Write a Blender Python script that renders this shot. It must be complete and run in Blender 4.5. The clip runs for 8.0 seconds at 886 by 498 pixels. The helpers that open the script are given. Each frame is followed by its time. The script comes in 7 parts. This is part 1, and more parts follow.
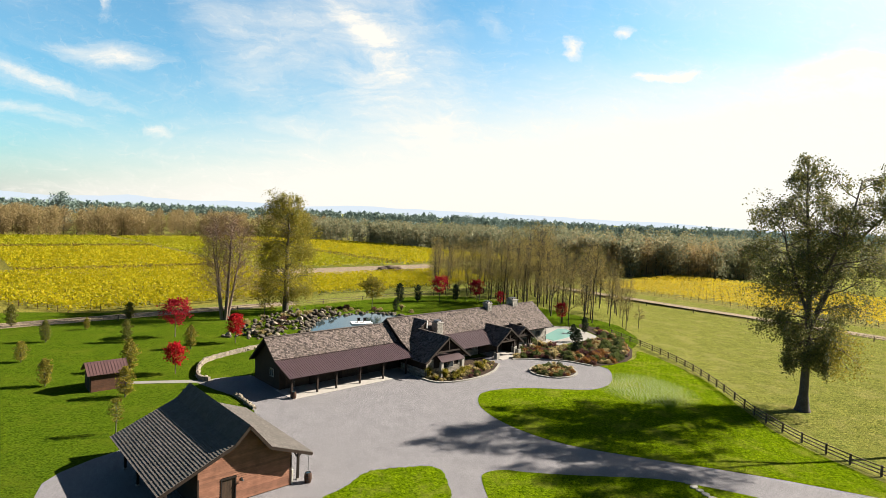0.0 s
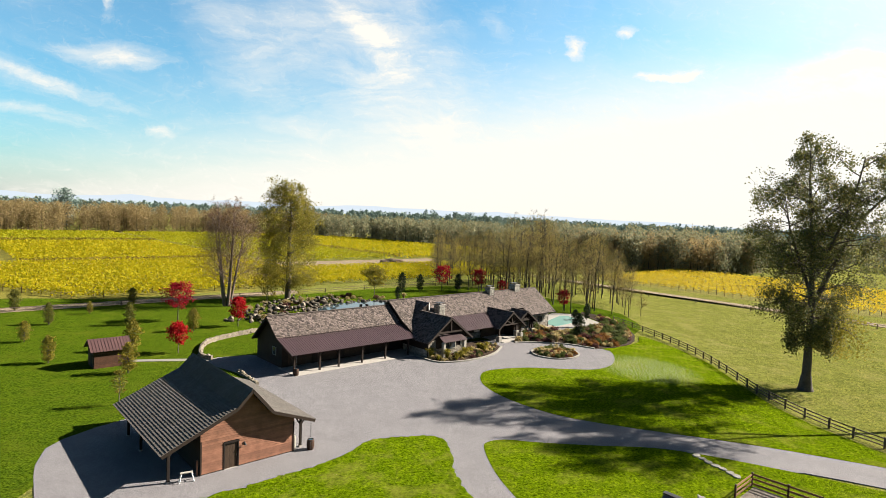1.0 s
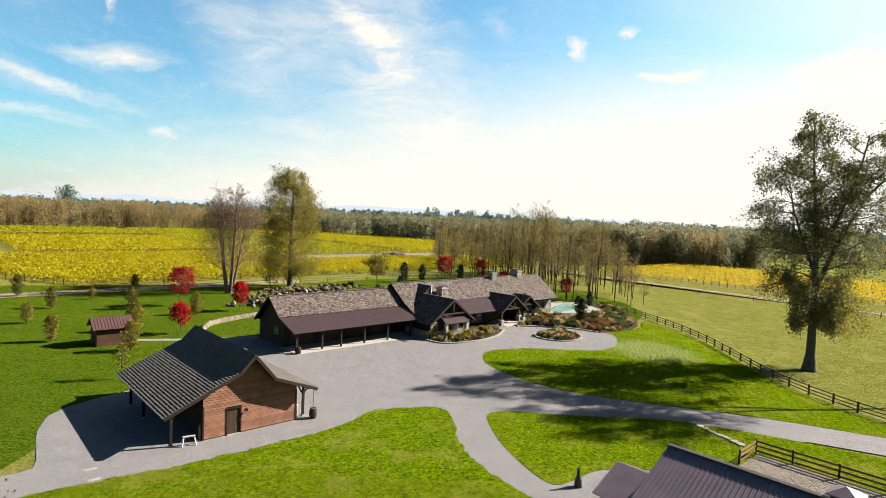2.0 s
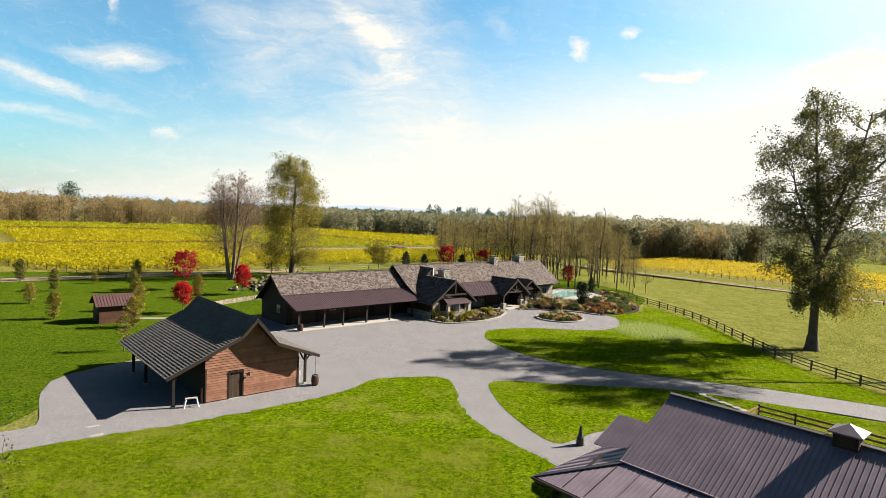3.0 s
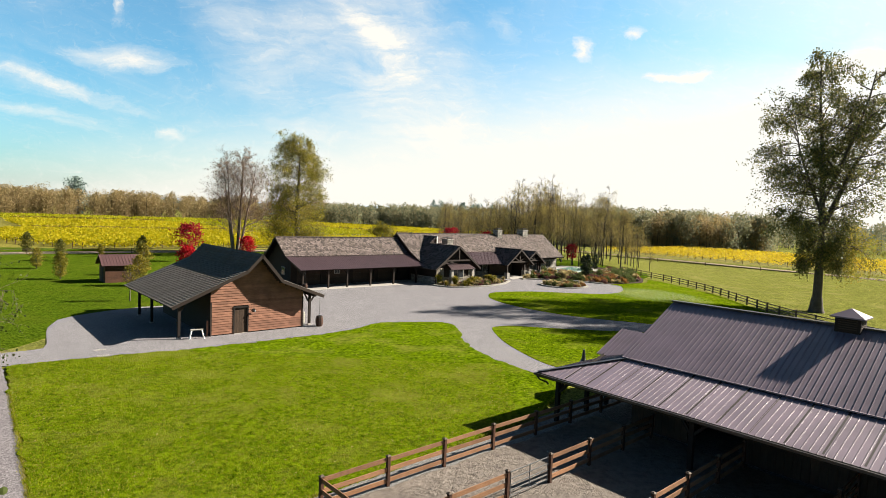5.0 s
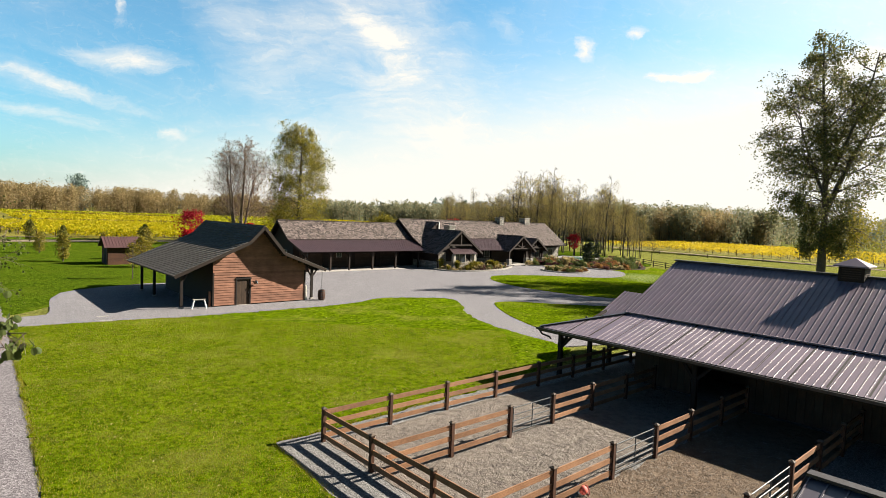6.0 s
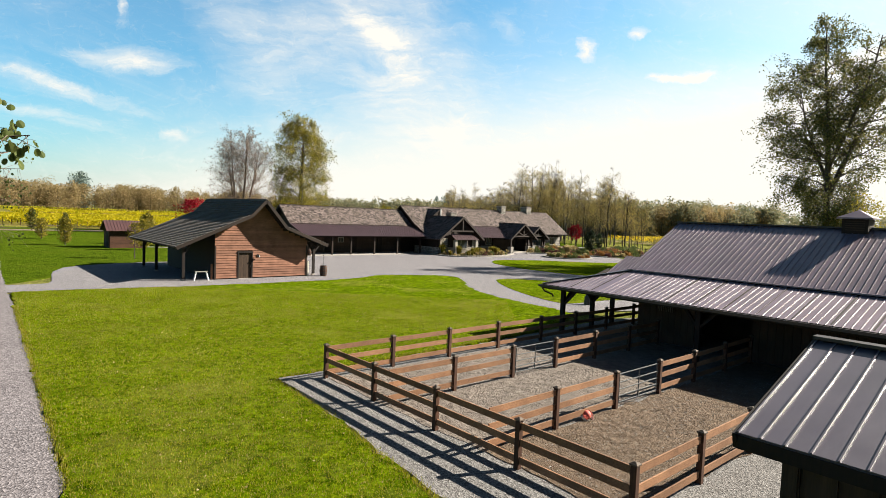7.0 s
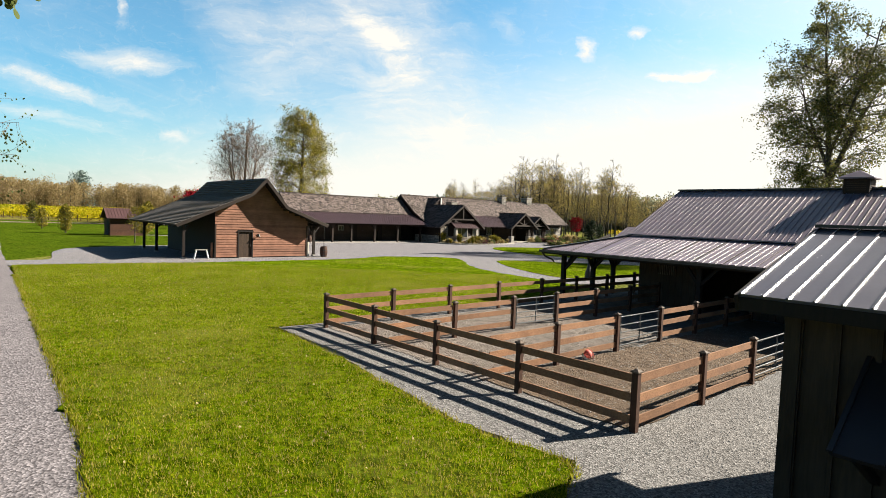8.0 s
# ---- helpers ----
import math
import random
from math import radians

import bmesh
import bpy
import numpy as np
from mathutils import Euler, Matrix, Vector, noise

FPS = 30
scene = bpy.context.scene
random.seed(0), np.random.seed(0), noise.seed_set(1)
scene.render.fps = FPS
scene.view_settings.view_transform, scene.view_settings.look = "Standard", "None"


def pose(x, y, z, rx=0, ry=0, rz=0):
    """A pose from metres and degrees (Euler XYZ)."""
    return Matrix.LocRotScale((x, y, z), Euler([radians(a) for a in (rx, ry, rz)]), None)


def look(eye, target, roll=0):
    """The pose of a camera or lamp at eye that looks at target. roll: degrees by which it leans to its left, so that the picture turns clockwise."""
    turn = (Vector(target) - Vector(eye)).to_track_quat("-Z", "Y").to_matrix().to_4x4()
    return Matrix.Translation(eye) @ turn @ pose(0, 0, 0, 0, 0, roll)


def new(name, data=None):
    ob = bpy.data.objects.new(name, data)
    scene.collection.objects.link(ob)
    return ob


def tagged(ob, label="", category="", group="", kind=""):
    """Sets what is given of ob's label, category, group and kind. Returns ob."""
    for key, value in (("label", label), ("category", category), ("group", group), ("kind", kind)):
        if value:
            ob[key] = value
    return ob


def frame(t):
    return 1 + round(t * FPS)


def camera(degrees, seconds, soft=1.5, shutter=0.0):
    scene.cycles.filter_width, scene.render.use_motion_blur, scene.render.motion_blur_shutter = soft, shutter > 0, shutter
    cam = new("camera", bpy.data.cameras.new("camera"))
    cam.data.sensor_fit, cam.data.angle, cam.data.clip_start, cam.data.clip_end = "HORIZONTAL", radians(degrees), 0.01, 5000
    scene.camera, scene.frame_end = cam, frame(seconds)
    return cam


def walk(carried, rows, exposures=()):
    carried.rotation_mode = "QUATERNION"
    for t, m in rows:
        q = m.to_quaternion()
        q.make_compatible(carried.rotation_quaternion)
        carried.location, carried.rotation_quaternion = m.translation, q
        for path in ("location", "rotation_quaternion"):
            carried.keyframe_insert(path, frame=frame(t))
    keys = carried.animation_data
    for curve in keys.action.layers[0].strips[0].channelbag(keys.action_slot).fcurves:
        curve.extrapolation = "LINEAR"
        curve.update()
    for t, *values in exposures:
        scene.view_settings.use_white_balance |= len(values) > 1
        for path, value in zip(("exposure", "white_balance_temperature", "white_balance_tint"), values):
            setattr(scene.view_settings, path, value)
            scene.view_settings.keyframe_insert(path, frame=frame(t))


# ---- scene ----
from mathutils import geometry

cam = camera(75.5, 8.0, 0.5)
PATH = [
    (0, (-0.163, 0.507, 23.915), (-0.165, 2.504, 23.796), 2.4),
    (0.5, (-0.093, 0.403, 22.472), (-0.098, 2.399, 22.352), 2.4),
    (1, (-0.072, 0.297, 21.039), (-0.081, 2.293, 20.92), 2.4),
    (1.5, (-0.061, 0.291, 19.671), (-0.074, 2.287, 19.553), 2.4),
    (3, (0.08, 0.062, 15.352), (0.058, 2.058, 15.235), 2.4),
    (3.5, (0.141, -0.071, 14.046), (0.114, 1.925, 13.93), 2.4),
    (4, (0.187, -0.192, 12.749), (0.157, 1.804, 12.633), 2.3),
    (4.5, (0.266, -0.328, 11.407), (0.233, 1.668, 11.292), 2.3),
    (6, (0.4, -0.557, 7.856), (0.358, 1.439, 7.741), 2.3),
    (6.5, (0.412, -0.574, 6.727), (0.366, 1.422, 6.613), 2.3),
    (7, (0.446, -0.639, 5.67), (0.399, 1.357, 5.557), 2.3),
    (7.5, (0.467, -0.644, 4.809), (0.419, 1.352, 4.696), 2.2),
    (8, (0.53, -0.679, 3.942), (0.481, 1.317, 3.829), 2.1),
]
walk(cam, [(t, look(eye, target, roll)) for t, eye, target, roll in PATH])

# ---- light ----
SUN_AZ, SUN_EL = 20.0, 32.3          # degrees from +x towards +y, and above the ground
sun_way = Vector((math.cos(radians(SUN_EL)) * math.cos(radians(SUN_AZ)), math.cos(radians(SUN_EL)) * math.sin(radians(SUN_AZ)), math.sin(radians(SUN_EL))))
lamp = bpy.data.lights.new("sun", "SUN")
lamp.energy, lamp.angle, lamp.color = 5.0, radians(0.55), (1.0, 0.93, 0.80)
sun = new("sun", lamp)
sun.matrix_world = look(sun_way * 100, (0, 0, 0))
scene.view_settings.exposure = 1.79

world = bpy.data.worlds.new("sky")
scene.world = world
world.use_nodes = True
wt = world.node_tree
wt.nodes.clear()


def nd(tree, kind, **kw):
    n = tree.nodes.new(kind)
    for k, v in kw.items():
        if k == "operation":
            n.operation = v
        elif k == "blend_type":
            n.blend_type = v
        elif k == "data_type":
            n.data_type = v
        else:
            n.inputs[k].default_value = v
    return n


def ramp(tree, src, stops):
    r = nd(tree, "ShaderNodeValToRGB")
    el = r.color_ramp.elements
    while len(el) < len(stops):
        el.new(0.5)
    for e, (p, c) in zip(el, stops):
        e.position, e.color = p, (c[0], c[1], c[2], 1)
    tree.links.new(src, r.inputs[0])
    return r


def sky():
    L = wt.links.new
    tex = nd(wt, "ShaderNodeTexSky")
    tex.sky_type, tex.sun_disc = "NISHITA", False
    tex.sun_elevation, tex.sun_rotation = radians(SUN_EL), radians(90 - SUN_AZ)
    tex.air_density, tex.dust_density, tex.ozone_density, tex.altitude = 1.0, 1.6, 2.2, 50
    co = nd(wt, "ShaderNodeTexCoord")
    # cirrus: the direction is laid on a high flat sheet, so that streaks shrink towards the horizon
    sep = nd(wt, "ShaderNodeSeparateXYZ")
    L(co.outputs["Generated"], sep.inputs[0])
    up = nd(wt, "ShaderNodeMath", operation="MAXIMUM")
    up.inputs[1].default_value = 0.03
    L(sep.outputs[2], up.inputs[0])
    dv = nd(wt, "ShaderNodeVectorMath", operation="DIVIDE")
    cmb = nd(wt, "ShaderNodeCombineXYZ")
    for i in range(3):
        L(up.outputs[0], cmb.inputs[i])
    L(co.outputs["Generated"], dv.inputs[0])
    L(cmb.outputs[0], dv.inputs[1])
    mp = nd(wt, "ShaderNodeMapping")
    mp.inputs["Rotation"].default_value = (0, 0, 0)
    mp.inputs["Scale"].default_value = (0.95, 0.17, 0.0)
    mp.inputs["Location"].default_value = (2.3, 0.55, 0)
    L(dv.outputs[0], mp.inputs[0])
    n1 = nd(wt, "ShaderNodeTexNoise", Scale=1.3, Detail=6.0, Roughness=0.55, Distortion=0.9)
    L(mp.outputs[0], n1.inputs["Vector"])
    r1 = ramp(wt, n1.outputs[0], [(0.40, (0, 0, 0)), (0.68, (1, 1, 1))])
    n2 = nd(wt, "ShaderNodeTexNoise", Scale=0.55, Detail=3.0, Roughness=0.5)
    L(dv.outputs[0], n2.inputs["Vector"])
    r2 = ramp(wt, n2.outputs[0], [(0.30, (0.25, 0.25, 0.25)), (0.62, (1, 1, 1))])
    mul = nd(wt, "ShaderNodeMath", operation="MULTIPLY")
    L(r1.outputs[0], mul.inputs[0])
    L(r2.outputs[0], mul.inputs[1])
    k = nd(wt, "ShaderNodeMath", operation="MULTIPLY")
    k.inputs[1].default_value = 0.22
    L(mul.outputs[0], k.inputs[0])

    def math2(op, p, q):
        m = nd(wt, "ShaderNodeMath", operation=op)
        for i, x in ((0, p), (1, q)):
            if isinstance(x, float):
                m.inputs[i].default_value = x
            else:
                L(x, m.inputs[i])
        return m.outputs[0]

    # slopes of the direction across and up, over the northern half of the sky
    ahead = math2("MAXIMUM", sep.outputs[1], 0.05)
    across, rise = math2("DIVIDE", sep.outputs[0], ahead), math2("DIVIDE", sep.outputs[2], ahead)
    half = ramp(wt, sep.outputs[1], [(0.1, (0, 0, 0)), (0.35, (1, 1, 1))]).outputs[0]
    uv = nd(wt, "ShaderNodeCombineXYZ")
    L(across, uv.inputs[0])
    L(rise, uv.inputs[1])
    nz = nd(wt, "ShaderNodeTexNoise", Scale=5.0, Detail=8.0, Roughness=0.62)
    L(uv.outputs[0], nz.inputs["Vector"])
    off = nd(wt, "ShaderNodeVectorMath", operation="SUBTRACT")
    off.inputs[1].default_value = (0.5, 0.5, 0.5)
    L(nz.outputs["Color"], off.inputs[0])
    sc = nd(wt, "ShaderNodeVectorMath", operation="MULTIPLY")
    sc.inputs[1].default_value = (0.16, 0.07, 0.0)
    L(off.outputs[0], sc.inputs[0])
    bent = nd(wt, "ShaderNodeVectorMath", operation="ADD")
    L(uv.outputs[0], bent.inputs[0])
    L(sc.outputs[0], bent.inputs[1])
    # thin cirrus: end, end, half width, density
    clouds = None
    for u0, v0, u1, v1, hw, amp in ((-0.84, 0.246, -0.50, 0.146, 0.016, 0.95), (-0.90, 0.262, -0.62, 0.176, 0.03, 0.5), (-0.72, 0.268, -0.45, 0.240, 0.026, 0.8), (-0.64, 0.236, -0.50, 0.240, 0.02, 0.6), (-0.86, 0.176, -0.58, 0.132, 0.020, 0.7), (-0.56, 0.136, -0.46, 0.122, 0.010, 0.7),
                                (-0.60, 0.40, -0.584, 0.296, 0.014, 0.9), (-0.34, 0.44, 0.08, 0.12, 0.17, 0.85), (-0.27, 0.40, -0.02, 0.19, 0.034, 0.7), (-0.48, 0.38, -0.20, 0.18, 0.12, 0.6), (-0.36, 0.16, -0.16, 0.13, 0.022, 0.4), (0.175, 0.315, 0.212, 0.268, 0.017, 1.2),
                                (0.262, 0.318, 0.316, 0.336, 0.013, 1.1), (0.29, 0.246, 0.46, 0.266, 0.012, 1.3), (0.04, 0.36, 0.10, 0.29, 0.02, 0.35), (0.52, 0.24, 0.86, 0.34, 0.05, 0.55)):
        mp2 = nd(wt, "ShaderNodeMapping")
        mp2.vector_type = "TEXTURE"
        mp2.inputs["Location"].default_value = ((u0 + u1) / 2, (v0 + v1) / 2, 0)
        mp2.inputs["Rotation"].default_value = (0, 0, math.atan2(v1 - v0, u1 - u0))
        mp2.inputs["Scale"].default_value = (math.hypot(u1 - u0, v1 - v0) / 2, hw, 1)
        L(bent.outputs[0], mp2.inputs[0])
        gd = nd(wt, "ShaderNodeTexGradient")
        gd.gradient_type = "SPHERICAL"
        L(mp2.outputs[0], gd.inputs[0])
        fib = nd(wt, "ShaderNodeTexNoise", Scale=1.3, Detail=6.0, Roughness=0.62, Distortion=0.5)
        L(mp2.outputs[0], fib.inputs["Vector"])
        body = math2("ADD", gd.outputs[1], math2("MULTIPLY", math2("SUBTRACT", fib.outputs[0], 0.60), 0.95))
        one = math2("MULTIPLY", math2("MAXIMUM", body, 0.0), amp * 1.15)
        clouds = one if clouds is None else math2("ADD", clouds, one)
    wisp = nd(wt, "ShaderNodeTexNoise", Scale=5.0, Detail=7.0, Roughness=0.65, Distortion=0.6)
    stretch = nd(wt, "ShaderNodeMapping")
    stretch.inputs["Rotation"].default_value = (0, 0, 0.45)
    stretch.inputs["Scale"].default_value = (1.2, 5.0, 1)
    L(bent.outputs[0], stretch.inputs[0])
    L(stretch.outputs[0], wisp.inputs["Vector"])
    wr = ramp(wt, wisp.outputs[0], [(0.3, (0.15, 0.15, 0.15)), (0.66, (1, 1, 1))]).outputs[0]
    clouds = math2("MULTIPLY", math2("MULTIPLY", clouds, wr), half)
    # milky veil, thick near the horizon and towards the sun
    tilt = math2("SUBTRACT", rise, math2("MULTIPLY", across, 0.2))
    tilt = math2("ADD", tilt, math2("MULTIPLY", math2("SUBTRACT", wisp.outputs[0], 0.5), -0.06))
    front = ramp(wt, tilt, [(0.09, (0.96,) * 3), (0.14, (0.78,) * 3), (0.18, (0.52,) * 3), (0.25, (0.18,) * 3), (0.36, (0.03,) * 3)]).outputs[0]
    front = math2("MULTIPLY", front, half)
    dot = nd(wt, "ShaderNodeVectorMath", operation="DOT_PRODUCT")
    dot.inputs[1].default_value = tuple(sun_way)
    L(co.outputs["Generated"], dot.inputs[0])
    glow = ramp(wt, dot.outputs["Value"], [(0.60, (0.0, 0.0, 0.0)), (0.95, (0.95, 0.95, 0.95))]).outputs[0]
    cover = math2("ADD", math2("MAXIMUM", front, math2("MAXIMUM", glow, k.outputs[0])), clouds)
    cover = math2("MINIMUM", cover, 0.97)
    tint = nd(wt, "ShaderNodeMix", data_type="RGBA", blend_type="MULTIPLY")
    tint.inputs[0].default_value = 1.0
    tint.inputs[7].default_value = (0.58, 1.06, 1.11, 1)
    L(tex.outputs[0], tint.inputs[6])
    mix = nd(wt, "ShaderNodeMix", data_type="RGBA")
    mix.inputs[7].default_value = (5.9, 5.65, 5.15, 1)
    L(cover, mix.inputs[0])
    L(tint.outputs[2], mix.inputs[6])
    # the open sky deepens towards the zenith and away from the sun
    deep = ramp(wt, sep.outputs[2], [(0.36, (1, 1, 1)), (0.68, (0.30, 0.34, 0.40))])
    away = ramp(wt, sep.outputs[1], [(0.0, (0.42, 0.45, 0.5)), (0.45, (1, 1, 1))])
    d1 = nd(wt, "ShaderNodeMix", data_type="RGBA", blend_type="MULTIPLY")
    d1.inputs[0].default_value = 1.0
    L(mix.outputs[2], d1.inputs[6])
    L(deep.outputs[0], d1.inputs[7])
    d2 = nd(wt, "ShaderNodeMix", data_type="RGBA", blend_type="MULTIPLY")
    d2.inputs[0].default_value = 1.0
    L(d1.outputs[2], d2.inputs[6])
    L(away.outputs[0], d2.inputs[7])
    bg = nd(wt, "ShaderNodeBackground", Strength=0.052)
    L(d2.outputs[2], bg.inputs[0])
    out = nd(wt, "ShaderNodeOutputWorld")
    L(bg.outputs[0], out.inputs[0])


sky()

# ---- materials ----


def material(name, rough=0.8, metal=0.0, spec=0.5):
    m = bpy.data.materials.new(name)
    m.use_nodes = True
    t = m.node_tree
    b = t.nodes["Principled BSDF"]
    b.inputs["Roughness"].default_value = rough
    b.inputs["Metallic"].default_value = metal
    b.inputs["Specular IOR Level"].default_value = spec
    return m, t, b


def coords(t, scale=(1, 1, 1), kind="Object"):
    co = nd(t, "ShaderNodeTexCoord")
    mp = nd(t, "ShaderNodeMapping")
    mp.inputs["Scale"].default_value = scale
    t.links.new(co.outputs[kind], mp.inputs[0])
    return mp.outputs[0]


def world_pos(t, scale=(1, 1, 1), rz=0.0):
    g = nd(t, "ShaderNodeNewGeometry")
    mp = nd(t, "ShaderNodeMapping")
    mp.inputs["Scale"].default_value = scale
    mp.inputs["Rotation"].default_value = (0, 0, radians(rz))
    t.links.new(g.outputs["Position"], mp.inputs[0])
    return mp.outputs[0]


def noise_tex(t, vec, scale, detail=4.0, rough=0.55, distort=0.0):
    n = nd(t, "ShaderNodeTexNoise", Scale=scale, Detail=detail, Roughness=rough, Distortion=distort)
    t.links.new(vec, n.inputs["Vector"])
    return n.outputs[0]


def blend(t, fac, a, b, mode="MIX"):
    m = nd(t, "ShaderNodeMix", data_type="RGBA", blend_type=mode)
    for sock, v in ((0, fac), (6, a), (7, b)):
        if isinstance(v, (int, float)):
            m.inputs[sock].default_value = v
        elif isinstance(v, tuple):
            m.inputs[sock].default_value = (*v, 1)
        else:
            t.links.new(v, m.inputs[sock])
    return m.outputs[2]


def bump(t, b, height, strength=0.4, distance=0.02):
    n = nd(t, "ShaderNodeBump", Strength=strength, Distance=distance)
    t.links.new(height, n.inputs["Height"])
    t.links.new(n.outputs[0], b.inputs["Normal"])


def wobble(t, col, amount=0.25, island=True):
    """Each piece a little lighter or darker than its neighbour."""
    if island:
        src = nd(t, "ShaderNodeNewGeometry").outputs["Random Per Island"]
    else:
        src = nd(t, "ShaderNodeObjectInfo").outputs["Random"]
    r = ramp(t, src, [(0.0, (1 - amount,) * 3), (1.0, (1 + amount * 0.6,) * 3)])
    return blend(t, 1.0, col, r.outputs[0], "MULTIPLY")


def grass_mat(name, a, b, c, dry, mow=0.0, mow_rz=0.0, spread=0.5, worn=None):
    m, t, p = material(name, 1.0, 0, 0.0)
    v = world_pos(t)
    fine = ramp(t, noise_tex(t, v, 6.0, 8, 0.85), [(0.38, tuple(0.45 * q for q in a)), (0.51, b), (0.64, tuple(1.35 * q for q in c))])
    mid = ramp(t, noise_tex(t, v, 0.8, 5, 0.65), [(0.34, (0.78, 0.84, 0.8)), (0.64, (1.12, 1.08, 1.0))])
    col = blend(t, 1.0, fine.outputs[0], mid.outputs[0], "MULTIPLY")
    tuft = ramp(t, noise_tex(t, v, 3.2, 3, 0.7), [(0.36, (0.55, 0.60, 0.55)), (0.5, (1.0, 1.0, 1.0)), (0.68, (1.22, 1.18, 1.1))])
    col = blend(t, 1.0, col, tuft.outputs[0], "MULTIPLY")
    big = ramp(t, noise_tex(t, v, 0.22, 5, 0.7), [(0.50, (0, 0, 0)), (0.74, (spread,) * 3)])
    col = blend(t, big.outputs[0], col, dry)
    thatch = ramp(t, noise_tex(t, v, 1.3, 6, 0.75), [(0.54, (0, 0, 0)), (0.74, (0.45 * spread,) * 3)])
    col = blend(t, thatch.outputs[0], col, tuple(1.15 * q for q in dry))
    if mow:
        w = nd(t, "ShaderNodeTexWave", Scale=0.42, Distortion=1.2, Detail=2.0)
        t.links.new(world_pos(t, rz=mow_rz), w.inputs["Vector"])
        r = ramp(t, w.outputs[0], [(0.2, (1 - mow,) * 3), (0.8, (1 + mow,) * 3)])
        col = blend(t, 1.0, col, r.outputs[0], "MULTIPLY")
    if worn:
        g = nd(t, "ShaderNodeTexGradient")
        g.gradient_type = "SPHERICAL"
        mp = nd(t, "ShaderNodeMapping")
        mp.vector_type = "TEXTURE"
        mp.inputs["Location"].default_value, mp.inputs["Scale"].default_value = (*worn[:2], 0), (worn[2], worn[3], 1000)
        t.links.new(world_pos(t), mp.inputs[0])
        t.links.new(mp.outputs[0], g.inputs[0])
        w = nd(t, "ShaderNodeTexWave", Scale=0.7, Distortion=16.0, Detail=6.0)
        t.links.new(v, w.inputs["Vector"])
        wr = ramp(t, w.outputs[0], [(0.35, (0, 0, 0)), (0.9, (0.5, 0.5, 0.5))])
        gr = ramp(t, g.outputs[0], [(0.05, (0, 0, 0)), (0.5, (1, 1, 1))])
        k = blend(t, 1.0, wr.outputs[0], gr.outputs[0], "MULTIPLY")
        col = blend(t, k, col, (0.30, 0.31, 0.20))
    t.links.new(col, p.inputs["Base Color"])
    bump(t, p, noise_tex(t, v, 7.0, 6, 0.8), 1.0, 0.16)
    return m


M = {}
M["lawn"] = grass_mat("lawn_grass", (0.0465, 0.0780, 0.0016), (0.0820, 0.1240, 0.0025), (0.1210, 0.1610, 0.0040), (0.1580, 0.1560, 0.0250), 0.05, 20, 0.75, (30.0, 82.5, 8.0, 9.0))
M["frontlawn"] = grass_mat("front_lawn_grass", (0.04512, 0.077, 0.0014), (0.07968, 0.123, 0.0023), (0.1171, 0.159, 0.0036), (0.168, 0.162, 0.03), 0.02, 20, 0.8)
M["yard"] = grass_mat("yard_grass", (0.02844, 0.05355, 0.004051), (0.05347, 0.08687, 0.005542), (0.08077, 0.113, 0.007674), (0.0819, 0.09756, 0.00906), 0.02, 60, 0.75, (30.0, 82.5, 8.0, 9.0))
M["field"] = grass_mat("field_grass", (0.082, 0.094, 0.022), (0.144, 0.150, 0.036), (0.196, 0.192, 0.050), (0.215, 0.182, 0.068), spread=0.7)


def gravel_mat(name, base, dark, scale=9.0, clods=False):
    m, t, p = material(name, 1.0, 0, 0.08)
    v = world_pos(t)
    vo = nd(t, "ShaderNodeTexVoronoi", Scale=scale * 3.2)
    t.links.new(v, vo.inputs["Vector"])
    stones = ramp(t, vo.outputs["Color"], [(0.1, tuple(0.38 * x for x in base)), (0.5, base), (0.9, tuple(min(1, 1.8 * x) for x in base))])
    if clods:
        lumps = noise_tex(t, v, 3.0, 9, 0.72)
        stones = ramp(t, lumps, [(0.32, tuple(0.62 * x for x in base)), (0.5, base), (0.7, tuple(1.2 * x for x in base))])
    patch = ramp(t, noise_tex(t, v, 0.45, 5, 0.65), [(0.35, (0.90, 0.90, 0.90)), (0.65, (1.06, 1.055, 1.05))])
    col = blend(t, 1.0, stones.outputs[0], patch.outputs[0], "MULTIPLY")
    gr = ramp(t, noise_tex(t, v, scale * 4, 4, 0.8), [(0.42, (0, 0, 0)), (0.62, (0.25,) * 3 if clods else (0.6,) * 3)])
    col = blend(t, gr.outputs[0], col, dark)
    t.links.new(col, p.inputs["Base Color"])
    if clods:
        bump(t, p, noise_tex(t, v, 2.2, 9, 0.72), 1.0, 0.38)
    else:
        bump(t, p, vo.outputs["Distance"], 0.7, 0.02)
    return m


M["gravel"] = gravel_mat("grey_gravel", (0.174, 0.164, 0.172), (0.104, 0.097, 0.101))
M["lane"] = gravel_mat("lane_gravel", (0.156, 0.141, 0.147), (0.0884, 0.0777, 0.0799), 7)
M["pen"] = gravel_mat("pen_gravel", (0.155, 0.147, 0.142), (0.0714, 0.0655, 0.0602), 9)
M["dirt"] = gravel_mat("dug_dirt", (0.15, 0.11, 0.0792), (0.054, 0.0384, 0.0276), 6, True)
M["sand"] = gravel_mat("sandy_pen_floor", (0.1935, 0.1646, 0.1426), (0.1035, 0.08544, 0.07216), 8, True)
M["track"] = gravel_mat("farm_track", (0.215, 0.165, 0.115), (0.105, 0.078, 0.048), 1.5)
M["mulch"] = gravel_mat("bark_mulch", (0.043, 0.0287, 0.0201), (0.0172, 0.0115, 0.00861), 4)
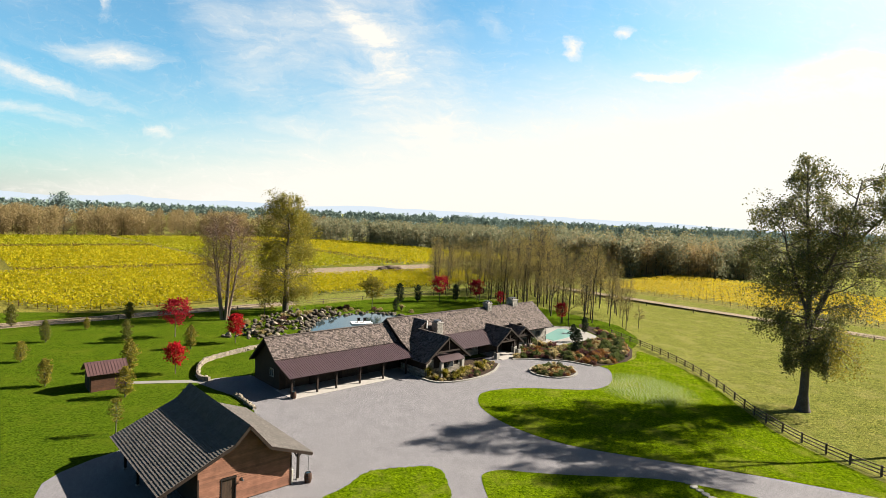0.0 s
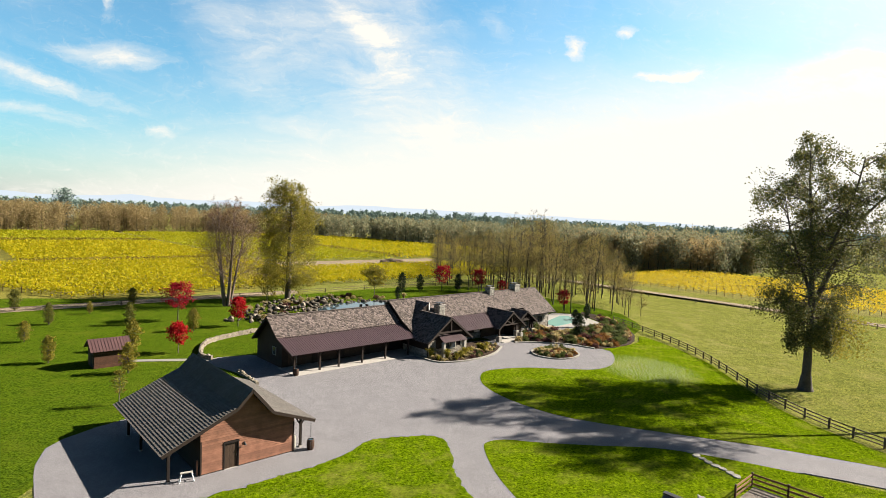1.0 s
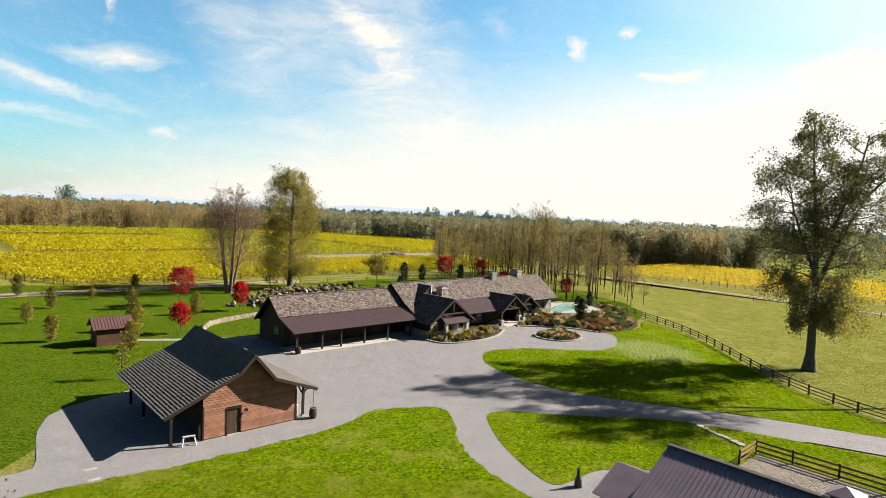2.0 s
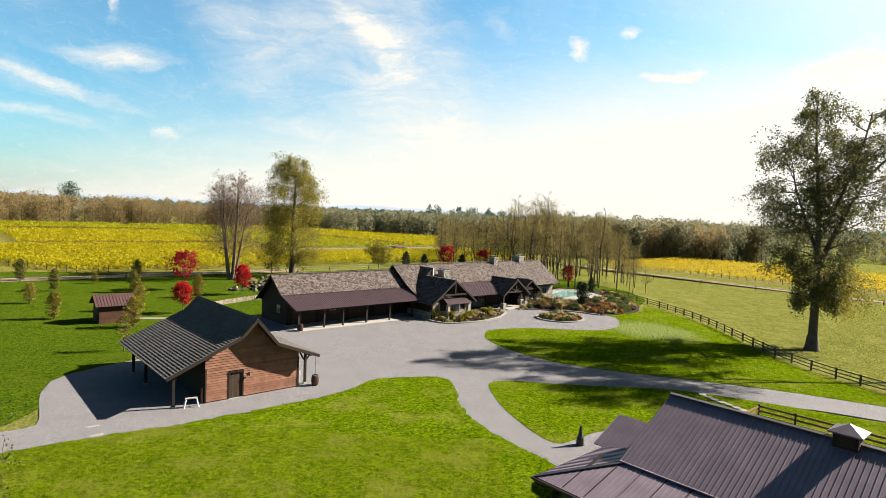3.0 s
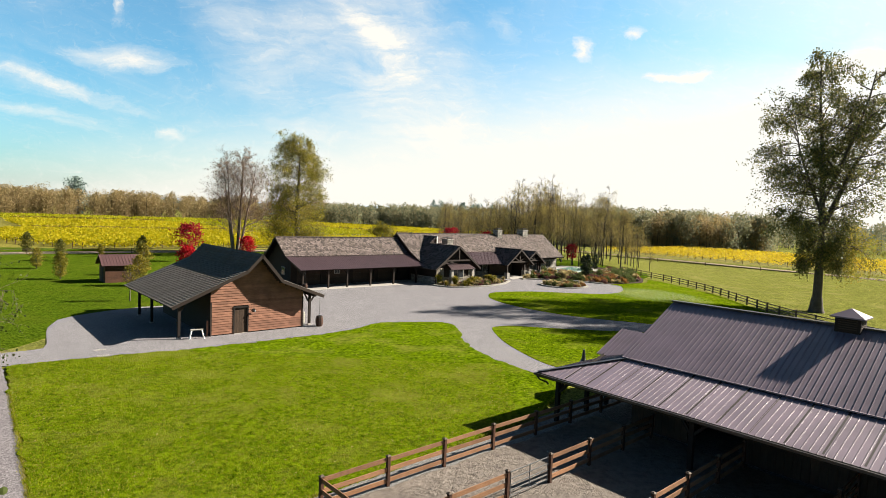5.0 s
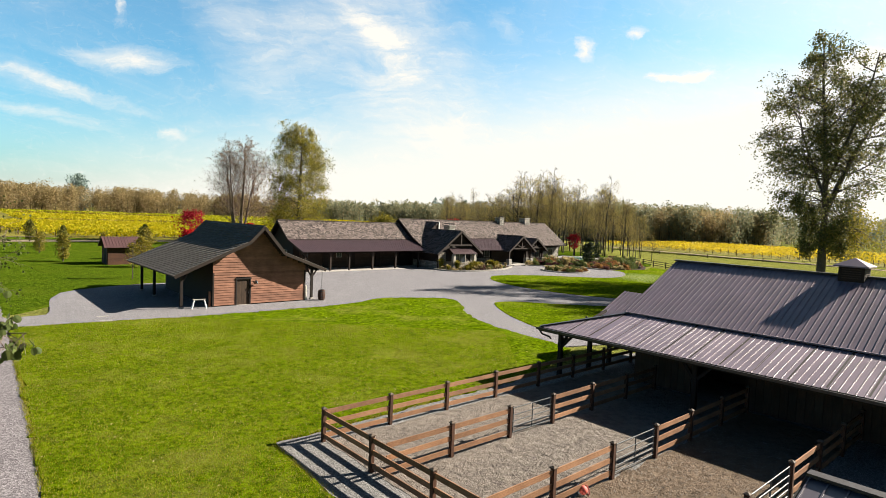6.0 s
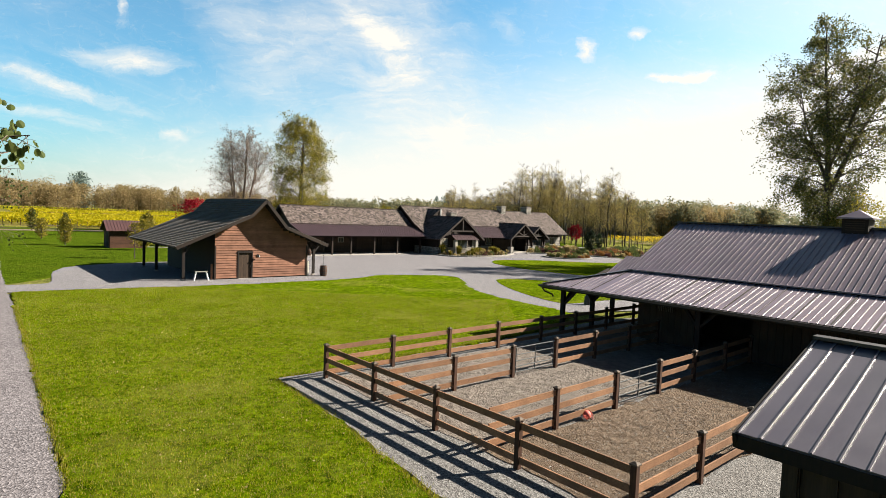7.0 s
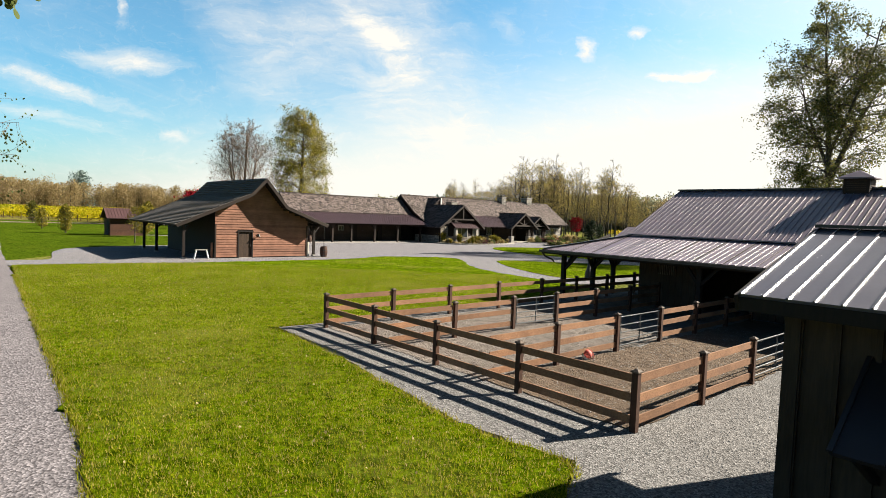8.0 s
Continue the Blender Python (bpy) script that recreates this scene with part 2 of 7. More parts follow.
M["vinesoil"] = gravel_mat("vineyard_soil", (0.150, 0.130, 0.022), (0.080, 0.082, 0.012), 1.2)


def wood_mat(name, a, b, scale=(1.2, 14, 14), rough=0.75, vary=0.22, island=False):
    m, t, p = material(name, rough, 0, 0.3)
    v = coords(t, scale)
    g = noise_tex(t, v, 2.2, 6, 0.65, 0.6)
    col = ramp(t, g, [(0.28, a), (0.72, b)]).outputs[0]
    st = ramp(t, noise_tex(t, coords(t), 1.1, 3, 0.6), [(0.35, (0.72, 0.70, 0.68)), (0.7, (1.1, 1.1, 1.1))])
    col = blend(t, 1.0, col, st.outputs[0], "MULTIPLY")
    col = wobble(t, col, vary, island)
    t.links.new(col, p.inputs["Base Color"])
    bump(t, p, g, 0.35, 0.006)
    return m


M["fence"] = wood_mat("stained_fence_wood", (0.150, 0.070, 0.034), (0.310, 0.165, 0.088))
M["fencepost"] = wood_mat("dark_fence_post", (0.0442, 0.0182, 0.00954), (0.0924, 0.0395, 0.0203), (14, 14, 1.2))
M["siding"] = wood_mat("cedar_siding", (0.160, 0.070, 0.043), (0.280, 0.130, 0.080), (1.0, 12, 14), 0.75, 0.2)
M["darkwood"] = wood_mat("dark_stained_timber", (0.00708, 0.00394, 0.00276), (0.0177, 0.00943, 0.0059), (10, 10, 1.2))
M["housewood"] = wood_mat("brown_house_timber", (0.0134, 0.00739, 0.00468), (0.0285, 0.0151, 0.00935), (8, 8, 1.2))
M["barnwood"] = wood_mat("barn_board", (0.0389, 0.0232, 0.0144), (0.0776, 0.0465, 0.0286), (9, 9, 0.8))
M["doorwood"] = wood_mat("door_plank", (0.0246, 0.0138, 0.00787), (0.064, 0.0384, 0.0226), (12, 12, 1.0))
M["pasture"] = wood_mat("weathered_rail", (0.07175, 0.05163, 0.03725), (0.1512, 0.1108, 0.0825))
M["bark"] = wood_mat("tree_bark", (0.0586, 0.0482, 0.0379), (0.131, 0.11, 0.0895), (7, 7, 1.0), 0.9, 0.1)
M["alderbark"] = wood_mat("alder_bark", (0.0232, 0.0192, 0.0155), (0.053, 0.045, 0.0365), (5, 5, 0.8), 0.9, 0.25)
M["twig"] = wood_mat("twig_bark", (0.115, 0.0804, 0.0631), (0.219, 0.161, 0.126), (5, 5, 0.8), 0.9, 0.2)


def shake_mat(name, a, b, moss, vary=0.42):
    m, t, p = material(name, 0.9, 0, 0.25)
    v = coords(t)
    g = noise_tex(t, coords(t, (16, 3, 3)), 2.0, 5, 0.65)
    col = ramp(t, g, [(0.3, a), (0.7, b)]).outputs[0]
    col = wobble(t, col, vary, True)
    st = ramp(t, noise_tex(t, v, 0.8, 4, 0.6), [(0.45, (0, 0, 0)), (0.7, (0.55, 0.55, 0.55))])
    col = blend(t, st.outputs[0], col, moss)
    t.links.new(col, p.inputs["Base Color"])
    bump(t, p, g, 0.5, 0.012)
    return m


M["shake"] = shake_mat("cedar_shake", (0.060, 0.046, 0.042), (0.160, 0.124, 0.112), (0.075, 0.058, 0.046), 0.75)
M["garshake"] = shake_mat("grey_shake", (0.0688, 0.0582, 0.0519), (0.143, 0.124, 0.111), (0.0688, 0.0661, 0.0555), 0.2)


def metal_mat(name, col, rough=0.42, spec=0.5, metal=0.0):
    m, t, p = material(name, rough, metal, spec)
    v = coords(t)
    n = noise_tex(t, v, 0.7, 5, 0.6)
    c = ramp(t, n, [(0.35, tuple(0.85 * x for x in col)), (0.65, tuple(1.12 * x for x in col))]).outputs[0]
    c = wobble(t, c, 0.05, False)
    t.links.new(c, p.inputs["Base Color"])
    r = ramp(t, noise_tex(t, v, 3.0, 4, 0.7), [(0.3, (rough - 0.03,) * 3), (0.7, (rough + 0.05,) * 3)])
    t.links.new(r.outputs[0], p.inputs["Roughness"])
    bump(t, p, noise_tex(t, v, 1.8, 3, 0.5), 0.05, 0.01)
    return m


M["barnroof"] = metal_mat("plum_metal_roof", (0.150, 0.113, 0.137), 0.40, 0.6, 0.0)
M["shedmetal"] = metal_mat("grey_plum_shed_roof", (0.078, 0.066, 0.080), 0.33, 0.9, 0.0)
M["houseroof"] = metal_mat("maroon_metal_roof", (0.062, 0.0354, 0.0389), 0.45)
M["shedroof"] = metal_mat("red_brown_metal_roof", (0.0769, 0.0381, 0.0369), 0.45)
M["flash"] = metal_mat("dark_flashing", (0.0246, 0.0177, 0.0177), 0.4)
M["steel"] = metal_mat("galvanised_pipe", (0.0689, 0.0706, 0.0722), 0.4)
M["iron"] = metal_mat("black_iron", (0.0205, 0.0197, 0.0197), 0.5)


def stone_mat(name, a, b, c, scale=1.6):
    m, t, p = material(name, 0.9, 0, 0.25)
    v = coords(t)
    n = noise_tex(t, v, scale * 3, 5, 0.7)
    col = ramp(t, n, [(0.25, a), (0.5, b), (0.75, c)]).outputs[0]
    col = wobble(t, col, 0.35, True)
    t.links.new(col, p.inputs["Base Color"])
    bump(t, p, n, 0.6, 0.03)
    return m


M["stone"] = stone_mat("house_stone", (0.123, 0.102, 0.0799), (0.221, 0.19, 0.154), (0.307, 0.277, 0.234))
M["rock"] = stone_mat("garden_boulder", (0.0836, 0.0689, 0.051), (0.178, 0.147, 0.111), (0.272, 0.231, 0.177))
M["darkrock"] = stone_mat("pond_boulder", (0.027, 0.0216, 0.0168), (0.063, 0.051, 0.0384), (0.114, 0.096, 0.075))
M["kerb"] = stone_mat("pale_kerb_stone", (0.201, 0.18, 0.156), (0.261, 0.241, 0.211), (0.311, 0.291, 0.261))
M["slab"] = stone_mat("concrete_slab", (0.211, 0.191, 0.171), (0.251, 0.23, 0.211), (0.281, 0.261, 0.241), 0.6)


def plain(name, col, rough=0.7):
    m, t, p = material(name, rough)
    n = noise_tex(t, coords(t), 3.0, 4, 0.6)
    c = ramp(t, n, [(0.35, tuple(0.88 * x for x in col)), (0.65, tuple(min(1, 1.08 * x) for x in col))]).outputs[0]
    t.links.new(c, p.inputs["Base Color"])
    return m


M["white"] = plain("white_paint", (0.718, 0.708, 0.681))
M["cream"] = plain("sunlit_cream", (0.59, 0.541, 0.459))
M["ball"] = plain("red_white_ball", (0.5, 0.09, 0.07))
M["pebble"] = stone_mat("grey_pebble", (0.164, 0.159, 0.152), (0.257, 0.248, 0.234), (0.374, 0.363, 0.346))


def water_mat(name, col, rough):
    m, t, p = material(name, rough, 0, 0.5)
    p.inputs["Base Color"].default_value = (*col, 1)
    bump(t, p, noise_tex(t, world_pos(t), 2.5, 3, 0.6), 0.08, 0.05)
    return m


M["pond"] = water_mat("pond_water", (0.0287, 0.0451, 0.0533), 0.06)
M["pool"] = water_mat("pool_water", (0.167, 0.312, 0.279), 0.10)
gm, gt, gp = material("window_glass", 0.08)
gp.inputs["Base Color"].default_value = (0.03, 0.035, 0.04, 1)
M["glass"] = gm


def leaf_mat(name, stops, trans=0.45, rough=0.6, spec=0.1):
    m, t, p = material(name, rough, 0, spec)
    g = nd(t, "ShaderNodeNewGeometry")
    k = len(stops) - 1
    col = ramp(t, g.outputs["Random Per Island"], [(i / k, s) for i, s in enumerate(stops)]).outputs[0]
    big = ramp(t, noise_tex(t, world_pos(t), 0.35, 3, 0.6), [(0.35, (0.78, 0.78, 0.78)), (0.65, (1.15, 1.15, 1.15))])
    col = blend(t, 1.0, col, big.outputs[0], "MULTIPLY")
    t.links.new(col, p.inputs["Base Color"])
    tr = nd(t, "ShaderNodeBsdfTranslucent")
    t.links.new(col, tr.inputs[0])
    mx = nd(t, "ShaderNodeMixShader", Fac=trans)
    t.links.new(p.outputs[0], mx.inputs[1])
    t.links.new(tr.outputs[0], mx.inputs[2])
    t.links.new(mx.outputs[0], t.nodes["Material Output"].inputs[0])
    return m


M["vine"] = leaf_mat("vine_leaf", [(0.272, 0.264, 0.0064), (0.36, 0.308, 0.0072), (0.424, 0.336, 0.008), (0.32, 0.288, 0.0064), (0.4, 0.296, 0.0096)], 0.5)
M["vinegreen"] = leaf_mat("green_vine_leaf", [(0.2214, 0.246, 0.0082), (0.2952, 0.2788, 0.0082), (0.3526, 0.3034, 0.00984), (0.2542, 0.2624, 0.0082)], 0.5)
M["brownvine"] = leaf_mat("faded_vine_leaf", [(0.16, 0.115, 0.022), (0.21, 0.15, 0.022), (0.125, 0.105, 0.02), (0.24, 0.15, 0.025)], 0.4)
M["goldgreen"] = leaf_mat("green_gold_leaf", [(0.085, 0.095, 0.018), (0.135, 0.125, 0.020), (0.060, 0.075, 0.017), (0.19, 0.15, 0.024)], 0.35)
M["vinegold"] = leaf_mat("golden_vine_leaf", [(0.4388, 0.3358, 0.01573), (0.5805, 0.449, 0.01895), (0.3689, 0.2659, 0.01895), (0.5437, 0.368, 0.01895)])
M["cotton"] = leaf_mat("cottonwood_leaf", [(0.06287, 0.07979, 0.02902), (0.1064, 0.1185, 0.0399), (0.1814, 0.1632, 0.05441), (0.07496, 0.09068, 0.03385), (0.2841, 0.2297, 0.07254)], 0.35)
M["poplar"] = leaf_mat("poplar_leaf", [(0.1537, 0.1391, 0.02205), (0.2193, 0.1909, 0.03094), (0.2849, 0.2312, 0.03533), (0.1258, 0.1334, 0.02475), (0.3504, 0.2657, 0.0441)])
M["alder"] = leaf_mat("alder_leaf", [(0.2375, 0.1938, 0.0525), (0.3125, 0.2375, 0.06875), (0.1812, 0.1625, 0.0475), (0.2812, 0.175, 0.06875)])
M["brownleaf"] = leaf_mat("brown_leaf", [(0.162, 0.0886, 0.0458), (0.199, 0.111, 0.0554), (0.133, 0.0812, 0.0406)])
M["red"] = leaf_mat("red_maple_leaf", [(0.314, 0.00627, 0.01), (0.426, 0.0113, 0.0175), (0.251, 0.00753, 0.0113), (0.389, 0.0188, 0.0188)])
M["darkred"] = leaf_mat("dark_red_leaf", [(0.2505, 0.0112, 0.01991), (0.3555, 0.0153, 0.02761), (0.1875, 0.0112, 0.01683)])
M["gold"] = leaf_mat("golden_conifer", [(0.157, 0.143, 0.0183), (0.258, 0.197, 0.0239), (0.0918, 0.106, 0.0183), (0.33, 0.239, 0.0276)], 0.3)
M["conifer"] = leaf_mat("dark_conifer", [(0.0171, 0.0302, 0.0131), (0.0295, 0.0433, 0.0171), (0.0236, 0.0341, 0.0184)], 0.2)
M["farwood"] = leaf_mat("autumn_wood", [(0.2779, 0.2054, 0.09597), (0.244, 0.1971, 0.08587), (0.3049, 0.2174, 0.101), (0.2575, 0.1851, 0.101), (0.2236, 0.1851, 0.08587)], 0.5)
# mixed foliage brightened in its colour to carry the haze over these woods
M["hazegreen"] = leaf_mat("hazed_mixed_wood", [(0.1666, 0.1815, 0.1059), (0.2467, 0.2265, 0.1276), (0.1278, 0.1479, 0.09495), (0.3255, 0.2625, 0.1462)], 0.4)
# horizon foliage, lightened and blued: distance haze is put into the colour
M["hazeblue"] = leaf_mat("hazed_conifer", [(0.1436, 0.1943, 0.1682), (0.1812, 0.2328, 0.1988), (0.1243, 0.1662, 0.1544)], 0.2)
M["rust"] = leaf_mat("rust_shrub", [(0.2282, 0.1048, 0.0279), (0.1786, 0.08, 0.02475), (0.2671, 0.1488, 0.04635)])
M["tan"] = leaf_mat("tan_grass_plume", [(0.461, 0.351, 0.176), (0.369, 0.285, 0.138), (0.314, 0.276, 0.111)])
M["shrub"] = leaf_mat("green_shrub", [(0.0498, 0.0706, 0.02), (0.079, 0.0996, 0.0282), (0.116, 0.121, 0.0374)])
M["plum"] = leaf_mat("plum_shrub", [(0.0808, 0.0346, 0.0346), (0.119, 0.0461, 0.04), (0.0654, 0.0384, 0.0293)])
M["blade"] = leaf_mat("grass_blade", [(0.135, 0.165, 0.005), (0.200, 0.225, 0.007), (0.245, 0.240, 0.012), (0.290, 0.235, 0.045), (0.340, 0.275, 0.105)], 0.5, 0.8, 0.0)

# ---- builders ----
E1 = Vector((0.737, 0.676, 0))       # the estate's two axes on the ground
E2 = Vector((0.676, -0.737, 0))
AXIS = 42.5


def smooth(a, b, x):
    u = min(1, max(0, (x - a) / (b - a)))
    return u * u * (3 - 2 * u)


def land(x, y):
    """Height of the ground: the paddock on the east lies a little lower, and the far east drops on."""
    return -0.85 * smooth(28, 50, x) - 2.5 * smooth(140, 300, x) * smooth(60, 200, y)


def rows_to_mesh(name, verts, faces, mat, smooth_shade=False):
    me = bpy.data.meshes.new(name)
    me.from_pydata([tuple(v) for v in verts], [], faces)
    me.materials.append(mat)
    if smooth_shade:
        me.shade_smooth()
    me.update()
    return me


def part(name, bm, mat, parent=None, label="", bevel=0.0):
    """Links a bmesh, or a mesh, as ONE object under a thing or a part."""
    if isinstance(bm, bmesh.types.BMesh):
        if bevel:
            bmesh.ops.bevel(bm, geom=bm.edges[:], offset=bevel, segments=1, affect="EDGES", clamp_overlap=True)
        bmesh.ops.recalc_face_normals(bm, faces=bm.faces[:])
        me = bpy.data.meshes.new(name)
        bm.to_mesh(me)
        bm.free()
        me.materials.append(mat)
    else:
        me = bm
    ob = new(name, me)
    if parent is not None:
        ob.parent = parent
    if label:
        ob["label"] = label
    return ob


def thing(name, m, label, category, group="", kind=""):
    ob = new(name)
    ob.matrix_world = m
    ob.empty_display_size = 0.2
    return tagged(ob, label, category, group, kind)


def box(bm, x0, y0, z0, x1, y1, z1):
    v = [bm.verts.new((x, y, z)) for x in (x0, x1) for y in (y0, y1) for z in (z0, z1)]
    for f in ((0, 1, 3, 2), (4, 6, 7, 5), (0, 4, 5, 1), (2, 3, 7, 6), (0, 2, 6, 4), (1, 5, 7, 3)):
        bm.faces.new([v[i] for i in f])
    return v


def beam(bm, p, q, w, h=None):
    """A squared timber from p to q."""
    h = h or w
    p, q = Vector(p), Vector(q)
    d = (q - p).normalized()
    side = d.cross(Vector((0, 0, 1)))
    side = side.normalized() if side.length > 0.05 else Vector((1, 0, 0))
    up = side.cross(d).normalized()
    v = []
    for c in (p, q):
        for a, b in ((-1, -1), (1, -1), (1, 1), (-1, 1)):
            v.append(bm.verts.new(c + side * (a * w / 2) + up * (b * h / 2)))
    for f in ((0, 1, 2, 3), (7, 6, 5, 4), (0, 4, 5, 1), (1, 5, 6, 2), (2, 6, 7, 3), (3, 7, 4, 0)):
        bm.faces.new([v[i] for i in f])


def tube(bm, pts, r, sides=8, r_end=None):
    rings = []
    pts = [Vector(p) for p in pts]
    for i, p in enumerate(pts):
        d = (pts[min(i + 1, len(pts) - 1)] - pts[max(i - 1, 0)]).normalized()
        s = d.cross(Vector((0.3, 0.2, 1))).normalized()
        u = s.cross(d)
        rr = r if r_end is None else r + (r_end - r) * i / (len(pts) - 1)
        rings.append([bm.verts.new(p + (s * math.cos(k * math.tau / sides) + u * math.sin(k * math.tau / sides)) * rr) for k in range(sides)])
    for a, b in zip(rings, rings[1:]):
        for k in range(sides):
            bm.faces.new((a[k], a[(k + 1) % sides], b[(k + 1) % sides], b[k]))
    bm.faces.new(rings[0][::-1])
    bm.faces.new(rings[-1])


def slab(bm, quad, thick):
    """A flat slab of that thickness under a polygon."""
    q = [Vector(c) for c in quad]
    n = (q[1] - q[0]).cross(q[2] - q[0]).normalized()
    if n.z < 0:
        n = -n
    top = [bm.verts.new(c) for c in q]
    low = [bm.verts.new(c - n * thick) for c in q]
    bm.faces.new(top)
    bm.faces.new(low[::-1])
    k = len(q)
    for i in range(k):
        bm.faces.new((top[i], low[i], low[(i + 1) % k], top[(i + 1) % k]))


def wall(bm, p, q, z0, z1, thick=0.2):
    """An upright wall on the line p-q; z1 may be a number or two heights."""
    z1 = z1 if isinstance(z1, tuple) else (z1, z1)
    p, q = Vector((*p, 0)), Vector((*q, 0))
    n = (q - p).cross(Vector((0, 0, 1))).normalized() * thick / 2
    v = [bm.verts.new(c + n * s + Vector((0, 0, z))) for c, zt in ((p, z1[0]), (q, z1[1])) for s in (-1, 1) for z in (z0, zt)]
    for f in ((0, 1, 3, 2), (4, 6, 7, 5), (0, 4, 5, 1), (2, 3, 7, 6), (0, 2, 6, 4), (1, 5, 7, 3)):
        bm.faces.new([v[i] for i in f])


def shakes(name, quad, parent, mat, course=0.27, width=0.32, seed=1, thick=0.045, even=False):
    """Split shakes laid in courses over a roof plane: eave-left, eave-right, ridge-right, ridge-left."""
    rnd = random.Random(seed)
    a, b, c, d = (Vector(q) for q in quad)
    n = (b - a).cross(d - a).normalized()
    if n.z < 0:
        n = -n
    rise = ((d - a).length + (c - b).length) / 2
    k = max(2, round(rise / course))
    V, F = [], []
    for i in range(k):
        u0, u1 = i / k - 0.012, min(1, (i + 1.25) / k)
        l0, r0, l1, r1 = a.lerp(d, u0), b.lerp(c, u0), a.lerp(d, u1), b.lerp(c, u1)
        m = max(1, round((r0 - l0).length / width))
        cuts = sorted([0, 1] + [min(0.999, max(0.001, (j + rnd.uniform(-0.3, 0.3)) / m)) for j in range(1, m)])
        for s, e in zip(cuts, cuts[1:]):
            w = thick * (rnd.uniform(0.92, 1.08) if even else rnd.uniform(0.5, 1.7))
            g = 0.006 / max(0.3, (r0 - l0).length)
            slip = (l1 - l0) * (rnd.uniform(-0.012, 0.012) if even else rnd.uniform(-0.09, 0.05))
            p = [l0.lerp(r0, s + g) + slip, l0.lerp(r0, e - g) + slip, l1.lerp(r1, e - g), l1.lerp(r1, s + g)]
            o = len(V)
            V += [p[0] + n * w, p[1] + n * w, p[2] + n * 0.012, p[3] + n * 0.012, p[0] - n * 0.01, p[1] - n * 0.01]
            F += [(o, o + 1, o + 2, o + 3), (o + 4, o + 5, o + 1, o), (o + 4, o, o + 3), (o + 5, o + 2, o + 1)]
    return part(name, rows_to_mesh(name, V, F, mat), mat, parent)


def seam_roof(quad, parent, mat, pitch=0.42, rib=(0.05, 0.045), each=False, name="roof_panel"):
    """Standing-seam sheet with raised ribs running from eave to ridge."""
    a, b, c, d = (Vector(q) for q in quad)
    bm = bmesh.new()
    slab(bm, (a, b, c, d), 0.05)
    sheet = part(name, bm, mat, parent)
    n = (b - a).cross(d - a).normalized()
    if n.z < 0:
        n = -n
    e = (b - a).normalized()
    up = n.cross(e)
    if up.dot(d - a) < 0:
        up = -up
    corners = [((p - a).dot(e), (p - a).dot(up)) for p in (a, b, c, d)]
    lo, hi = min(p[0] for p in corners), max(p[0] for p in corners)
    k = max(2, round((hi - lo) / pitch))
    allbm = None if each else bmesh.new()
    for i in range(k + 1):
        u = lo + (hi - lo) * min(0.998, max(0.002, i / k))
        cross = [p[1] + (q[1] - p[1]) * (u - p[0]) / (q[0] - p[0]) for p, q in zip(corners, corners[1:] + corners[:1]) if (p[0] - u) * (q[0] - u) < 0]
        if len(cross) < 2 or max(cross) - min(cross) < 0.2:
            continue
        bm = allbm or bmesh.new()
        beam(bm, a + e * u + up * (min(cross) - 0.01) + n * rib[1] / 2, a + e * u + up * max(cross) + n * rib[1] / 2, rib[0], rib[1])
        if each:
            part("seam", bm, mat, sheet)
    if allbm:
        part("seam", allbm, mat, sheet)
    return sheet


def catmull(pts, step=6, closed=True):
    out, n = [], len(pts)
    for i in range(n if closed else n - 1):
        p0, p1, p2, p3 = (Vector(pts[(i + k) % n] if closed else pts[min(n - 1, max(0, i + k))]) for k in (-1, 0, 1, 2))
        for j in range(step):
            u = j / step
            out.append(0.5 * (2 * p1 + (p2 - p0) * u + (2 * p0 - 5 * p1 + 4 * p2 - p3) * u * u + (3 * p1 - p0 - 3 * p2 + p3) * u ** 3))
    if not closed:
        out.append(Vector(pts[-1]))
    return out


def patch(name, pts, lift, mat, label, category, curved=True, cuts=0, rough_edge=0.0, seed=3):
    """A sheet of ground cover with a small rounded rim, laid on the land."""
    rnd = random.Random(seed)
    line = catmull([(x, y, 0) for x, y in pts]) if curved else [Vector((x, y, 0)) for x, y in pts]
    if rough_edge:
        dense = []
        for p, q in zip(line, line[1:] + line[:1]):
            k = max(1, int((q - p).length / 0.35))
            dense += [p.lerp(q, i / k) + Vector((rnd.gauss(0, rough_edge), rnd.gauss(0, rough_edge), 0)) for i in range(k)]
        line = dense
    bm = bmesh.new()
    k = len(line)
    got = geometry.delaunay_2d_cdt([p.xy for p in line], [(i, (i + 1) % k) for i in range(k)], [list(range(k))], 1, 1e-4)
    top = [bm.verts.new((p.x, p.y, 0)) for p in got[0]]
    for f in got[2]:
        bm.faces.new([top[i] for i in f])
    for _ in range(cuts):
        long = [e for e in bm.edges if e.calc_length() > 6]
        bmesh.ops.subdivide_edges(bm, edges=long, cuts=1)
        bmesh.ops.triangulate(bm, faces=bm.faces[:])
    for v in bm.verts:
        v.co.z = land(v.co.x, v.co.y) + lift
    rim = [e for e in bm.edges if e.is_boundary]
    got = bmesh.ops.extrude_edge_only(bm, edges=rim)
    for v in got["geom"]:
        if isinstance(v, bmesh.types.BMVert):
            v.co.z -= lift + 0.05
    ob = part(name, bm, mat)
    return tagged(ob, label, category, kind="structure")


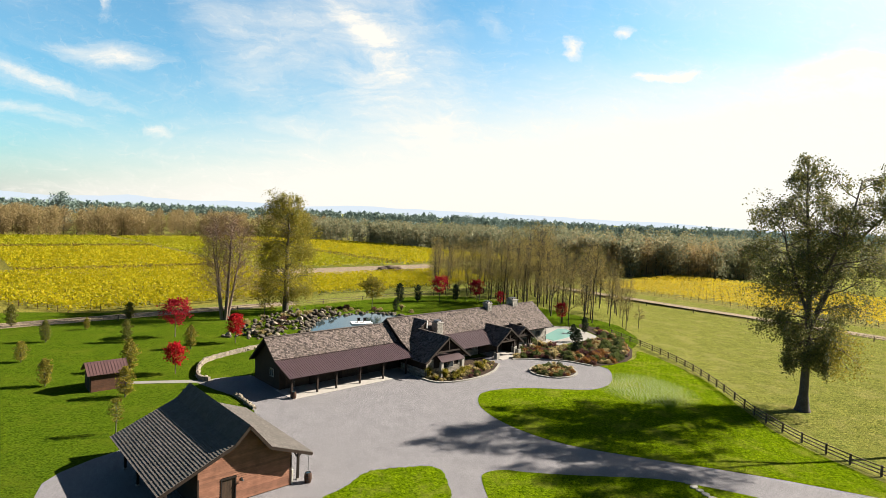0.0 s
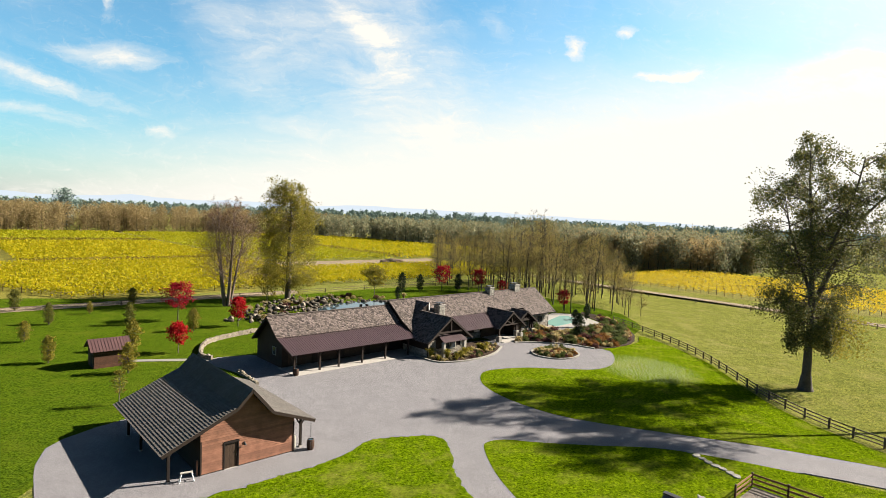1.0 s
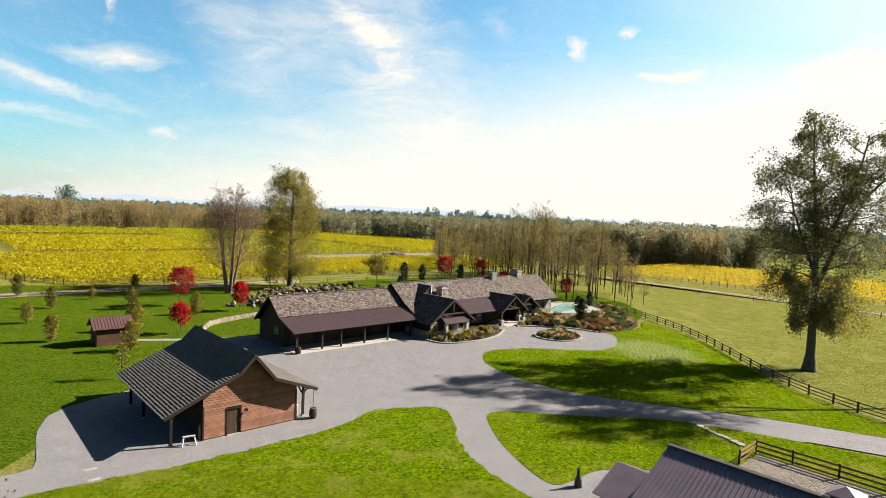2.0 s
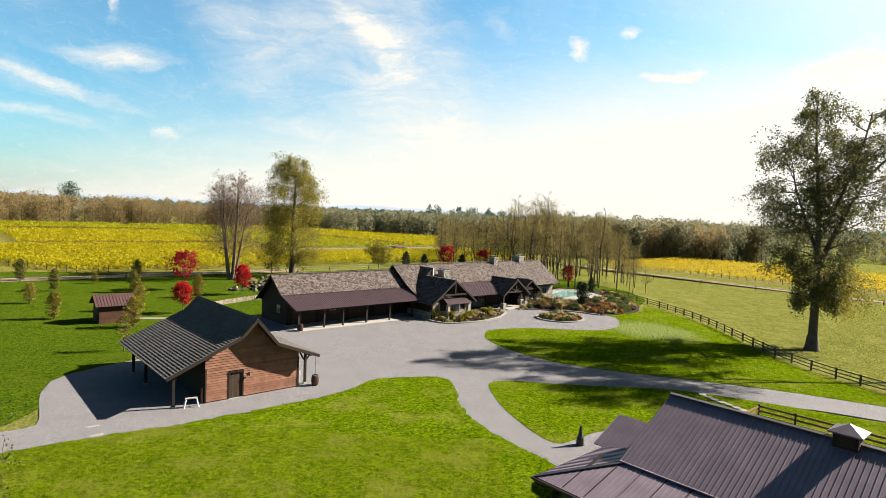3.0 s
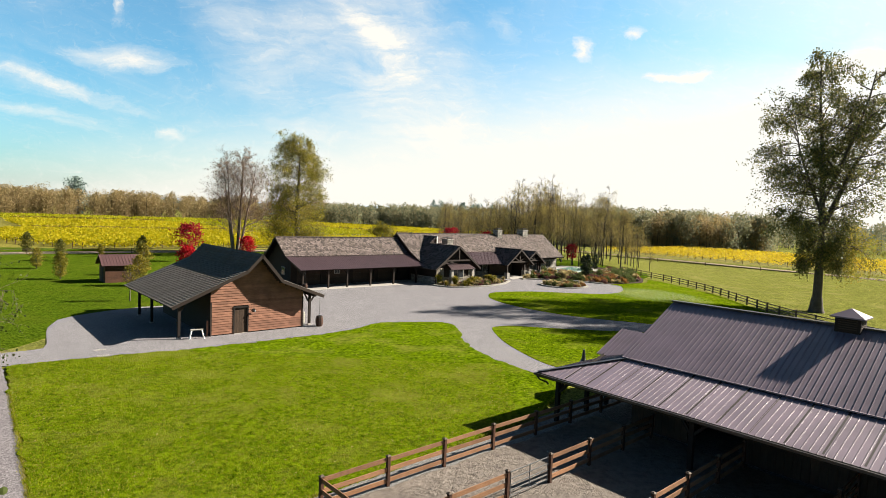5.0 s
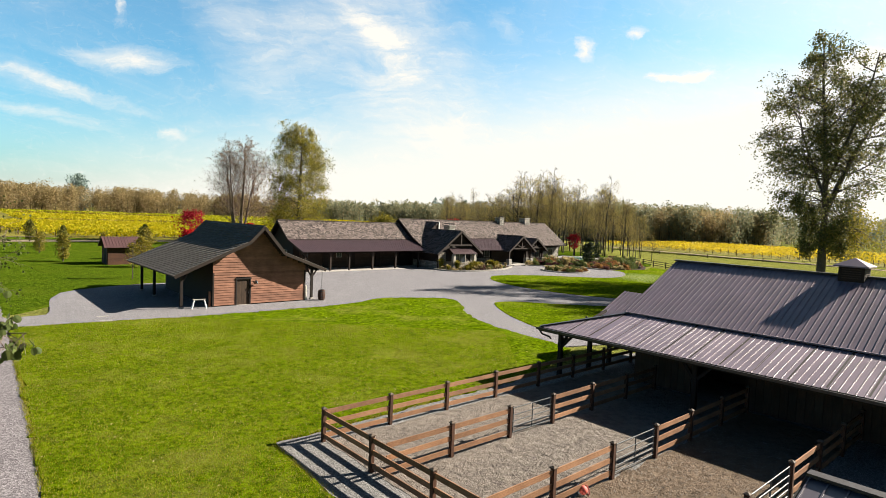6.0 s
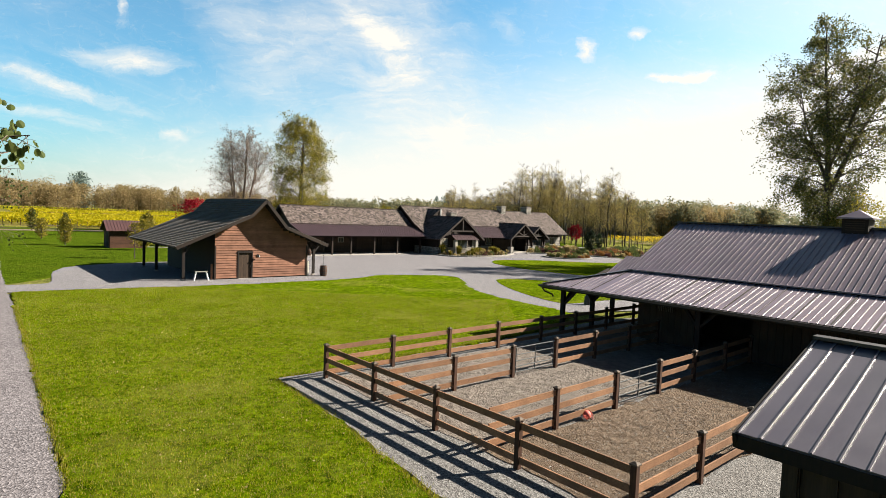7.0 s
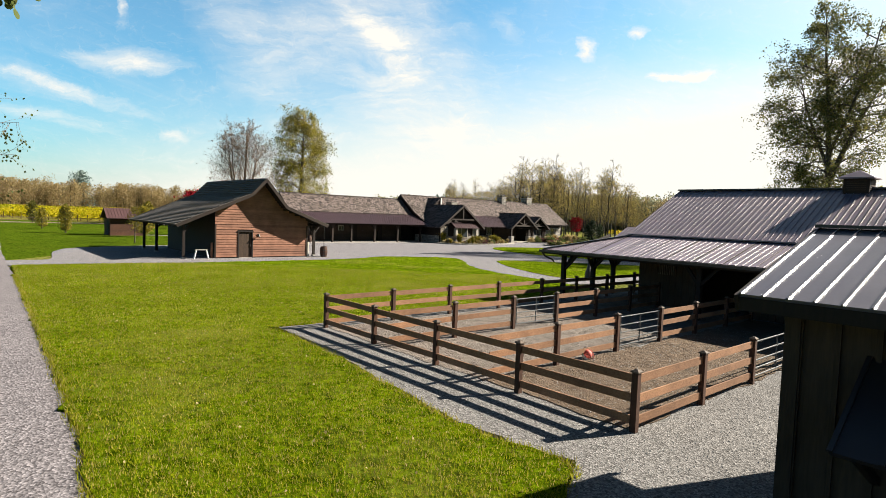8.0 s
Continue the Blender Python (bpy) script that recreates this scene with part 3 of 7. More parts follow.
# ---- the ground ----
def ground_sheet():
    xs = sorted({*range(-60, 330, 10), *range(-4600, -60, 350), *range(330, 4700, 350)})
    ys = sorted({*range(-60, 330, 10), *range(-900, -60, 200), *range(330, 4800, 350)})
    V = [(x, y, land(x, y) - 0.02) for y in ys for x in xs]
    w = len(xs)
    F = [(j * w + i, j * w + i + 1, j * w + w + i + 1, j * w + w + i) for j in range(len(ys) - 1) for i in range(w - 1)]
    tagged(part("ground", rows_to_mesh("ground", V, F, M["field"]), M["field"]), "wide flat farmland of yellowing pasture grass", "ground", kind="structure")


ground_sheet()

patch("yard", [(-29.5, 36.7), (-33.6, 41.2), (-62, 70), (-95, 112), (-60, 124), (-38, 138), (-14, 160), (8, 168), (40, 138), (42, 122), (36, 108), (30, 100), (20, 90), (0, 78), (-20, 60), (-29, 50)], 0.02, M["yard"], "mown green lawn round the trees and pond behind the house", "lawn", cuts=2)
patch("gravel_court", [(-29.2, 35.6), (-27, 33), (-5, 40), (3, 33), (10, 36), (22, 40), (27, 49), (32, 49.0), (38, 47.2), (46, 44.8), (70, 37), (71, 42), (50, 49.5), (41, 52.6), (36, 60), (30, 75), (28.2, 88), (28.0, 92.5), (25.8, 94.6), (20, 98), (12, 100), (0, 92), (-8, 88), (-20, 78), (-27, 80.5), (-31, 78.4), (-32.4, 76), (-29.1, 73.6), (-25.2, 71.0), (-22.5, 68.0), (-21.4, 66.0), (-21, 61), (-26, 58), (-30.0, 55.0), (-31.8, 52.0), (-32.9, 49.2), (-33.0, 47.1), (-31.7, 44.1), (-30.6, 42.4), (-28.1, 39.0), (-27.4, 37.7), (-27.7, 37.1), (-28.7, 36.2)], 0.035, M["gravel"], "pale grey gravel court and drive with faint tyre marks", "gravel drive", curved=False, cuts=4)
lane = [(-4.3, 6.7), (-5.3, 8.1), (-7.7, 11.0), (-11.9, 16.0), (-17.9, 23.1), (-22.6, 28.6), (-26.8, 33.3), (-29.9, 37.0), (-33.4, 41.0), (-45, 55), (-50, 59), (-48.5, 54), (-36, 39.5), (-22, 23), (-12, 11), (-8.0, 5.0), (-5.0, -4), (-1.0, -12), (2.5, -12), (-1.5, -1)]
patch("lane", lane, 0.045, M["lane"], "narrow grey gravel farm lane with ragged grass edges", "lane", curved=False, rough_edge=0.04)
pens = [(-5.4, 18.0), (-3.9, 19.4), (4.0, 27.2), (9.5, 33), (16, 36), (32, 20), (24, -2), (6, -6), (1.6, 3), (2.2, 7.3), (2.6, 8.5), (1.6, 9.1), (0.6, 10.2), (-0.7, 12.0), (-2.5, 14.5)]
patch("pen_ground", pens, 0.05, M["pen"], "grey-brown gravel floor of the horse pens", "gravel", curved=False, rough_edge=0.05)
lawn1 = [(-26.2, 32.9), (-25.9, 33.4), (-24.2, 34.8), (-21.6, 36.6), (-18.7, 38.6), (-16.0, 40.8), (-14.3, 42.0), (-12.4, 43.9), (-10.2, 45.7), (-8.3, 48.1), (-7.5, 49.2), (-6.8, 51.0), (-6.1, 52.0), (-4.3, 52.7), (-1.5, 53.5), (-0.3, 53.4), (0.72, 52.4), (1.1, 50.5), (1.25, 48.8), (1.36, 47.0), (1.6, 45.6), (2.1, 43.4), (2.9, 41.5), (3.6, 40.1), (4.3, 39.2), (5.3, 37.8), (6.9, 35.9), (7.6, 34.0), (4.9, 28.6), (1.2, 24.6), (-3.9, 19.5), (-5.5, 18.1), (-3.9, 16.1), (-2.5, 14.3), (-1.5, 12.9), (-0.7, 11.8), (0.0, 10.8), (0.6, 10.0), (1.1, 9.4), (1.6, 9.05), (2.4, 8.5), (2.5, 8.1), (2.1, 7.2), (1.6, 3), (2.0, -4), (-1.0, -4), (-2.9, 3.5), (-4.3, 6.7), (-5.3, 8.1), (-7.7, 11.0), (-11.9, 16.0), (-17.9, 23.1), (-22.6, 28.6)]
patch("front_lawn", lawn1, 0.085, M["frontlawn"], "bright green mown front lawn with a few fallen leaves", "lawn", curved=False, rough_edge=0.08)
lawn2 = [(4.2, 51.0), (4.6, 52.6), (6.4, 53.4), (9, 53.1), (14.2, 52.9), (20.4, 52.9), (25, 51.6), (30, 49.4), (36, 46.9), (44, 44), (46, 36), (34, 34), (24, 38.5), (16.2, 41.6), (12.0, 41.4), (9.6, 39.6), (8.2, 38.7), (7.2, 39.6), (6.0, 42.3), (4.8, 46.4)]
patch("drive_lawn", lawn2, 0.06, M["lawn"], "green lawn between the drive and the barn path", "lawn", curved=True, cuts=3)
lawn3 = [(5.3, 75.1), (6.1, 77.1), (8.1, 78.6), (12.3, 80.0), (17.9, 80.1), (21.9, 80.6), (24.7, 83.1), (26.5, 86.9), (27.4, 91.8), (26.6, 94.5), (31, 97), (35, 101.5), (37.5, 107.5), (40.2, 101), (42.0, 90.5), (41.3, 80), (40.6, 71), (40.9, 66), (41.9, 61.5), (44.5, 55.5), (48, 50.5), (41.4, 52.0), (34, 53.9), (26.8, 55.9), (19.1, 58.2), (13.7, 60.3), (9.9, 63.3), (7.0, 67.1), (5.3, 71.3)]
patch("garden_lawn", lawn3, 0.06, M["lawn"], "kidney-shaped green lawn mown in curves beside the drive", "lawn", curved=True, cuts=5)


def along(a, b, z=0.0):
    """A place by its distances along the estate's two axes."""
    p = E1 * a - E2 * b
    return Vector((p.x, p.y, z))


def strip(name, a0, b0, a1, b1, lift, mat, label, category):
    pts = [along(a0, b0), along(a1, b0), along(a1, b1), along(a0, b1)]
    return patch(name, [(p.x, p.y) for p in pts], lift, mat, label, category, curved=False, cuts=1)


strip("vine_soil", -60, 139, 178, 470, 0.0, M["vinesoil"], "brown soil under the vine rows", "soil")
strip("vine_soil", 178, 205, 290, 470, 0.0, M["vinesoil"], "brown soil under the far vine rows", "soil")
strip("vine_soil", 184, -60, 268, 122, 0.0, M["vinesoil"], "brown soil under the golden vine rows", "soil")
strip("farm_track", -60, 129.5, 185, 135, 0.03, M["track"], "pale dirt farm track along the vineyard", "track")
strip("farm_track", 166, -80, 171, 135, 0.03, M["track"], "pale dirt farm track beside the paddock", "track")
strip("field_strip", 92, 179, 178, 207, 0.03, M["track"], "bare brown strip of ground between vine blocks", "soil")
strip("field_strip", -60, 215, 92, 221.5, 0.03, M["track"], "bare tan headland between vine blocks", "grass")


# ---- the horse pens ----
PEN = Vector((-3.8, 18.38, 0))
post_me = None


def fence_post(parent, p, h=1.22, w=0.13, capped=True):
    """A squared post with a bevelled cap; the meshes are shared."""
    global post_me
    if post_me is None:
        bm = bmesh.new()
        box(bm, -0.065, -0.065, -0.2, 0.065, 0.065, 1.18)
        a = part("post", bm, M["fencepost"], parent, bevel=0.008)
        bm = bmesh.new()
        v = box(bm, -0.085, -0.085, 1.18, 0.085, 0.085, 1.205)
        t = [bm.verts.new((x, y, 1.245)) for x, y in ((-0.02, -0.02), (0.02, -0.02), (0.02, 0.02), (-0.02, 0.02))]
        bm.faces.new(t)
        q = [v[1], v[5], v[7], v[3]]
        for i in range(4):
            bm.faces.new((q[i], q[(i + 1) % 4], t[(i + 1) % 4], t[i]))
        c = part("cap", bm, M["pasture"], a, "weathered post cap")
        post_me = (a.data, c.data)
    else:
        a = part("post", post_me[0], None, parent)
        c = part("cap", post_me[1], None, a)
    a.rotation_euler = (0, 0, radians(AXIS))
    a.location = p
    return a


def board(parent, p, q, z, h=0.15, sag=0.0, mat="fence"):
    bm = bmesh.new()
    p, q = Vector((p.x, p.y, z)), Vector((q.x, q.y, z + sag))
    beam(bm, p, q, 0.035, h)
    me = part("rail", bm, M[mat], parent)
    return me


def board_fence(label, start, way, side, spans, group="pen fences", off=0.0, first=True):
    """Posts with three wide boards; spans: lengths, or ('gate', length)."""
    f = thing("board_fence", Matrix.Identity(4), label, "fence", group)
    p = Vector(start)
    rnd = random.Random(int(start.x * 100))
    if first:
        fence_post(f, p)
    for s in spans:
        gate = isinstance(s, tuple)
        ln = s[1] if gate else s
        q = p + way * ln
        if gate:
            pen_gate(p + way * 0.12, q - way * 0.12)
        else:
            o = side * off
            for z in (0.27, 0.67, 1.05):
                board(f, p + o - way * 0.0, q + o - way * 0.0, z + rnd.uniform(-0.012, 0.012), 0.16, rnd.uniform(-0.012, 0.012))
        fence_post(f, q)
        p = q
    return f


def pen_gate(p, q):
    g = thing("pipe_gate", Matrix.Identity(4), "galvanised steel pipe gate with five bars, closed", "gate", "pen gates")
    for i, z in enumerate((0.22, 0.42, 0.62, 0.84, 1.10)):
        bm = bmesh.new()
        tube(bm, [(p.x, p.y, z), (q.x, q.y, z)], 0.019, 8)
        part("bar", bm, M["steel"], g)
    for u in (0.02, 0.5, 0.98):
        bm = bmesh.new()
        c = p.lerp(q, u)
        tube(bm, [(c.x, c.y, 0.2), (c.x, c.y, 1.12)], 0.02, 8)
        part("upright", bm, M["steel"], g)


def rail_at(b):
    return PEN + E2 * b


board_fence("stained wooden three-board fence along the front of the pens", PEN, E2, -E1, [2.87] * 4)
board_fence("stained wooden board fence beside the front lawn", PEN + E1 * 0.01, E1, E2, [2.78, 2.8, 2.85, 2.9, 2.7, 2.7, 2.7, 2.6], first=False)
board_fence("stained wooden divider fence between two pens with a gate", rail_at(3.49) + E1 * 0.1, E1, -E2, [2.6, 2.8, ("gate", 2.45), 2.6, 2.6, 2.5], first=False)
board_fence("stained wooden divider fence beside the dirt pen with a gate", rail_at(7.58) + E1 * 0.1, E1, -E2, [2.6, 2.9, ("gate", 2.6), 2.5, 2.6, 2.5], first=False)
board_fence("stained wooden outer fence of the dirt pen with a gate", rail_at(11.48), E1, -E2, [2.75, 2.73, ("gate", 3.2), 2.6, 2.6, 2.4], first=False)
patch("sand_pen", [tuple(q[:2]) for q in (rail_at(0.1) + E1 * 0.05, rail_at(7.5) + E1 * 0.05, rail_at(7.5) + E1 * 16, rail_at(0.1) + E1 * 16)], 0.06, M["sand"], "sandy brown trampled floor of the fenced pens", "sand", curved=False, rough_edge=0.05)
patch("dug_pen", [tuple(q[:2]) for q in (rail_at(7.55) + E1 * 0.05, rail_at(11.4) + E1 * 0.05, rail_at(11.4) + E1 * 16, rail_at(7.55) + E1 * 16)], 0.07, M["dirt"], "trampled brown dirt in the outer horse pen", "dirt", curved=False, rough_edge=0.05)


bm = bmesh.new()
bmesh.ops.create_uvsphere(bm, u_segments=20, v_segments=12, radius=0.13)
ball = thing("ball", pose(4.35, 15.5, 0.19), "red and white play ball lying in the pen", "ball")
part("ball_body", bm, M["ball"], ball).data.shade_smooth()
bm = bmesh.new()
for k in range(12):
    a0, a1 = k * math.tau / 12, (k + 1) * math.tau / 12
    bm.faces.new([bm.verts.new((0.2125 * math.cos(a) * math.cos(e), 0.2125 * math.sin(a) * math.cos(e), 0.2125 * math.sin(e))) for a, e in ((a0, -0.16), (a1, -0.16), (a1, 0.2), (a0, 0.2))])
st = part("stripe", bm, M["white"], ball, "white stripe")
st.rotation_euler = (0.6, 0.5, 0)


# ---- the yard behind the barn ----
YARD = Vector((25.65, 45.86, 0))
patch("back_yard", [tuple(q[:2]) for q in (YARD - E1 * 0.1 + E2 * 0.2, YARD + E2 * 34, YARD + E2 * 34 - E1 * 9, YARD - E1 * 9 + E2 * 0.2)], 0.1, M["sand"], "sandy yard fenced in behind the barn", "sand", curved=False, cuts=4)
board_fence("stained wooden board fence behind the barn", YARD, E2, -E1, [2.65, 3.06, 2.9, 2.9, 2.9, 2.9, 2.9], "barn yard fences")
board_fence("short sunlit board fence beside the stepping stones", YARD - E1 * 0.02, -E1, E2, [3.4], "barn yard fences", first=False)
for k, (x, y) in enumerate(((23.32, 52.3), (23.6, 51.5), (23.85, 50.8), (24.1, 50.1), (24.4, 49.4), (24.75, 48.8), (25.0, 48.1), (25.25, 47.5))):
    bm = bmesh.new()
    bmesh.ops.create_cone(bm, cap_ends=True, segments=9, radius1=0.36, radius2=0.33, depth=0.07, matrix=Matrix.Rotation(k * 0.7, 4, "Z"))
    for v in bm.verts:
        v.co.x *= 1.0 + 0.25 * math.sin(k * 2.1 + v.co.y * 5)
    st_ = thing("stepping_stone", pose(x, y, 0.11, 0, 0, 40 * k), "flat pale stepping stone laid in the lawn", "stepping stone", "stepping stones")
    part("stone", bm, M["kerb"], st_)


# ---- the barn ----
def barn():
    b = thing("barn", pose(4.85, 28.1, 0, 0, 0, AXIS), "dark horse barn with a plum standing-seam metal roof", "barn")
    # local x runs back from the eave, -y along the ridge
    W, R, X1, X2, X3 = 3.4, 8.5, 0.0, 3.45, 13.5
    y0, y1, far = 0.0, -3.0, -38.0
    zE, zB, zR = 2.5, 3.36, 5.87
    seam_roof([(X1, y0, zE), (X1, far, zE), (X2, far, zB), (X2, y1, zB)], b, M["barnroof"], 0.25, (0.02, 0.024), True)
    seam_roof([(X2 - 0.12, y1 + 0.35, zB + 0.06), (X2 - 0.12, far, zB + 0.06), (R, far, zR), (R, y1 + 0.35, zR)], b, M["barnroof"], 0.25, (0.02, 0.024), True)
    seam_roof([(2 * R - X2, y1 + 0.35, zB + 0.06), (2 * R - X2, far, zB + 0.06), (R, far, zR), (R, y1 + 0.35, zR)], b, M["barnroof"], 0.42)
    seam_roof([(X1, y0, zE), (R - 2.4, y0, zE), (R - 2.4, y1, zB), (X2, y1, zB)], b, M["barnroof"], 0.25, (0.02, 0.024))
    seam_roof([(R - 2.4, 0.6, 2.55), (R - 2.4, -2.9, 2.55), (R + 0.2, -2.9, 3.72), (R + 0.2, 0.6, 3.72)], b, M["barnroof"], 0.25, (0.02, 0.024))
    seam_roof([(R + 2.9, 0.6, 2.55), (R + 2.9, -2.9, 2.55), (R + 0.2, -2.9, 3.72), (R + 0.2, 0.6, 3.72)], b, M["barnroof"], 0.25, (0.02, 0.024))
    # the lean-to along the far side
    seam_roof([(2 * R, y0 - 1.0, zE), (2 * R, far, zE), (2 * R - X2, far, zB), (2 * R - X2, y1, zB)], b, M["barnroof"], 0.4)
    bm = bmesh.new()
    beam(bm, (2 * R, y0 - 1.0, zE - 0.06), (2 * R - X2, y1, zB - 0.06), 0.06, 0.2)
    # sunlight on this board is put into its pale kerb colour
    part("barge_board", bm, M["kerb"], b, "barge board coloured pale as if sunlit")
    bm = bmesh.new()
    beam(bm, (R, y1 + 0.4, zR + 0.03), (R, far, zR + 0.03), 0.34, 0.07)
    part("ridge_cap", bm, M["flash"], b)
    bm = bmesh.new()
    beam(bm, (X2 - 0.1, y1 + 0.3, zB + 0.04), (X2 - 0.1, far, zB + 0.04), 0.16, 0.06)
    part("apron_flashing", bm, M["barnroof"], b)
    bm = bmesh.new()
    beam(bm, (X1, y0, zE + 0.03), (X2, y1, zB + 0.05), 0.2, 0.06)
    part("hip_cap", bm, M["flash"], b)
    bm = bmesh.new()
    beam(bm, (X1 - 0.02, y0 + 0.05, zE - 0.1), (X1 - 0.02, far, zE - 0.1), 0.05, 0.2)
    part("fascia", bm, M["darkwood"], b)
    bm = bmesh.new()
    beam(bm, (X1, y0 + 0.02, zE - 0.1), (R - 2.4, y0 + 0.02, zE - 0.1), 0.05, 0.2)
    part("fascia", bm, M["darkwood"], b)
    bm = bmesh.new()
    beam(bm, (X1 - 0.09, y0 + 0.15, zE - 0.08), (X1 - 0.09, far, zE - 0.08), 0.12, 0.11)
    part("gutter", bm, M["flash"], b)
    bm = bmesh.new()
    tube(bm, [(-0.08, 0.0, zE - 0.12), (0.05, -0.1, zE - 0.35), (0.4, -0.3, zE - 0.5), (0.45, -0.35, zE - 0.62)], 0.045)
    part("downpipe", bm, M["flash"], b)
    # posts, plates and braces of the open porch
    for x, y in ((0.75, -0.75), (3.3, -0.75), (5.2, -0.75), (0.75, -7.6), (0.75, -14.5), (0.75, -21.5)):
        bm = bmesh.new()
        box(bm, x - 0.1, y - 0.1, 0, x + 0.1, y + 0.1, zE - 0.12 + (0.05 if x > 1 else 0))
        p = part("post", bm, M["darkwood"], b, bevel=0.01)
        for dx, dy in ((0.75, 0), (-0.6, 0), (0, -0.75), (0, 0.6)):
            if (x < 1 and dx < 0) or (y > -1 and dy > 0) or (y < -1 and dx):
                continue
            bm = bmesh.new()
            beam(bm, (x + dx * 0.1, y + dy * 0.1, zE - 0.95), (x + dx, y + dy, zE - 0.24), 0.12)
            part("brace", bm, M["darkwood"], p)
    bm = bmesh.new()
    beam(bm, (0.75, -0.5, zE - 0.18), (0.75, far, zE - 0.18), 0.18, 0.2)
    part("plate", bm, M["darkwood"], b)
    bm = bmesh.new()
    beam(bm, (0.5, -0.75, zE - 0.16), (6, -0.75, zE - 0.16), 0.18, 0.2)
    part("plate", bm, M["darkwood"], b)
    for y in np.arange(-1.6, far, -1.2):
        bm = bmesh.new()
        beam(bm, (0.05, y, zE - 0.06), (X2 - 0.1, y, zB - 0.08), 0.07, 0.14)
        part("rafter", bm, M["darkwood"], b)
    # walls with stall doorways
    doors = [(-6.2, -8.7), (-14.0, -16.5), (-22, -24.5)]
    y = -3.35
    k = 0
    for d0, d1 in doors + [(far, far)]:
        n = max(1, int((y - d0) / 0.3))
        for i in range(n):
            bm = bmesh.new()
            a0, a1 = y + (d0 - y) * i / n, y + (d0 - y) * (i + 1) / n
            box(bm, X2 - 0.02, a1 + 0.006, 0, X2 + 0.03 + 0.006 * (i % 2), a0 - 0.006, zB - 0.1)
            part("plank", bm, M["barnwood"], b)
        if d0 != d1:
            bm = bmesh.new()
            box(bm, X2 - 0.02, d1, 2.25, X2 + 0.03, d0, zB - 0.1)
            part("lintel", bm, M["barnwood"], b)
        y = d1
    bm = bmesh.new()
    wall(bm, (X2 + 0.12, -3.35), (2 * R - X2, -3.35), 0, zB - 0.05, 0.18)
    wall(bm, (2 * R - X2, -3.4), (2 * R - X2, far), 0, zB - 0.05, 0.18)
    wall(bm, (X2 + 4, -3.4), (X2 + 4, far), 0, zB, 0.15)
    box(bm, X2 + 0.05, far, 2.98, 2 * R - X2, -3.4, 3.03)
    part("wall", bm, M["barnwood"], b)
    bm = bmesh.new()
    a = [bm.verts.new(c) for c in ((X2, -3.3, zB - 0.05), (2 * R - X2, -3.3, zB - 0.05), (R, -3.3, zR - 0.06))]
    e = bmesh.ops.extrude_face_region(bm, geom=[bm.faces.new(a)])
    bmesh.ops.translate(bm, vec=(0, -0.12, 0), verts=[g for g in e["geom"] if isinstance(g, bmesh.types.BMVert)])
    part("gable_wall", bm, M["barnwood"], b)
    # stall window with bars; the daylight behind is painted as their pale colour
    wn = new("window")
    wn.parent = b
    wn["label"] = "small barred stall window"
    for i in range(9):
        bm = bmesh.new()
        tube(bm, [(X2 - 0.05, -4.4 - i * 0.09, 1.55), (X2 - 0.05, -4.4 - i * 0.09, 2.05)], 0.012, 6)
        part("bar", bm, M["kerb"], wn)
    # cupola
    cx, cy = R, -11.0
    cu = new("cupola")
    cu.parent = b
    cu.location = (cx, cy, 0)
    cu["label"] = "square wooden roof cupola with louvred sides"
    bm = bmesh.new()
    box(bm, -0.5, -0.5, 5.35, 0.5, 0.5, 6.35)
    part("cupola_body", bm, M["housewood"], cu, bevel=0.01)
    for s in (-1, 1):
        bm = bmesh.new()
        for i in range(5):
            box(bm, s * 0.5 - 0.02, -0.36, 5.78 + i * 0.1, s * 0.5 + 0.03, 0.36, 5.82 + i * 0.1)
            box(bm, -0.36, s * 0.5 - 0.02, 5.78 + i * 0.1, 0.36, s * 0.5 + 0.03, 5.82 + i * 0.1)
        part("louvre", bm, M["barnwood"], cu)
    bm = bmesh.new()
    q = [bm.verts.new((x, y, 6.36)) for x, y in ((-0.68, -0.68), (0.68, -0.68), (0.68, 0.68), (-0.68, 0.68))]
    r = [bm.verts.new((x, y, 6.30)) for x, y in ((-0.68, -0.68), (0.68, -0.68), (0.68, 0.68), (-0.68, 0.68))]
    t = bm.verts.new((0, 0, 6.72))
    bm.faces.new(r[::-1])
    for i in range(4):
        bm.faces.new((q[i], q[(i + 1) % 4], t))
        bm.faces.new((r[i], r[(i + 1) % 4], q[(i + 1) % 4], q[i]))
    part("cupola_roof", bm, M["barnroof"], cu)
    return b


barn()


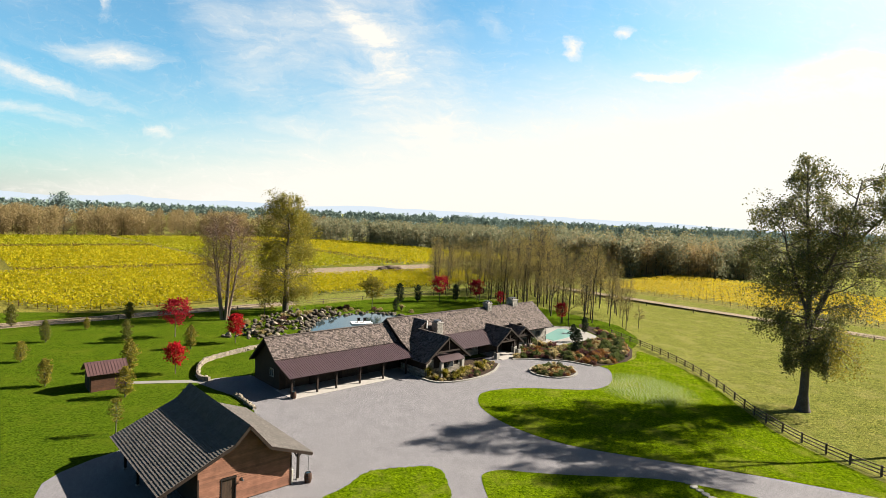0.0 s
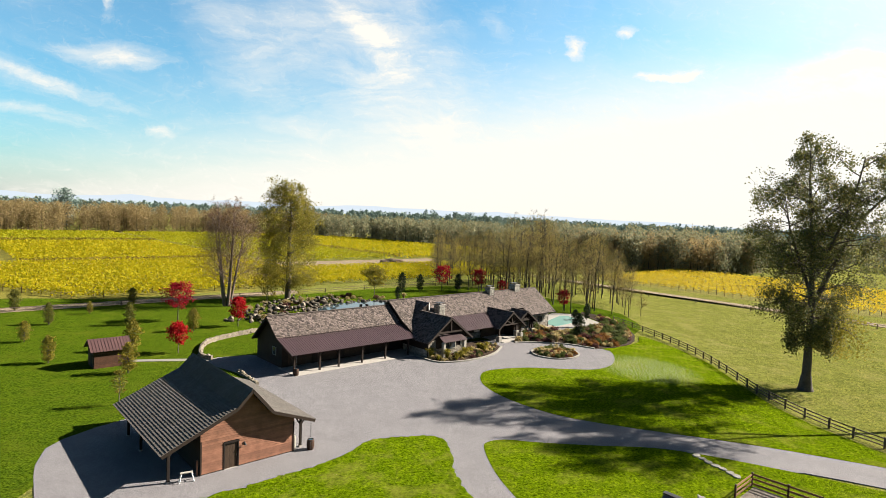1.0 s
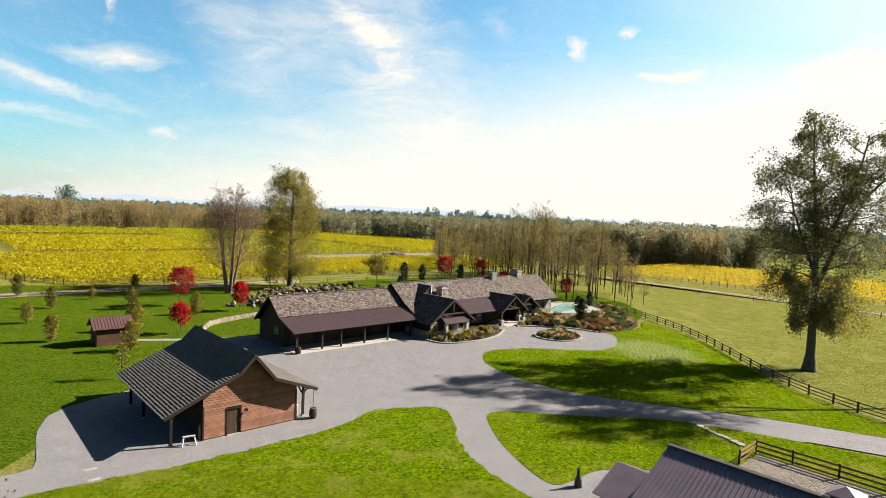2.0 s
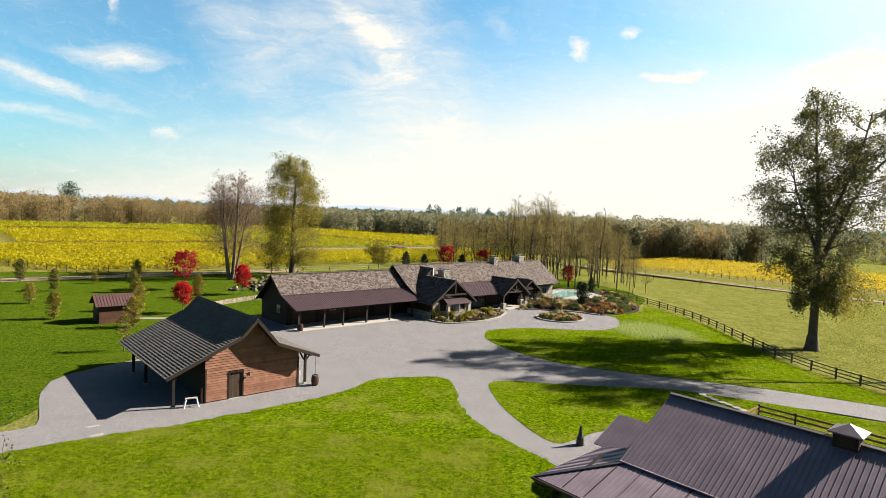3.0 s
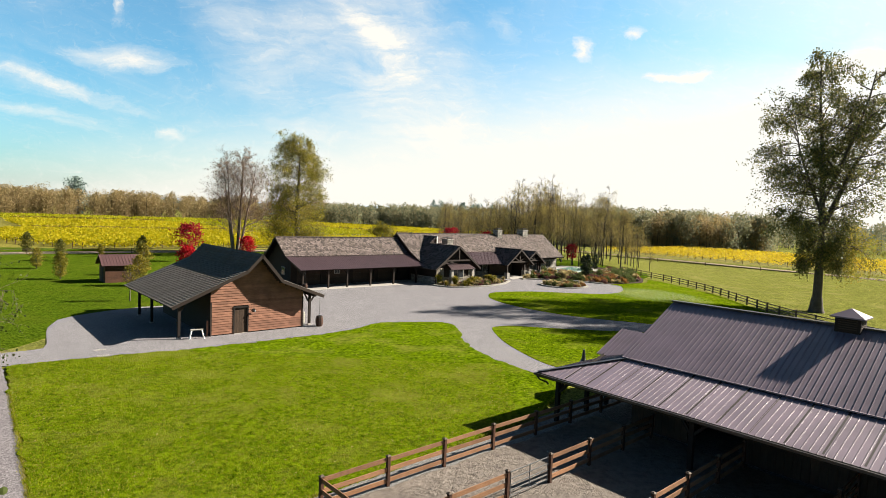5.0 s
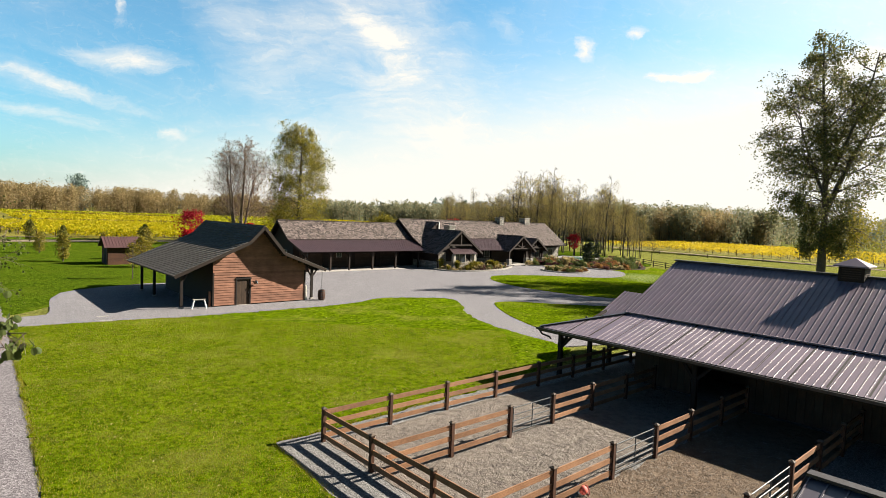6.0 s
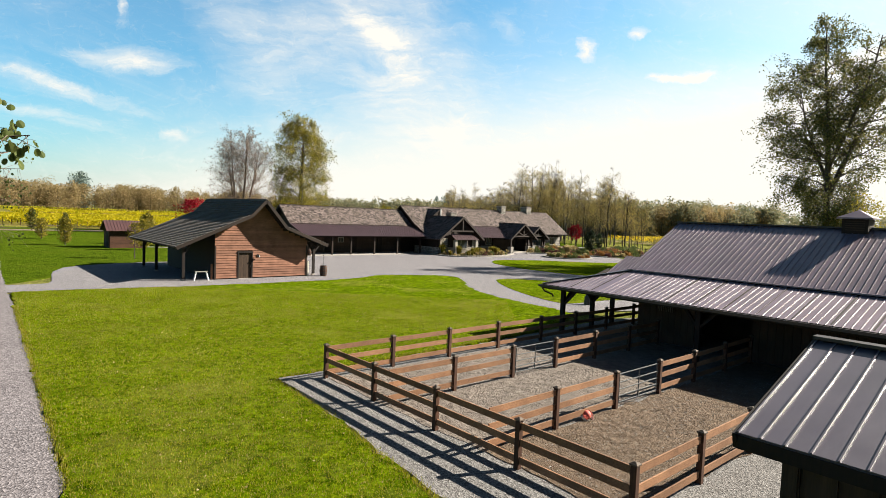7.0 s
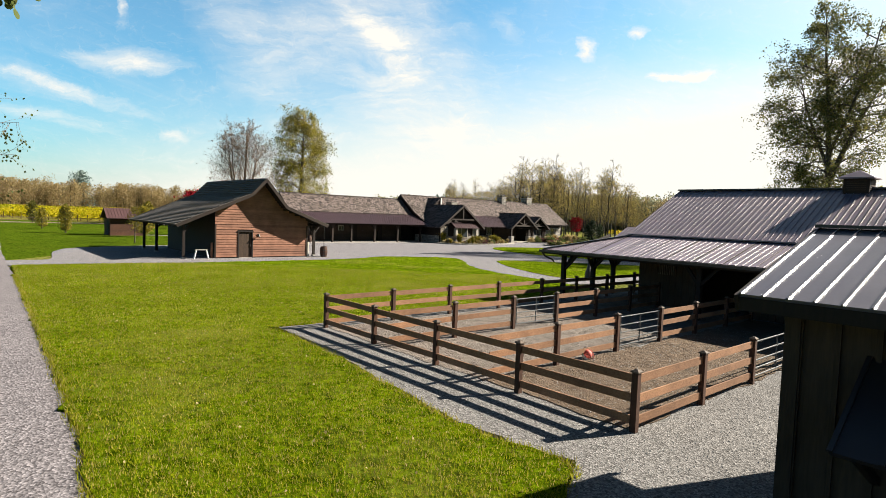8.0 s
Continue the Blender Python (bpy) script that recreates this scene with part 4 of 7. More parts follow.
def tack_shed():
    s = thing("tack_shed", pose(4.06, 6.5, 0, 0, 0, AXIS), "board-and-batten shed with a ribbed plum metal roof", "shed")
    zE, zR = 3.12, 3.98
    seam_roof([(0, 0, zE), (0, -9, zE), (2.9, -9, zR), (2.9, 0, zR)], s, M["shedmetal"], 0.27, (0.02, 0.022), True)
    seam_roof([(4.7, 0, zE), (4.7, -9, zE), (2.9, -9, zR), (2.9, 0, zR)], s, M["shedmetal"], 0.27, (0.02, 0.022), True)
    bm = bmesh.new()
    beam(bm, (2.9, 0.03, zR + 0.03), (2.9, -9, zR + 0.03), 0.22, 0.05)
    part("ridge_cap", bm, M["flash"], s)
    bm = bmesh.new()
    beam(bm, (-0.01, 0.02, zE - 0.11), (2.9, 0.02, zR - 0.11), 0.05, 0.2)
    beam(bm, (4.71, 0.02, zE - 0.11), (2.9, 0.02, zR - 0.11), 0.05, 0.2)
    part("barge_board", bm, M["darkwood"], s)
    bm = bmesh.new()
    beam(bm, (0.02, 0, zE - 0.12), (0.02, -9, zE - 0.12), 0.05, 0.17)
    part("fascia", bm, M["darkwood"], s)
    bm = bmesh.new()
    wall(bm, (0.62, -0.45), (0.62, -8.6), 0, zE + 0.02, 0.12)
    wall(bm, (4.3, -0.45), (4.3, -8.6), 0, zE + 0.02, 0.12)
    wall(bm, (0.62, -0.5), (2.9, -0.5), 0, (zE + 0.05, zR - 0.08), 0.12)
    wall(bm, (2.9, -0.5), (4.3, -0.5), 0, (zR - 0.08, zE + 0.05), 0.12)
    part("wall", bm, M["barnwood"], s)
    for i in range(20):
        bm = bmesh.new()
        y = -0.55 - i * 0.4
        box(bm, 0.51, y - 0.03, 0, 0.56, y + 0.03, zE - 0.02)
        part("batten", bm, M["doorwood"], s)
    bm = bmesh.new()
    box(bm, 0.49, -0.56, 0, 0.64, -0.38, zE)
    part("corner_board", bm, M["doorwood"], s)
    # small lean-to awning on the side
    seam_roof([(-0.75, -1.25, 1.72), (-0.75, -6, 1.72), (0.56, -6, 2.5), (0.56, -1.25, 2.5)], s, M["flash"], 0.45, (0.05, 0.03), False, "awning")
    for y in (-1.4, -3.5, -5.8):
        bm = bmesh.new()
        beam(bm, (0.55, y, 1.1), (-0.6, y, 1.74), 0.09)
        part("awning_bracket", bm, M["darkwood"], s)
    return s


tack_shed()


# ---- the garage cabin ----
def garage():
    g = thing("garage_cabin", pose(-15.3, 45.1, 0, 0, 0, AXIS), "cedar-sided garage cabin with a flared shake roof and open carport", "garage")
    ap, bl, br, el, er = (0.35, 6.45), (-0.85, 5.2), (2.15, 4.3), (-6.5, 2.68), (6.0, 2.82)
    L, F0 = 13.9, -0.1
    prof = [el, bl, ap, br, er]
    for i, ((x0, z0), (x1, z1)) in enumerate(zip(prof, prof[1:])):
        bm = bmesh.new()
        slab(bm, [(x0, F0, z0 - 0.03), (x0, L, z0 - 0.03), (x1, L, z1 - 0.03), (x1, F0, z1 - 0.03)], 0.1)
        deck = part("roof_deck", bm, M["darkwood"], g)
        quad = [(x0, F0, z0), (x0, L, z0), (x1, L, z1), (x1, F0, z1)] if i < 2 else [(x1, L, z1), (x1, F0, z1), (x0, F0, z0), (x0, L, z0)]
        shakes("shake_roofing", quad, deck, M["garshake"], 0.25, 0.22, 40 + i, 0.085, True)["kind"] = "stuff"
        bm = bmesh.new()
        beam(bm, (x0, F0 - 0.03, z0 - 0.1), (x1, F0 - 0.03, z1 - 0.1), 0.06, 0.24)
        part("barge_board", bm, M["housewood"], g)
    bm = bmesh.new()
    n = 40
    for i in range(n):
        y = F0 + i * (L - F0) / n
        for s, (x1, z1) in ((-1, bl), (1, br)):
            d = Vector((x1 - ap[0], 0, z1 - ap[1])).normalized() * 0.17
            slab(bm, [(ap[0], y, ap[1] + 0.07), (ap[0], y + (L - F0) / n - 0.01, ap[1] + 0.07), (ap[0] + d.x, y + (L - F0) / n - 0.01, ap[1] + 0.06 + d.z), (ap[0] + d.x, y, ap[1] + 0.06 + d.z)], 0.03)
    part("ridge_cap", bm, M["garshake"], g)

    def top(x):
        for (x0, z0), (x1, z1) in zip(prof, prof[1:]):
            if x0 <= x <= x1:
                return z0 + (z1 - z0) * (x - x0) / (x1 - x0) - 0.14
        return 2.5

    # front wall of lapped cedar boards round the door
    wy, wl, wr, dl, dr, dz = 0.85, -3.4, 4.5, -1.5, -0.45, 2.1
    h = 0.2
    k = 0
    z = 0.12
    while z < 6.1:
        z1 = z + h
        x0, x1 = wl, wr
        while x0 < 0.3 and top(x0) < z1:
            x0 += 0.02
        while x1 > 0.4 and top(x1) < z1:
            x1 -= 0.02
        runs = [(x0, dl - 0.09), (dr + 0.09, x1)] if z < dz + 0.02 else [(x0, x1)]
        for a, b in runs:
            if b - a < 0.1:
                continue
            bm = bmesh.new()
            v = [bm.verts.new(c) for c in ((a, wy - 0.05, z), (b, wy - 0.05, z), (b, wy - 0.012, z1 + 0.02), (a, wy - 0.012, z1 + 0.02), (a, wy, z), (b, wy, z), (b, wy, z1 + 0.02), (a, wy, z1 + 0.02))]
            for f in ((0, 1, 2, 3), (5, 4, 7, 6), (0, 4, 5, 1), (3, 2, 6, 7), (0, 3, 7, 4), (1, 5, 6, 2)):
                bm.faces.new([v[i] for i in f])
            part("siding_board", bm, M["siding"], g)
        z = z1
    bm = bmesh.new()
    for a, b in ((wl, dl - 0.02), (dr + 0.02, wr)):
        box(bm, a, wy + 0.003, 0, b, wy + 0.1, 2.2)
    pts = [(wl, 2.2), (wr, 2.2), (wr, top(wr)), (2.15, top(2.15)), (0.35, top(0.35)), (-0.85, top(-0.85)), (wl, top(wl))]
    f = bm.faces.new([bm.verts.new((x, wy + 0.003, zz)) for x, zz in pts])
    e = bmesh.ops.extrude_face_region(bm, geom=[f])
    bmesh.ops.translate(bm, vec=(0, 0.1, 0), verts=[q for q in e["geom"] if isinstance(q, bmesh.types.BMVert)])
    part("wall_sheathing", bm, M["housewood"], g)
    bm = bmesh.new()
    box(bm, wl, wy, 0, wl + 0.15, L - 0.6, top(wl))
    box(bm, wr - 0.15, wy + 0.1, 0, wr, L - 0.6, top(wr))
    box(bm, wl + 0.15, L - 0.75, 0, wr - 0.15, L - 0.6, 2.6)
    part("side_wall", bm, M["darkwood"], g)
    # end boards
    for x in (wl - 0.02, wr - 0.1):
        bm = bmesh.new()
        box(bm, x, wy - 0.075, 0, x + 0.12, wy - 0.03, min(top(wl), 2.7))
        part("corner_board", bm, M["housewood"], g)
    # door
    d = new("door")
    d.parent = g
    d["label"] = "brown plank door with dark casing, closed"
    for i in range(5):
        bm = bmesh.new()
        w = (dr - dl) / 5
        box(bm, dl + i * w + 0.004, wy + 0.02, 0.06, dl + (i + 1) * w - 0.004, wy + 0.07, dz)
        part("door_board", bm, M["doorwood"], d)
    bm = bmesh.new()
    box(bm, dl - 0.1, wy - 0.075, 0, dl, wy + 0.1, dz + 0.02)
    box(bm, dr, wy - 0.075, 0, dr + 0.1, wy + 0.1, dz + 0.02)
    box(bm, dl - 0.13, wy - 0.085, dz + 0.02, dr + 0.13, wy + 0.1, dz + 0.14)
    part("door_casing", bm, M["darkwood"], d)
    bm = bmesh.new()
    tube(bm, [(dr - 0.1, wy - 0.03, 0.95), (dr - 0.1, wy - 0.05, 1.02), (dr - 0.1, wy - 0.03, 1.12)], 0.012, 6)
    part("door_handle", bm, M["iron"], d)
    bm = bmesh.new()
    box(bm, dl - 0.02, wy - 0.12, 0, dr + 0.02, wy + 0.05, 0.06)
    part("threshold", bm, M["slab"], d)
    # wall lamp
    wl_ = new("wall_lamp")
    wl_.parent = g
    bm = bmesh.new()
    box(bm, 0.02, wy - 0.09, 1.78, 0.14, wy - 0.05, 1.98)
    tube(bm, [(0.08, wy - 0.07, 1.94), (0.08, wy - 0.2, 1.98), (0.08, wy - 0.24, 1.93)], 0.012, 6)
    part("bracket", bm, M["iron"], wl_)
    bm = bmesh.new()
    tube(bm, [(0.08, wy - 0.24, 1.92), (0.08, wy - 0.24, 1.76)], 0.05, 10, 0.11)
    part("shade", bm, M["iron"], wl_, "dark iron lamp shade")
    # carport and side porch timbers
    for x, y in ((-5.65, 1.1), (-5.65, 8.4), (-5.65, 12.4), (5.45, 1.4), (5.45, 6.5), (5.45, 12)):
        zt = top(x) - 0.1
        bm = bmesh.new()
        box(bm, x - 0.1, y - 0.1, 0, x + 0.1, y + 0.1, zt)
        p = part("post", bm, M["darkwood"], g, bevel=0.01)
        bm = bmesh.new()
        box(bm, x - 0.14, y - 0.14, 0, x + 0.14, y + 0.14, 0.16)
        part("post_base", bm, M["slab"], p)
        for dx in (-0.55, 0.55):
            if dx * x > 0 and abs(x) > 5.6:
                continue
            bm = bmesh.new()
            c = [Vector((x, y, zt - 0.75)), Vector((x + dx * 0.35, y, zt - 0.55)), Vector((x + dx, y, zt + (0.12 if dx * x < 0 else -0.08)))]
            beam(bm, c[0], c[1], 0.11)
            beam(bm, c[1], c[2], 0.11)
            part("brace", bm, M["darkwood"], p)
    for x in (-5.65, 5.45):
        bm = bmesh.new()
        beam(bm, (x, 0.4, top(x) - 0.12), (x, L - 0.4, top(x) - 0.12), 0.16, 0.2)
        part("plate", bm, M["darkwood"], g)
    for y in np.arange(1.0, L, 1.1):
        for e0, e1, w0 in ((el[0] + 0.1, el[1], wl), (er[0] - 0.1, er[1], wr)):
            bm = bmesh.new()
            beam(bm, (e0, y, e1 - 0.16), (w0, y, top(w0) - 0.05), 0.07, 0.14)
            part("rafter", bm, M["darkwood"], g)
    # added pale panel: sunlit gravel beyond the porch, put in as cream colour
    bm = bmesh.new()
    box(bm, 4.6, 0.9, 0.0, 4.75, 1.05, 1.3)
    box(bm, 4.55, 2.0, 0, 4.62, 5.0, 2.1)
    part("pale_door_panel", bm, M["cream"], g, "pale panel standing in for sunlit gravel seen through the porch")
    bm = bmesh.new()
    box(bm, -3.62, 0.95, 0.0, -3.5, 1.1, 1.25)
    part("prop_board", bm, M["siding"], g)
    return g


garage()


def barrel(p, label):
    b = thing("rain_barrel", pose(*p), label, "barrel", "rain barrels")
    n = 14
    for k in range(n):
        bm = bmesh.new()
        a0, a1 = (k + 0.03) * math.tau / n, (k + 0.97) * math.tau / n
        prev = None
        for z, r in ((0, 0.26), (0.22, 0.32), (0.45, 0.345), (0.68, 0.32), (0.9, 0.27)):
            cur = [bm.verts.new((rr * math.cos(a), rr * math.sin(a), z)) for a in (a0, a1) for rr in (r, r - 0.03)]
            if prev:
                for i, j in ((0, 2), (2, 3), (3, 1), (1, 0)):
                    bm.faces.new((prev[i], prev[j], cur[j], cur[i]))
            prev = cur
        part("stave", bm, M["fencepost"], b)
    for z, r in ((0.14, 0.305), (0.33, 0.345), (0.58, 0.345), (0.78, 0.305)):
        bm = bmesh.new()
        bmesh.ops.create_cone(bm, segments=20, radius1=r, radius2=r, depth=0.045, matrix=Matrix.Translation((0, 0, z)))
        part("hoop", bm, M["iron"], b)
    bm = bmesh.new()
    bmesh.ops.create_cone(bm, cap_ends=True, segments=20, radius1=0.25, radius2=0.25, depth=0.02, matrix=Matrix.Translation((0, 0, 0.86)))
    part("water", bm, M["pond"], b)
    return b


def rain_chain(p, z0, z1):
    c = thing("rain_chain", pose(*p), "iron rain chain hanging from the eave over a barrel", "rain chain", "rain chains")
    k = int((z1 - z0) / 0.16)
    for i in range(k):
        bm = bmesh.new()
        z = z0 + (i + 0.5) * (z1 - z0) / k
        tube(bm, [(0, 0, z - 0.05), (0, 0, z + 0.05)], 0.02, 8, 0.045)
        part("cup", bm, M["iron"], c)
    return c


barrel((-11.2, 49.35, 0.035), "dark oak rain barrel with iron hoops on gravel")
rain_chain((-11.2, 49.35, 0), 0.9, 2.72)
barrel((-18.25, 71.3, 0.035), "dark oak rain barrel at the corner of the garage wing")
rain_chain((-18.25, 71.3, 0), 0.9, 2.6)


def saw_stool():
    s = thing("trestle_stool", pose(-19.0, 42.5, 0.035, 0, 0, 30), "pale wooden trestle stool under the carport", "trestle")
    bm = bmesh.new()
    box(bm, -0.45, -0.12, 0.66, 0.45, 0.12, 0.72)
    part("top", bm, M["kerb"], s)
    for x in (-1, 1):
        for y in (-1, 1):
            bm = bmesh.new()
            beam(bm, (x * 0.36, y * 0.08, 0.66), (x * 0.52, y * 0.24, 0.0), 0.06)
            part("leg", bm, M["white"], s)
    for x in (-0.44, 0.44):
        bm = bmesh.new()
        beam(bm, (x, -0.16, 0.33), (x, 0.16, 0.33), 0.05)
        part("stretcher", bm, M["kerb"], s)


saw_stool()
for a, b in ((-23.6, 37.9), (-22.5, 36.5)):
    bm = bmesh.new()
    box(bm, -0.35, -0.16, 0, 0.35, 0.16, 0.012)
    gr = thing("drain_grate", pose(a, b, 0.036, 0, 0, AXIS), "small dark iron drain grate set in the gravel", "drain grate", "drain grates")
    part("grate_frame", bm, M["kerb"], gr)
    for i in range(6):
        bm = bmesh.new()
        box(bm, -0.27 + i * 0.1, -0.10, 0.012, -0.24 + i * 0.1, 0.10, 0.018)
        part("grate_bar", bm, M["iron"], gr)


# ---- the long house ----
def stones_on(parent, p, q, z0, z1, out, seed, mat="stone", sx=0.42, sz=0.26):
    """A facing of separate squared stones, joined in one mesh, on the wall line p-q; out: the way it faces."""
    rnd = random.Random(seed)
    p, q, out = Vector((*p, 0)), Vector((*q, 0)), Vector((*out, 0))
    ln = (q - p).length
    d = (q - p) / ln
    bm = bmesh.new()
    z = z0
    while z < z1 - 0.05:
        h = min(sz * rnd.uniform(0.7, 1.3), z1 - z)
        x = 0
        while x < ln - 0.05:
            w = min(sx * rnd.uniform(0.5, 1.5), ln - x)
            t = rnd.uniform(0.05, 0.11)
            c = [p + d * a + out * o + Vector((0, 0, zz)) for o in (0.0, t) for a, zz in ((x + 0.012, z + 0.012), (x + w - 0.012, z + 0.012), (x + w - 0.012, z + h - 0.012), (x + 0.012, z + h - 0.012))]
            v = [bm.verts.new(cc) for cc in c]
            for f in ((4, 5, 6, 7), (0, 1, 5, 4), (1, 2, 6, 5), (2, 3, 7, 6), (3, 0, 4, 7)):
                bm.faces.new([v[i] for i in f])
            x += w
        z += h
    ob = part("stone_facing", bm, M[mat], parent)
    ob["kind"] = "stuff"
    return ob


def window(parent, x, y, z, w, h, axis="y", side=-1):
    """A framed window with mullions, set proud of the wall line."""
    wn = new("window")
    wn.parent = parent
    wn.location = (x, y, z)
    if axis == "x":
        wn.rotation_euler = (0, 0, radians(-90))
    bm = bmesh.new()
    for a in ((-w / 2, -0.07, 0, -w / 2 + 0.07, 0.02, h), (w / 2 - 0.07, -0.07, 0, w / 2, 0.02, h), (-w / 2 + 0.07, -0.07, 0, w / 2 - 0.07, 0.02, 0.07), (-w / 2 + 0.07, -0.07, h - 0.07, w / 2 - 0.07, 0.02, h), (-0.02, -0.06, 0.07, 0.02, 0.01, h - 0.07)):
        box(bm, *a)
    part("window_frame", bm, M["kerb"], wn)
    for s in (-1, 1):
        bm = bmesh.new()
        a, b = sorted((s * 0.02, s * (w / 2 - 0.07)))
        box(bm, a, -0.035, 0.07, b, -0.025, h - 0.07)
        part("pane", bm, M["glass"], wn)
    return wn


def gable_roof(parent, x, z, half, ze, y0, y1, seed, overhang=True):
    """A cross gable: ridge along y at x; shakes on both slopes, barge boards on the front."""
    for s in (-1, 1):
        bm = bmesh.new()
        slab(bm, [(x + s * half, y0, ze - 0.03), (x + s * half, y1, ze - 0.03), (x, y1, z - 0.03), (x, y0, z - 0.03)], 0.12)
        deck = part("roof_deck", bm, M["darkwood"], parent)
        quad = [(x + s * half, y1, ze), (x + s * half, y0, ze), (x, y0, z), (x, y1, z)]
        if s > 0:
            quad = [quad[1], quad[0], quad[3], quad[2]]
        shakes("shake_roofing", quad, deck, M["shake"], 0.26, 0.24, seed + s)["kind"] = "stuff"
        bm = bmesh.new()
        beam(bm, (x + s * half, y0 - 0.03, ze - 0.1), (x, y0 - 0.03, z - 0.1), 0.07, 0.26)
        part("barge_board", bm, M["housewood"], parent, "dark barge board with a worn edge")
    bm = bmesh.new()
    beam(bm, (x, y0, z + 0.05), (x, y1, z + 0.05), 0.3, 0.07)
    part("ridge_cap", bm, M["shake"], parent)


def chimney(parent, x, y, z0, z1, w, seed):
    c = new("chimney")
    c.parent = parent
    c["label"] = "pale stone chimney with a dark metal cap"
    for p, q, o in (((x - w, y - w), (x + w, y - w), (0, -1)), ((x + w, y - w), (x + w, y + w), (1, 0)), ((x + w, y + w), (x - w, y + w), (0, 1)), ((x - w, y + w), (x - w, y - w), (-1, 0))):
        stones_on(c, p, q, z0, z1 - 0.45, o, seed, "kerb", 0.4, 0.25)
    bm = bmesh.new()
    box(bm, x - w, y - w, z0, x + w, y + w, z1 - 0.46)
    part("core", bm, M["stone"], c)
    bm = bmesh.new()
    box(bm, x - w - 0.15, y - w - 0.15, z1 - 0.45, x + w + 0.15, y + w + 0.15, z1 - 0.35)
    part("collar", bm, M["slab"], c)
    bm = bmesh.new()
    for s in (-1, 1):
        for u in (-1, 1):
            box(bm, x + s * w * 0.7 - 0.04, y + u * w * 0.7 - 0.04, z1 - 0.35, x + s * w * 0.7 + 0.04, y + u * w * 0.7 + 0.04, z1 - 0.12)
    box(bm, x - w, y - w, z1 - 0.12, x + w, y + w, z1 - 0.04)
    part("cap", bm, M["flash"], c)
    return c


def house():
    h = thing("long_house", pose(-23.3, 76.7, 0, 0, 0, 43), "long timber and stone house with shake roofs and metal porches", "house")
    # roofs: x along the ridge, -y towards the court
    wing, main = 6.42, 7.15

    def plane(x0, x1, ya, za, yb, zb, seed, mat="shake"):
        bm = bmesh.new()
        slab(bm, [(x0, ya, za - 0.03), (x1, ya, za - 0.03), (x1, yb, zb - 0.03), (x0, yb, zb - 0.03)], 0.14)
        deck = part("roof_deck", bm, M["darkwood"], h)
        shakes("shake_roofing", [(x0, ya, za), (x1, ya, za), (x1, yb, zb), (x0, yb, zb)], deck, M[mat], 0.26, 0.24, seed)["kind"] = "stuff"

    plane(-0.6, 20.0, -3.1, 4.05, 0, wing, 1)
    plane(-0.6, 20.0, 4.3, 2.75, 0, wing, 2)
    plane(19.9, 56.8, -3.9, 4.3, 0, main, 3)
    plane(19.9, 56.8, 5.2, 2.75, 0, main, 4)
    plane(19.9, 23.0, -7.2, 2.6, -3.9, 4.32, 5)
    plane(48.6, 56.8, -5.4, 3.1, -3.9, 4.32, 6)
    seam_roof([(-0.6, -7.4, 2.62), (20, -7.4, 2.62), (20, -3.0, 4.04), (-0.6, -3.0, 4.04)], h, M["houseroof"], 0.34)
    seam_roof([(27.5, -7.7, 2.55), (38, -7.7, 2.55), (38, -3.8, 4.3), (27.5, -3.8, 4.3)], h, M["houseroof"], 0.34)
    for x0, x1, z in ((-0.6, 20, wing), (19.9, 56.8, main)):
        bm = bmesh.new()
        beam(bm, (x0, 0, z + 0.06), (x1, 0, z + 0.06), 0.34, 0.08)
        part("ridge_cap", bm, M["shake"], h)
    for x, pr in ((-0.62, [(-7.4, 2.62), (-3.05, 4.04), (0, wing), (4.3, 2.75)]), (56.82, [(-5.4, 3.1), (-3.9, 4.3), (0, main), (5.2, 2.75)]), (19.86, [(-7.2, 2.6), (-3.9, 4.3), (0, main), (5.2, 2.75)])):
        bm = bmesh.new()
        for (a, za), (b, zb) in zip(pr, pr[1:]):
            beam(bm, (x, a, za - 0.12), (x, b, zb - 0.12), 0.06, 0.26)
        part("barge_board", bm, M["housewood"], h)
    # the main roof's west gable stands above the wing roof
    for x, pr in ((20.15, [(-7.0, 0), (-7.0, 2.45), (-3.9, 4.15), (0, main - 0.15), (5.0, 2.7), (5.0, 0)]), (0.1, [(-3.3, 0), (-3.3, 3.8), (0, wing - 0.15), (4.0, 2.75), (4.0, 0)]), (56.0, [(-4.2, 0), (-4.2, 3.7), (0, main - 0.15), (5.0, 2.7), (5.0, 0)])):
        bm = bmesh.new()
        f = bm.faces.new([bm.verts.new((x, a, z)) for a, z in pr])
        e = bmesh.ops.extrude_face_region(bm, geom=[f])
        bmesh.ops.translate(bm, vec=(0.2, 0, 0), verts=[v for v in e["geom"] if isinstance(v, bmesh.types.BMVert)])
        part("gable_wall", bm, M["housewood"], h)
    window(h, 0.08, -1.2, 1.4, 1.0, 1.1, "x")
    # garage wing: posts, plate, bays with doors
    for x in (0.0, 3.7, 6.6, 10.4, 14.4, 18.6):
        bm = bmesh.new()
        box(bm, x - 0.11, -6.95, 0, x + 0.11, -6.73, 2.5)
        p = part("post", bm, M["housewood"], h, bevel=0.01)
        for s in (-1, 1):
            bm = bmesh.new()
            beam(bm, (x + s * 0.1, -6.84, 1.9), (x + s * 0.55, -6.84, 2.42), 0.1)
            part("brace", bm, M["darkwood"], p)
    bm = bmesh.new()
    beam(bm, (-0.5, -6.84, 2.5), (19.8, -6.84, 2.5), 0.2, 0.22)
    part("plate", bm, M["darkwood"], h)
    bm = bmesh.new()
    wall(bm, (0.2, 3.9), (20.1, 3.9), 0, 2.75, 0.2)
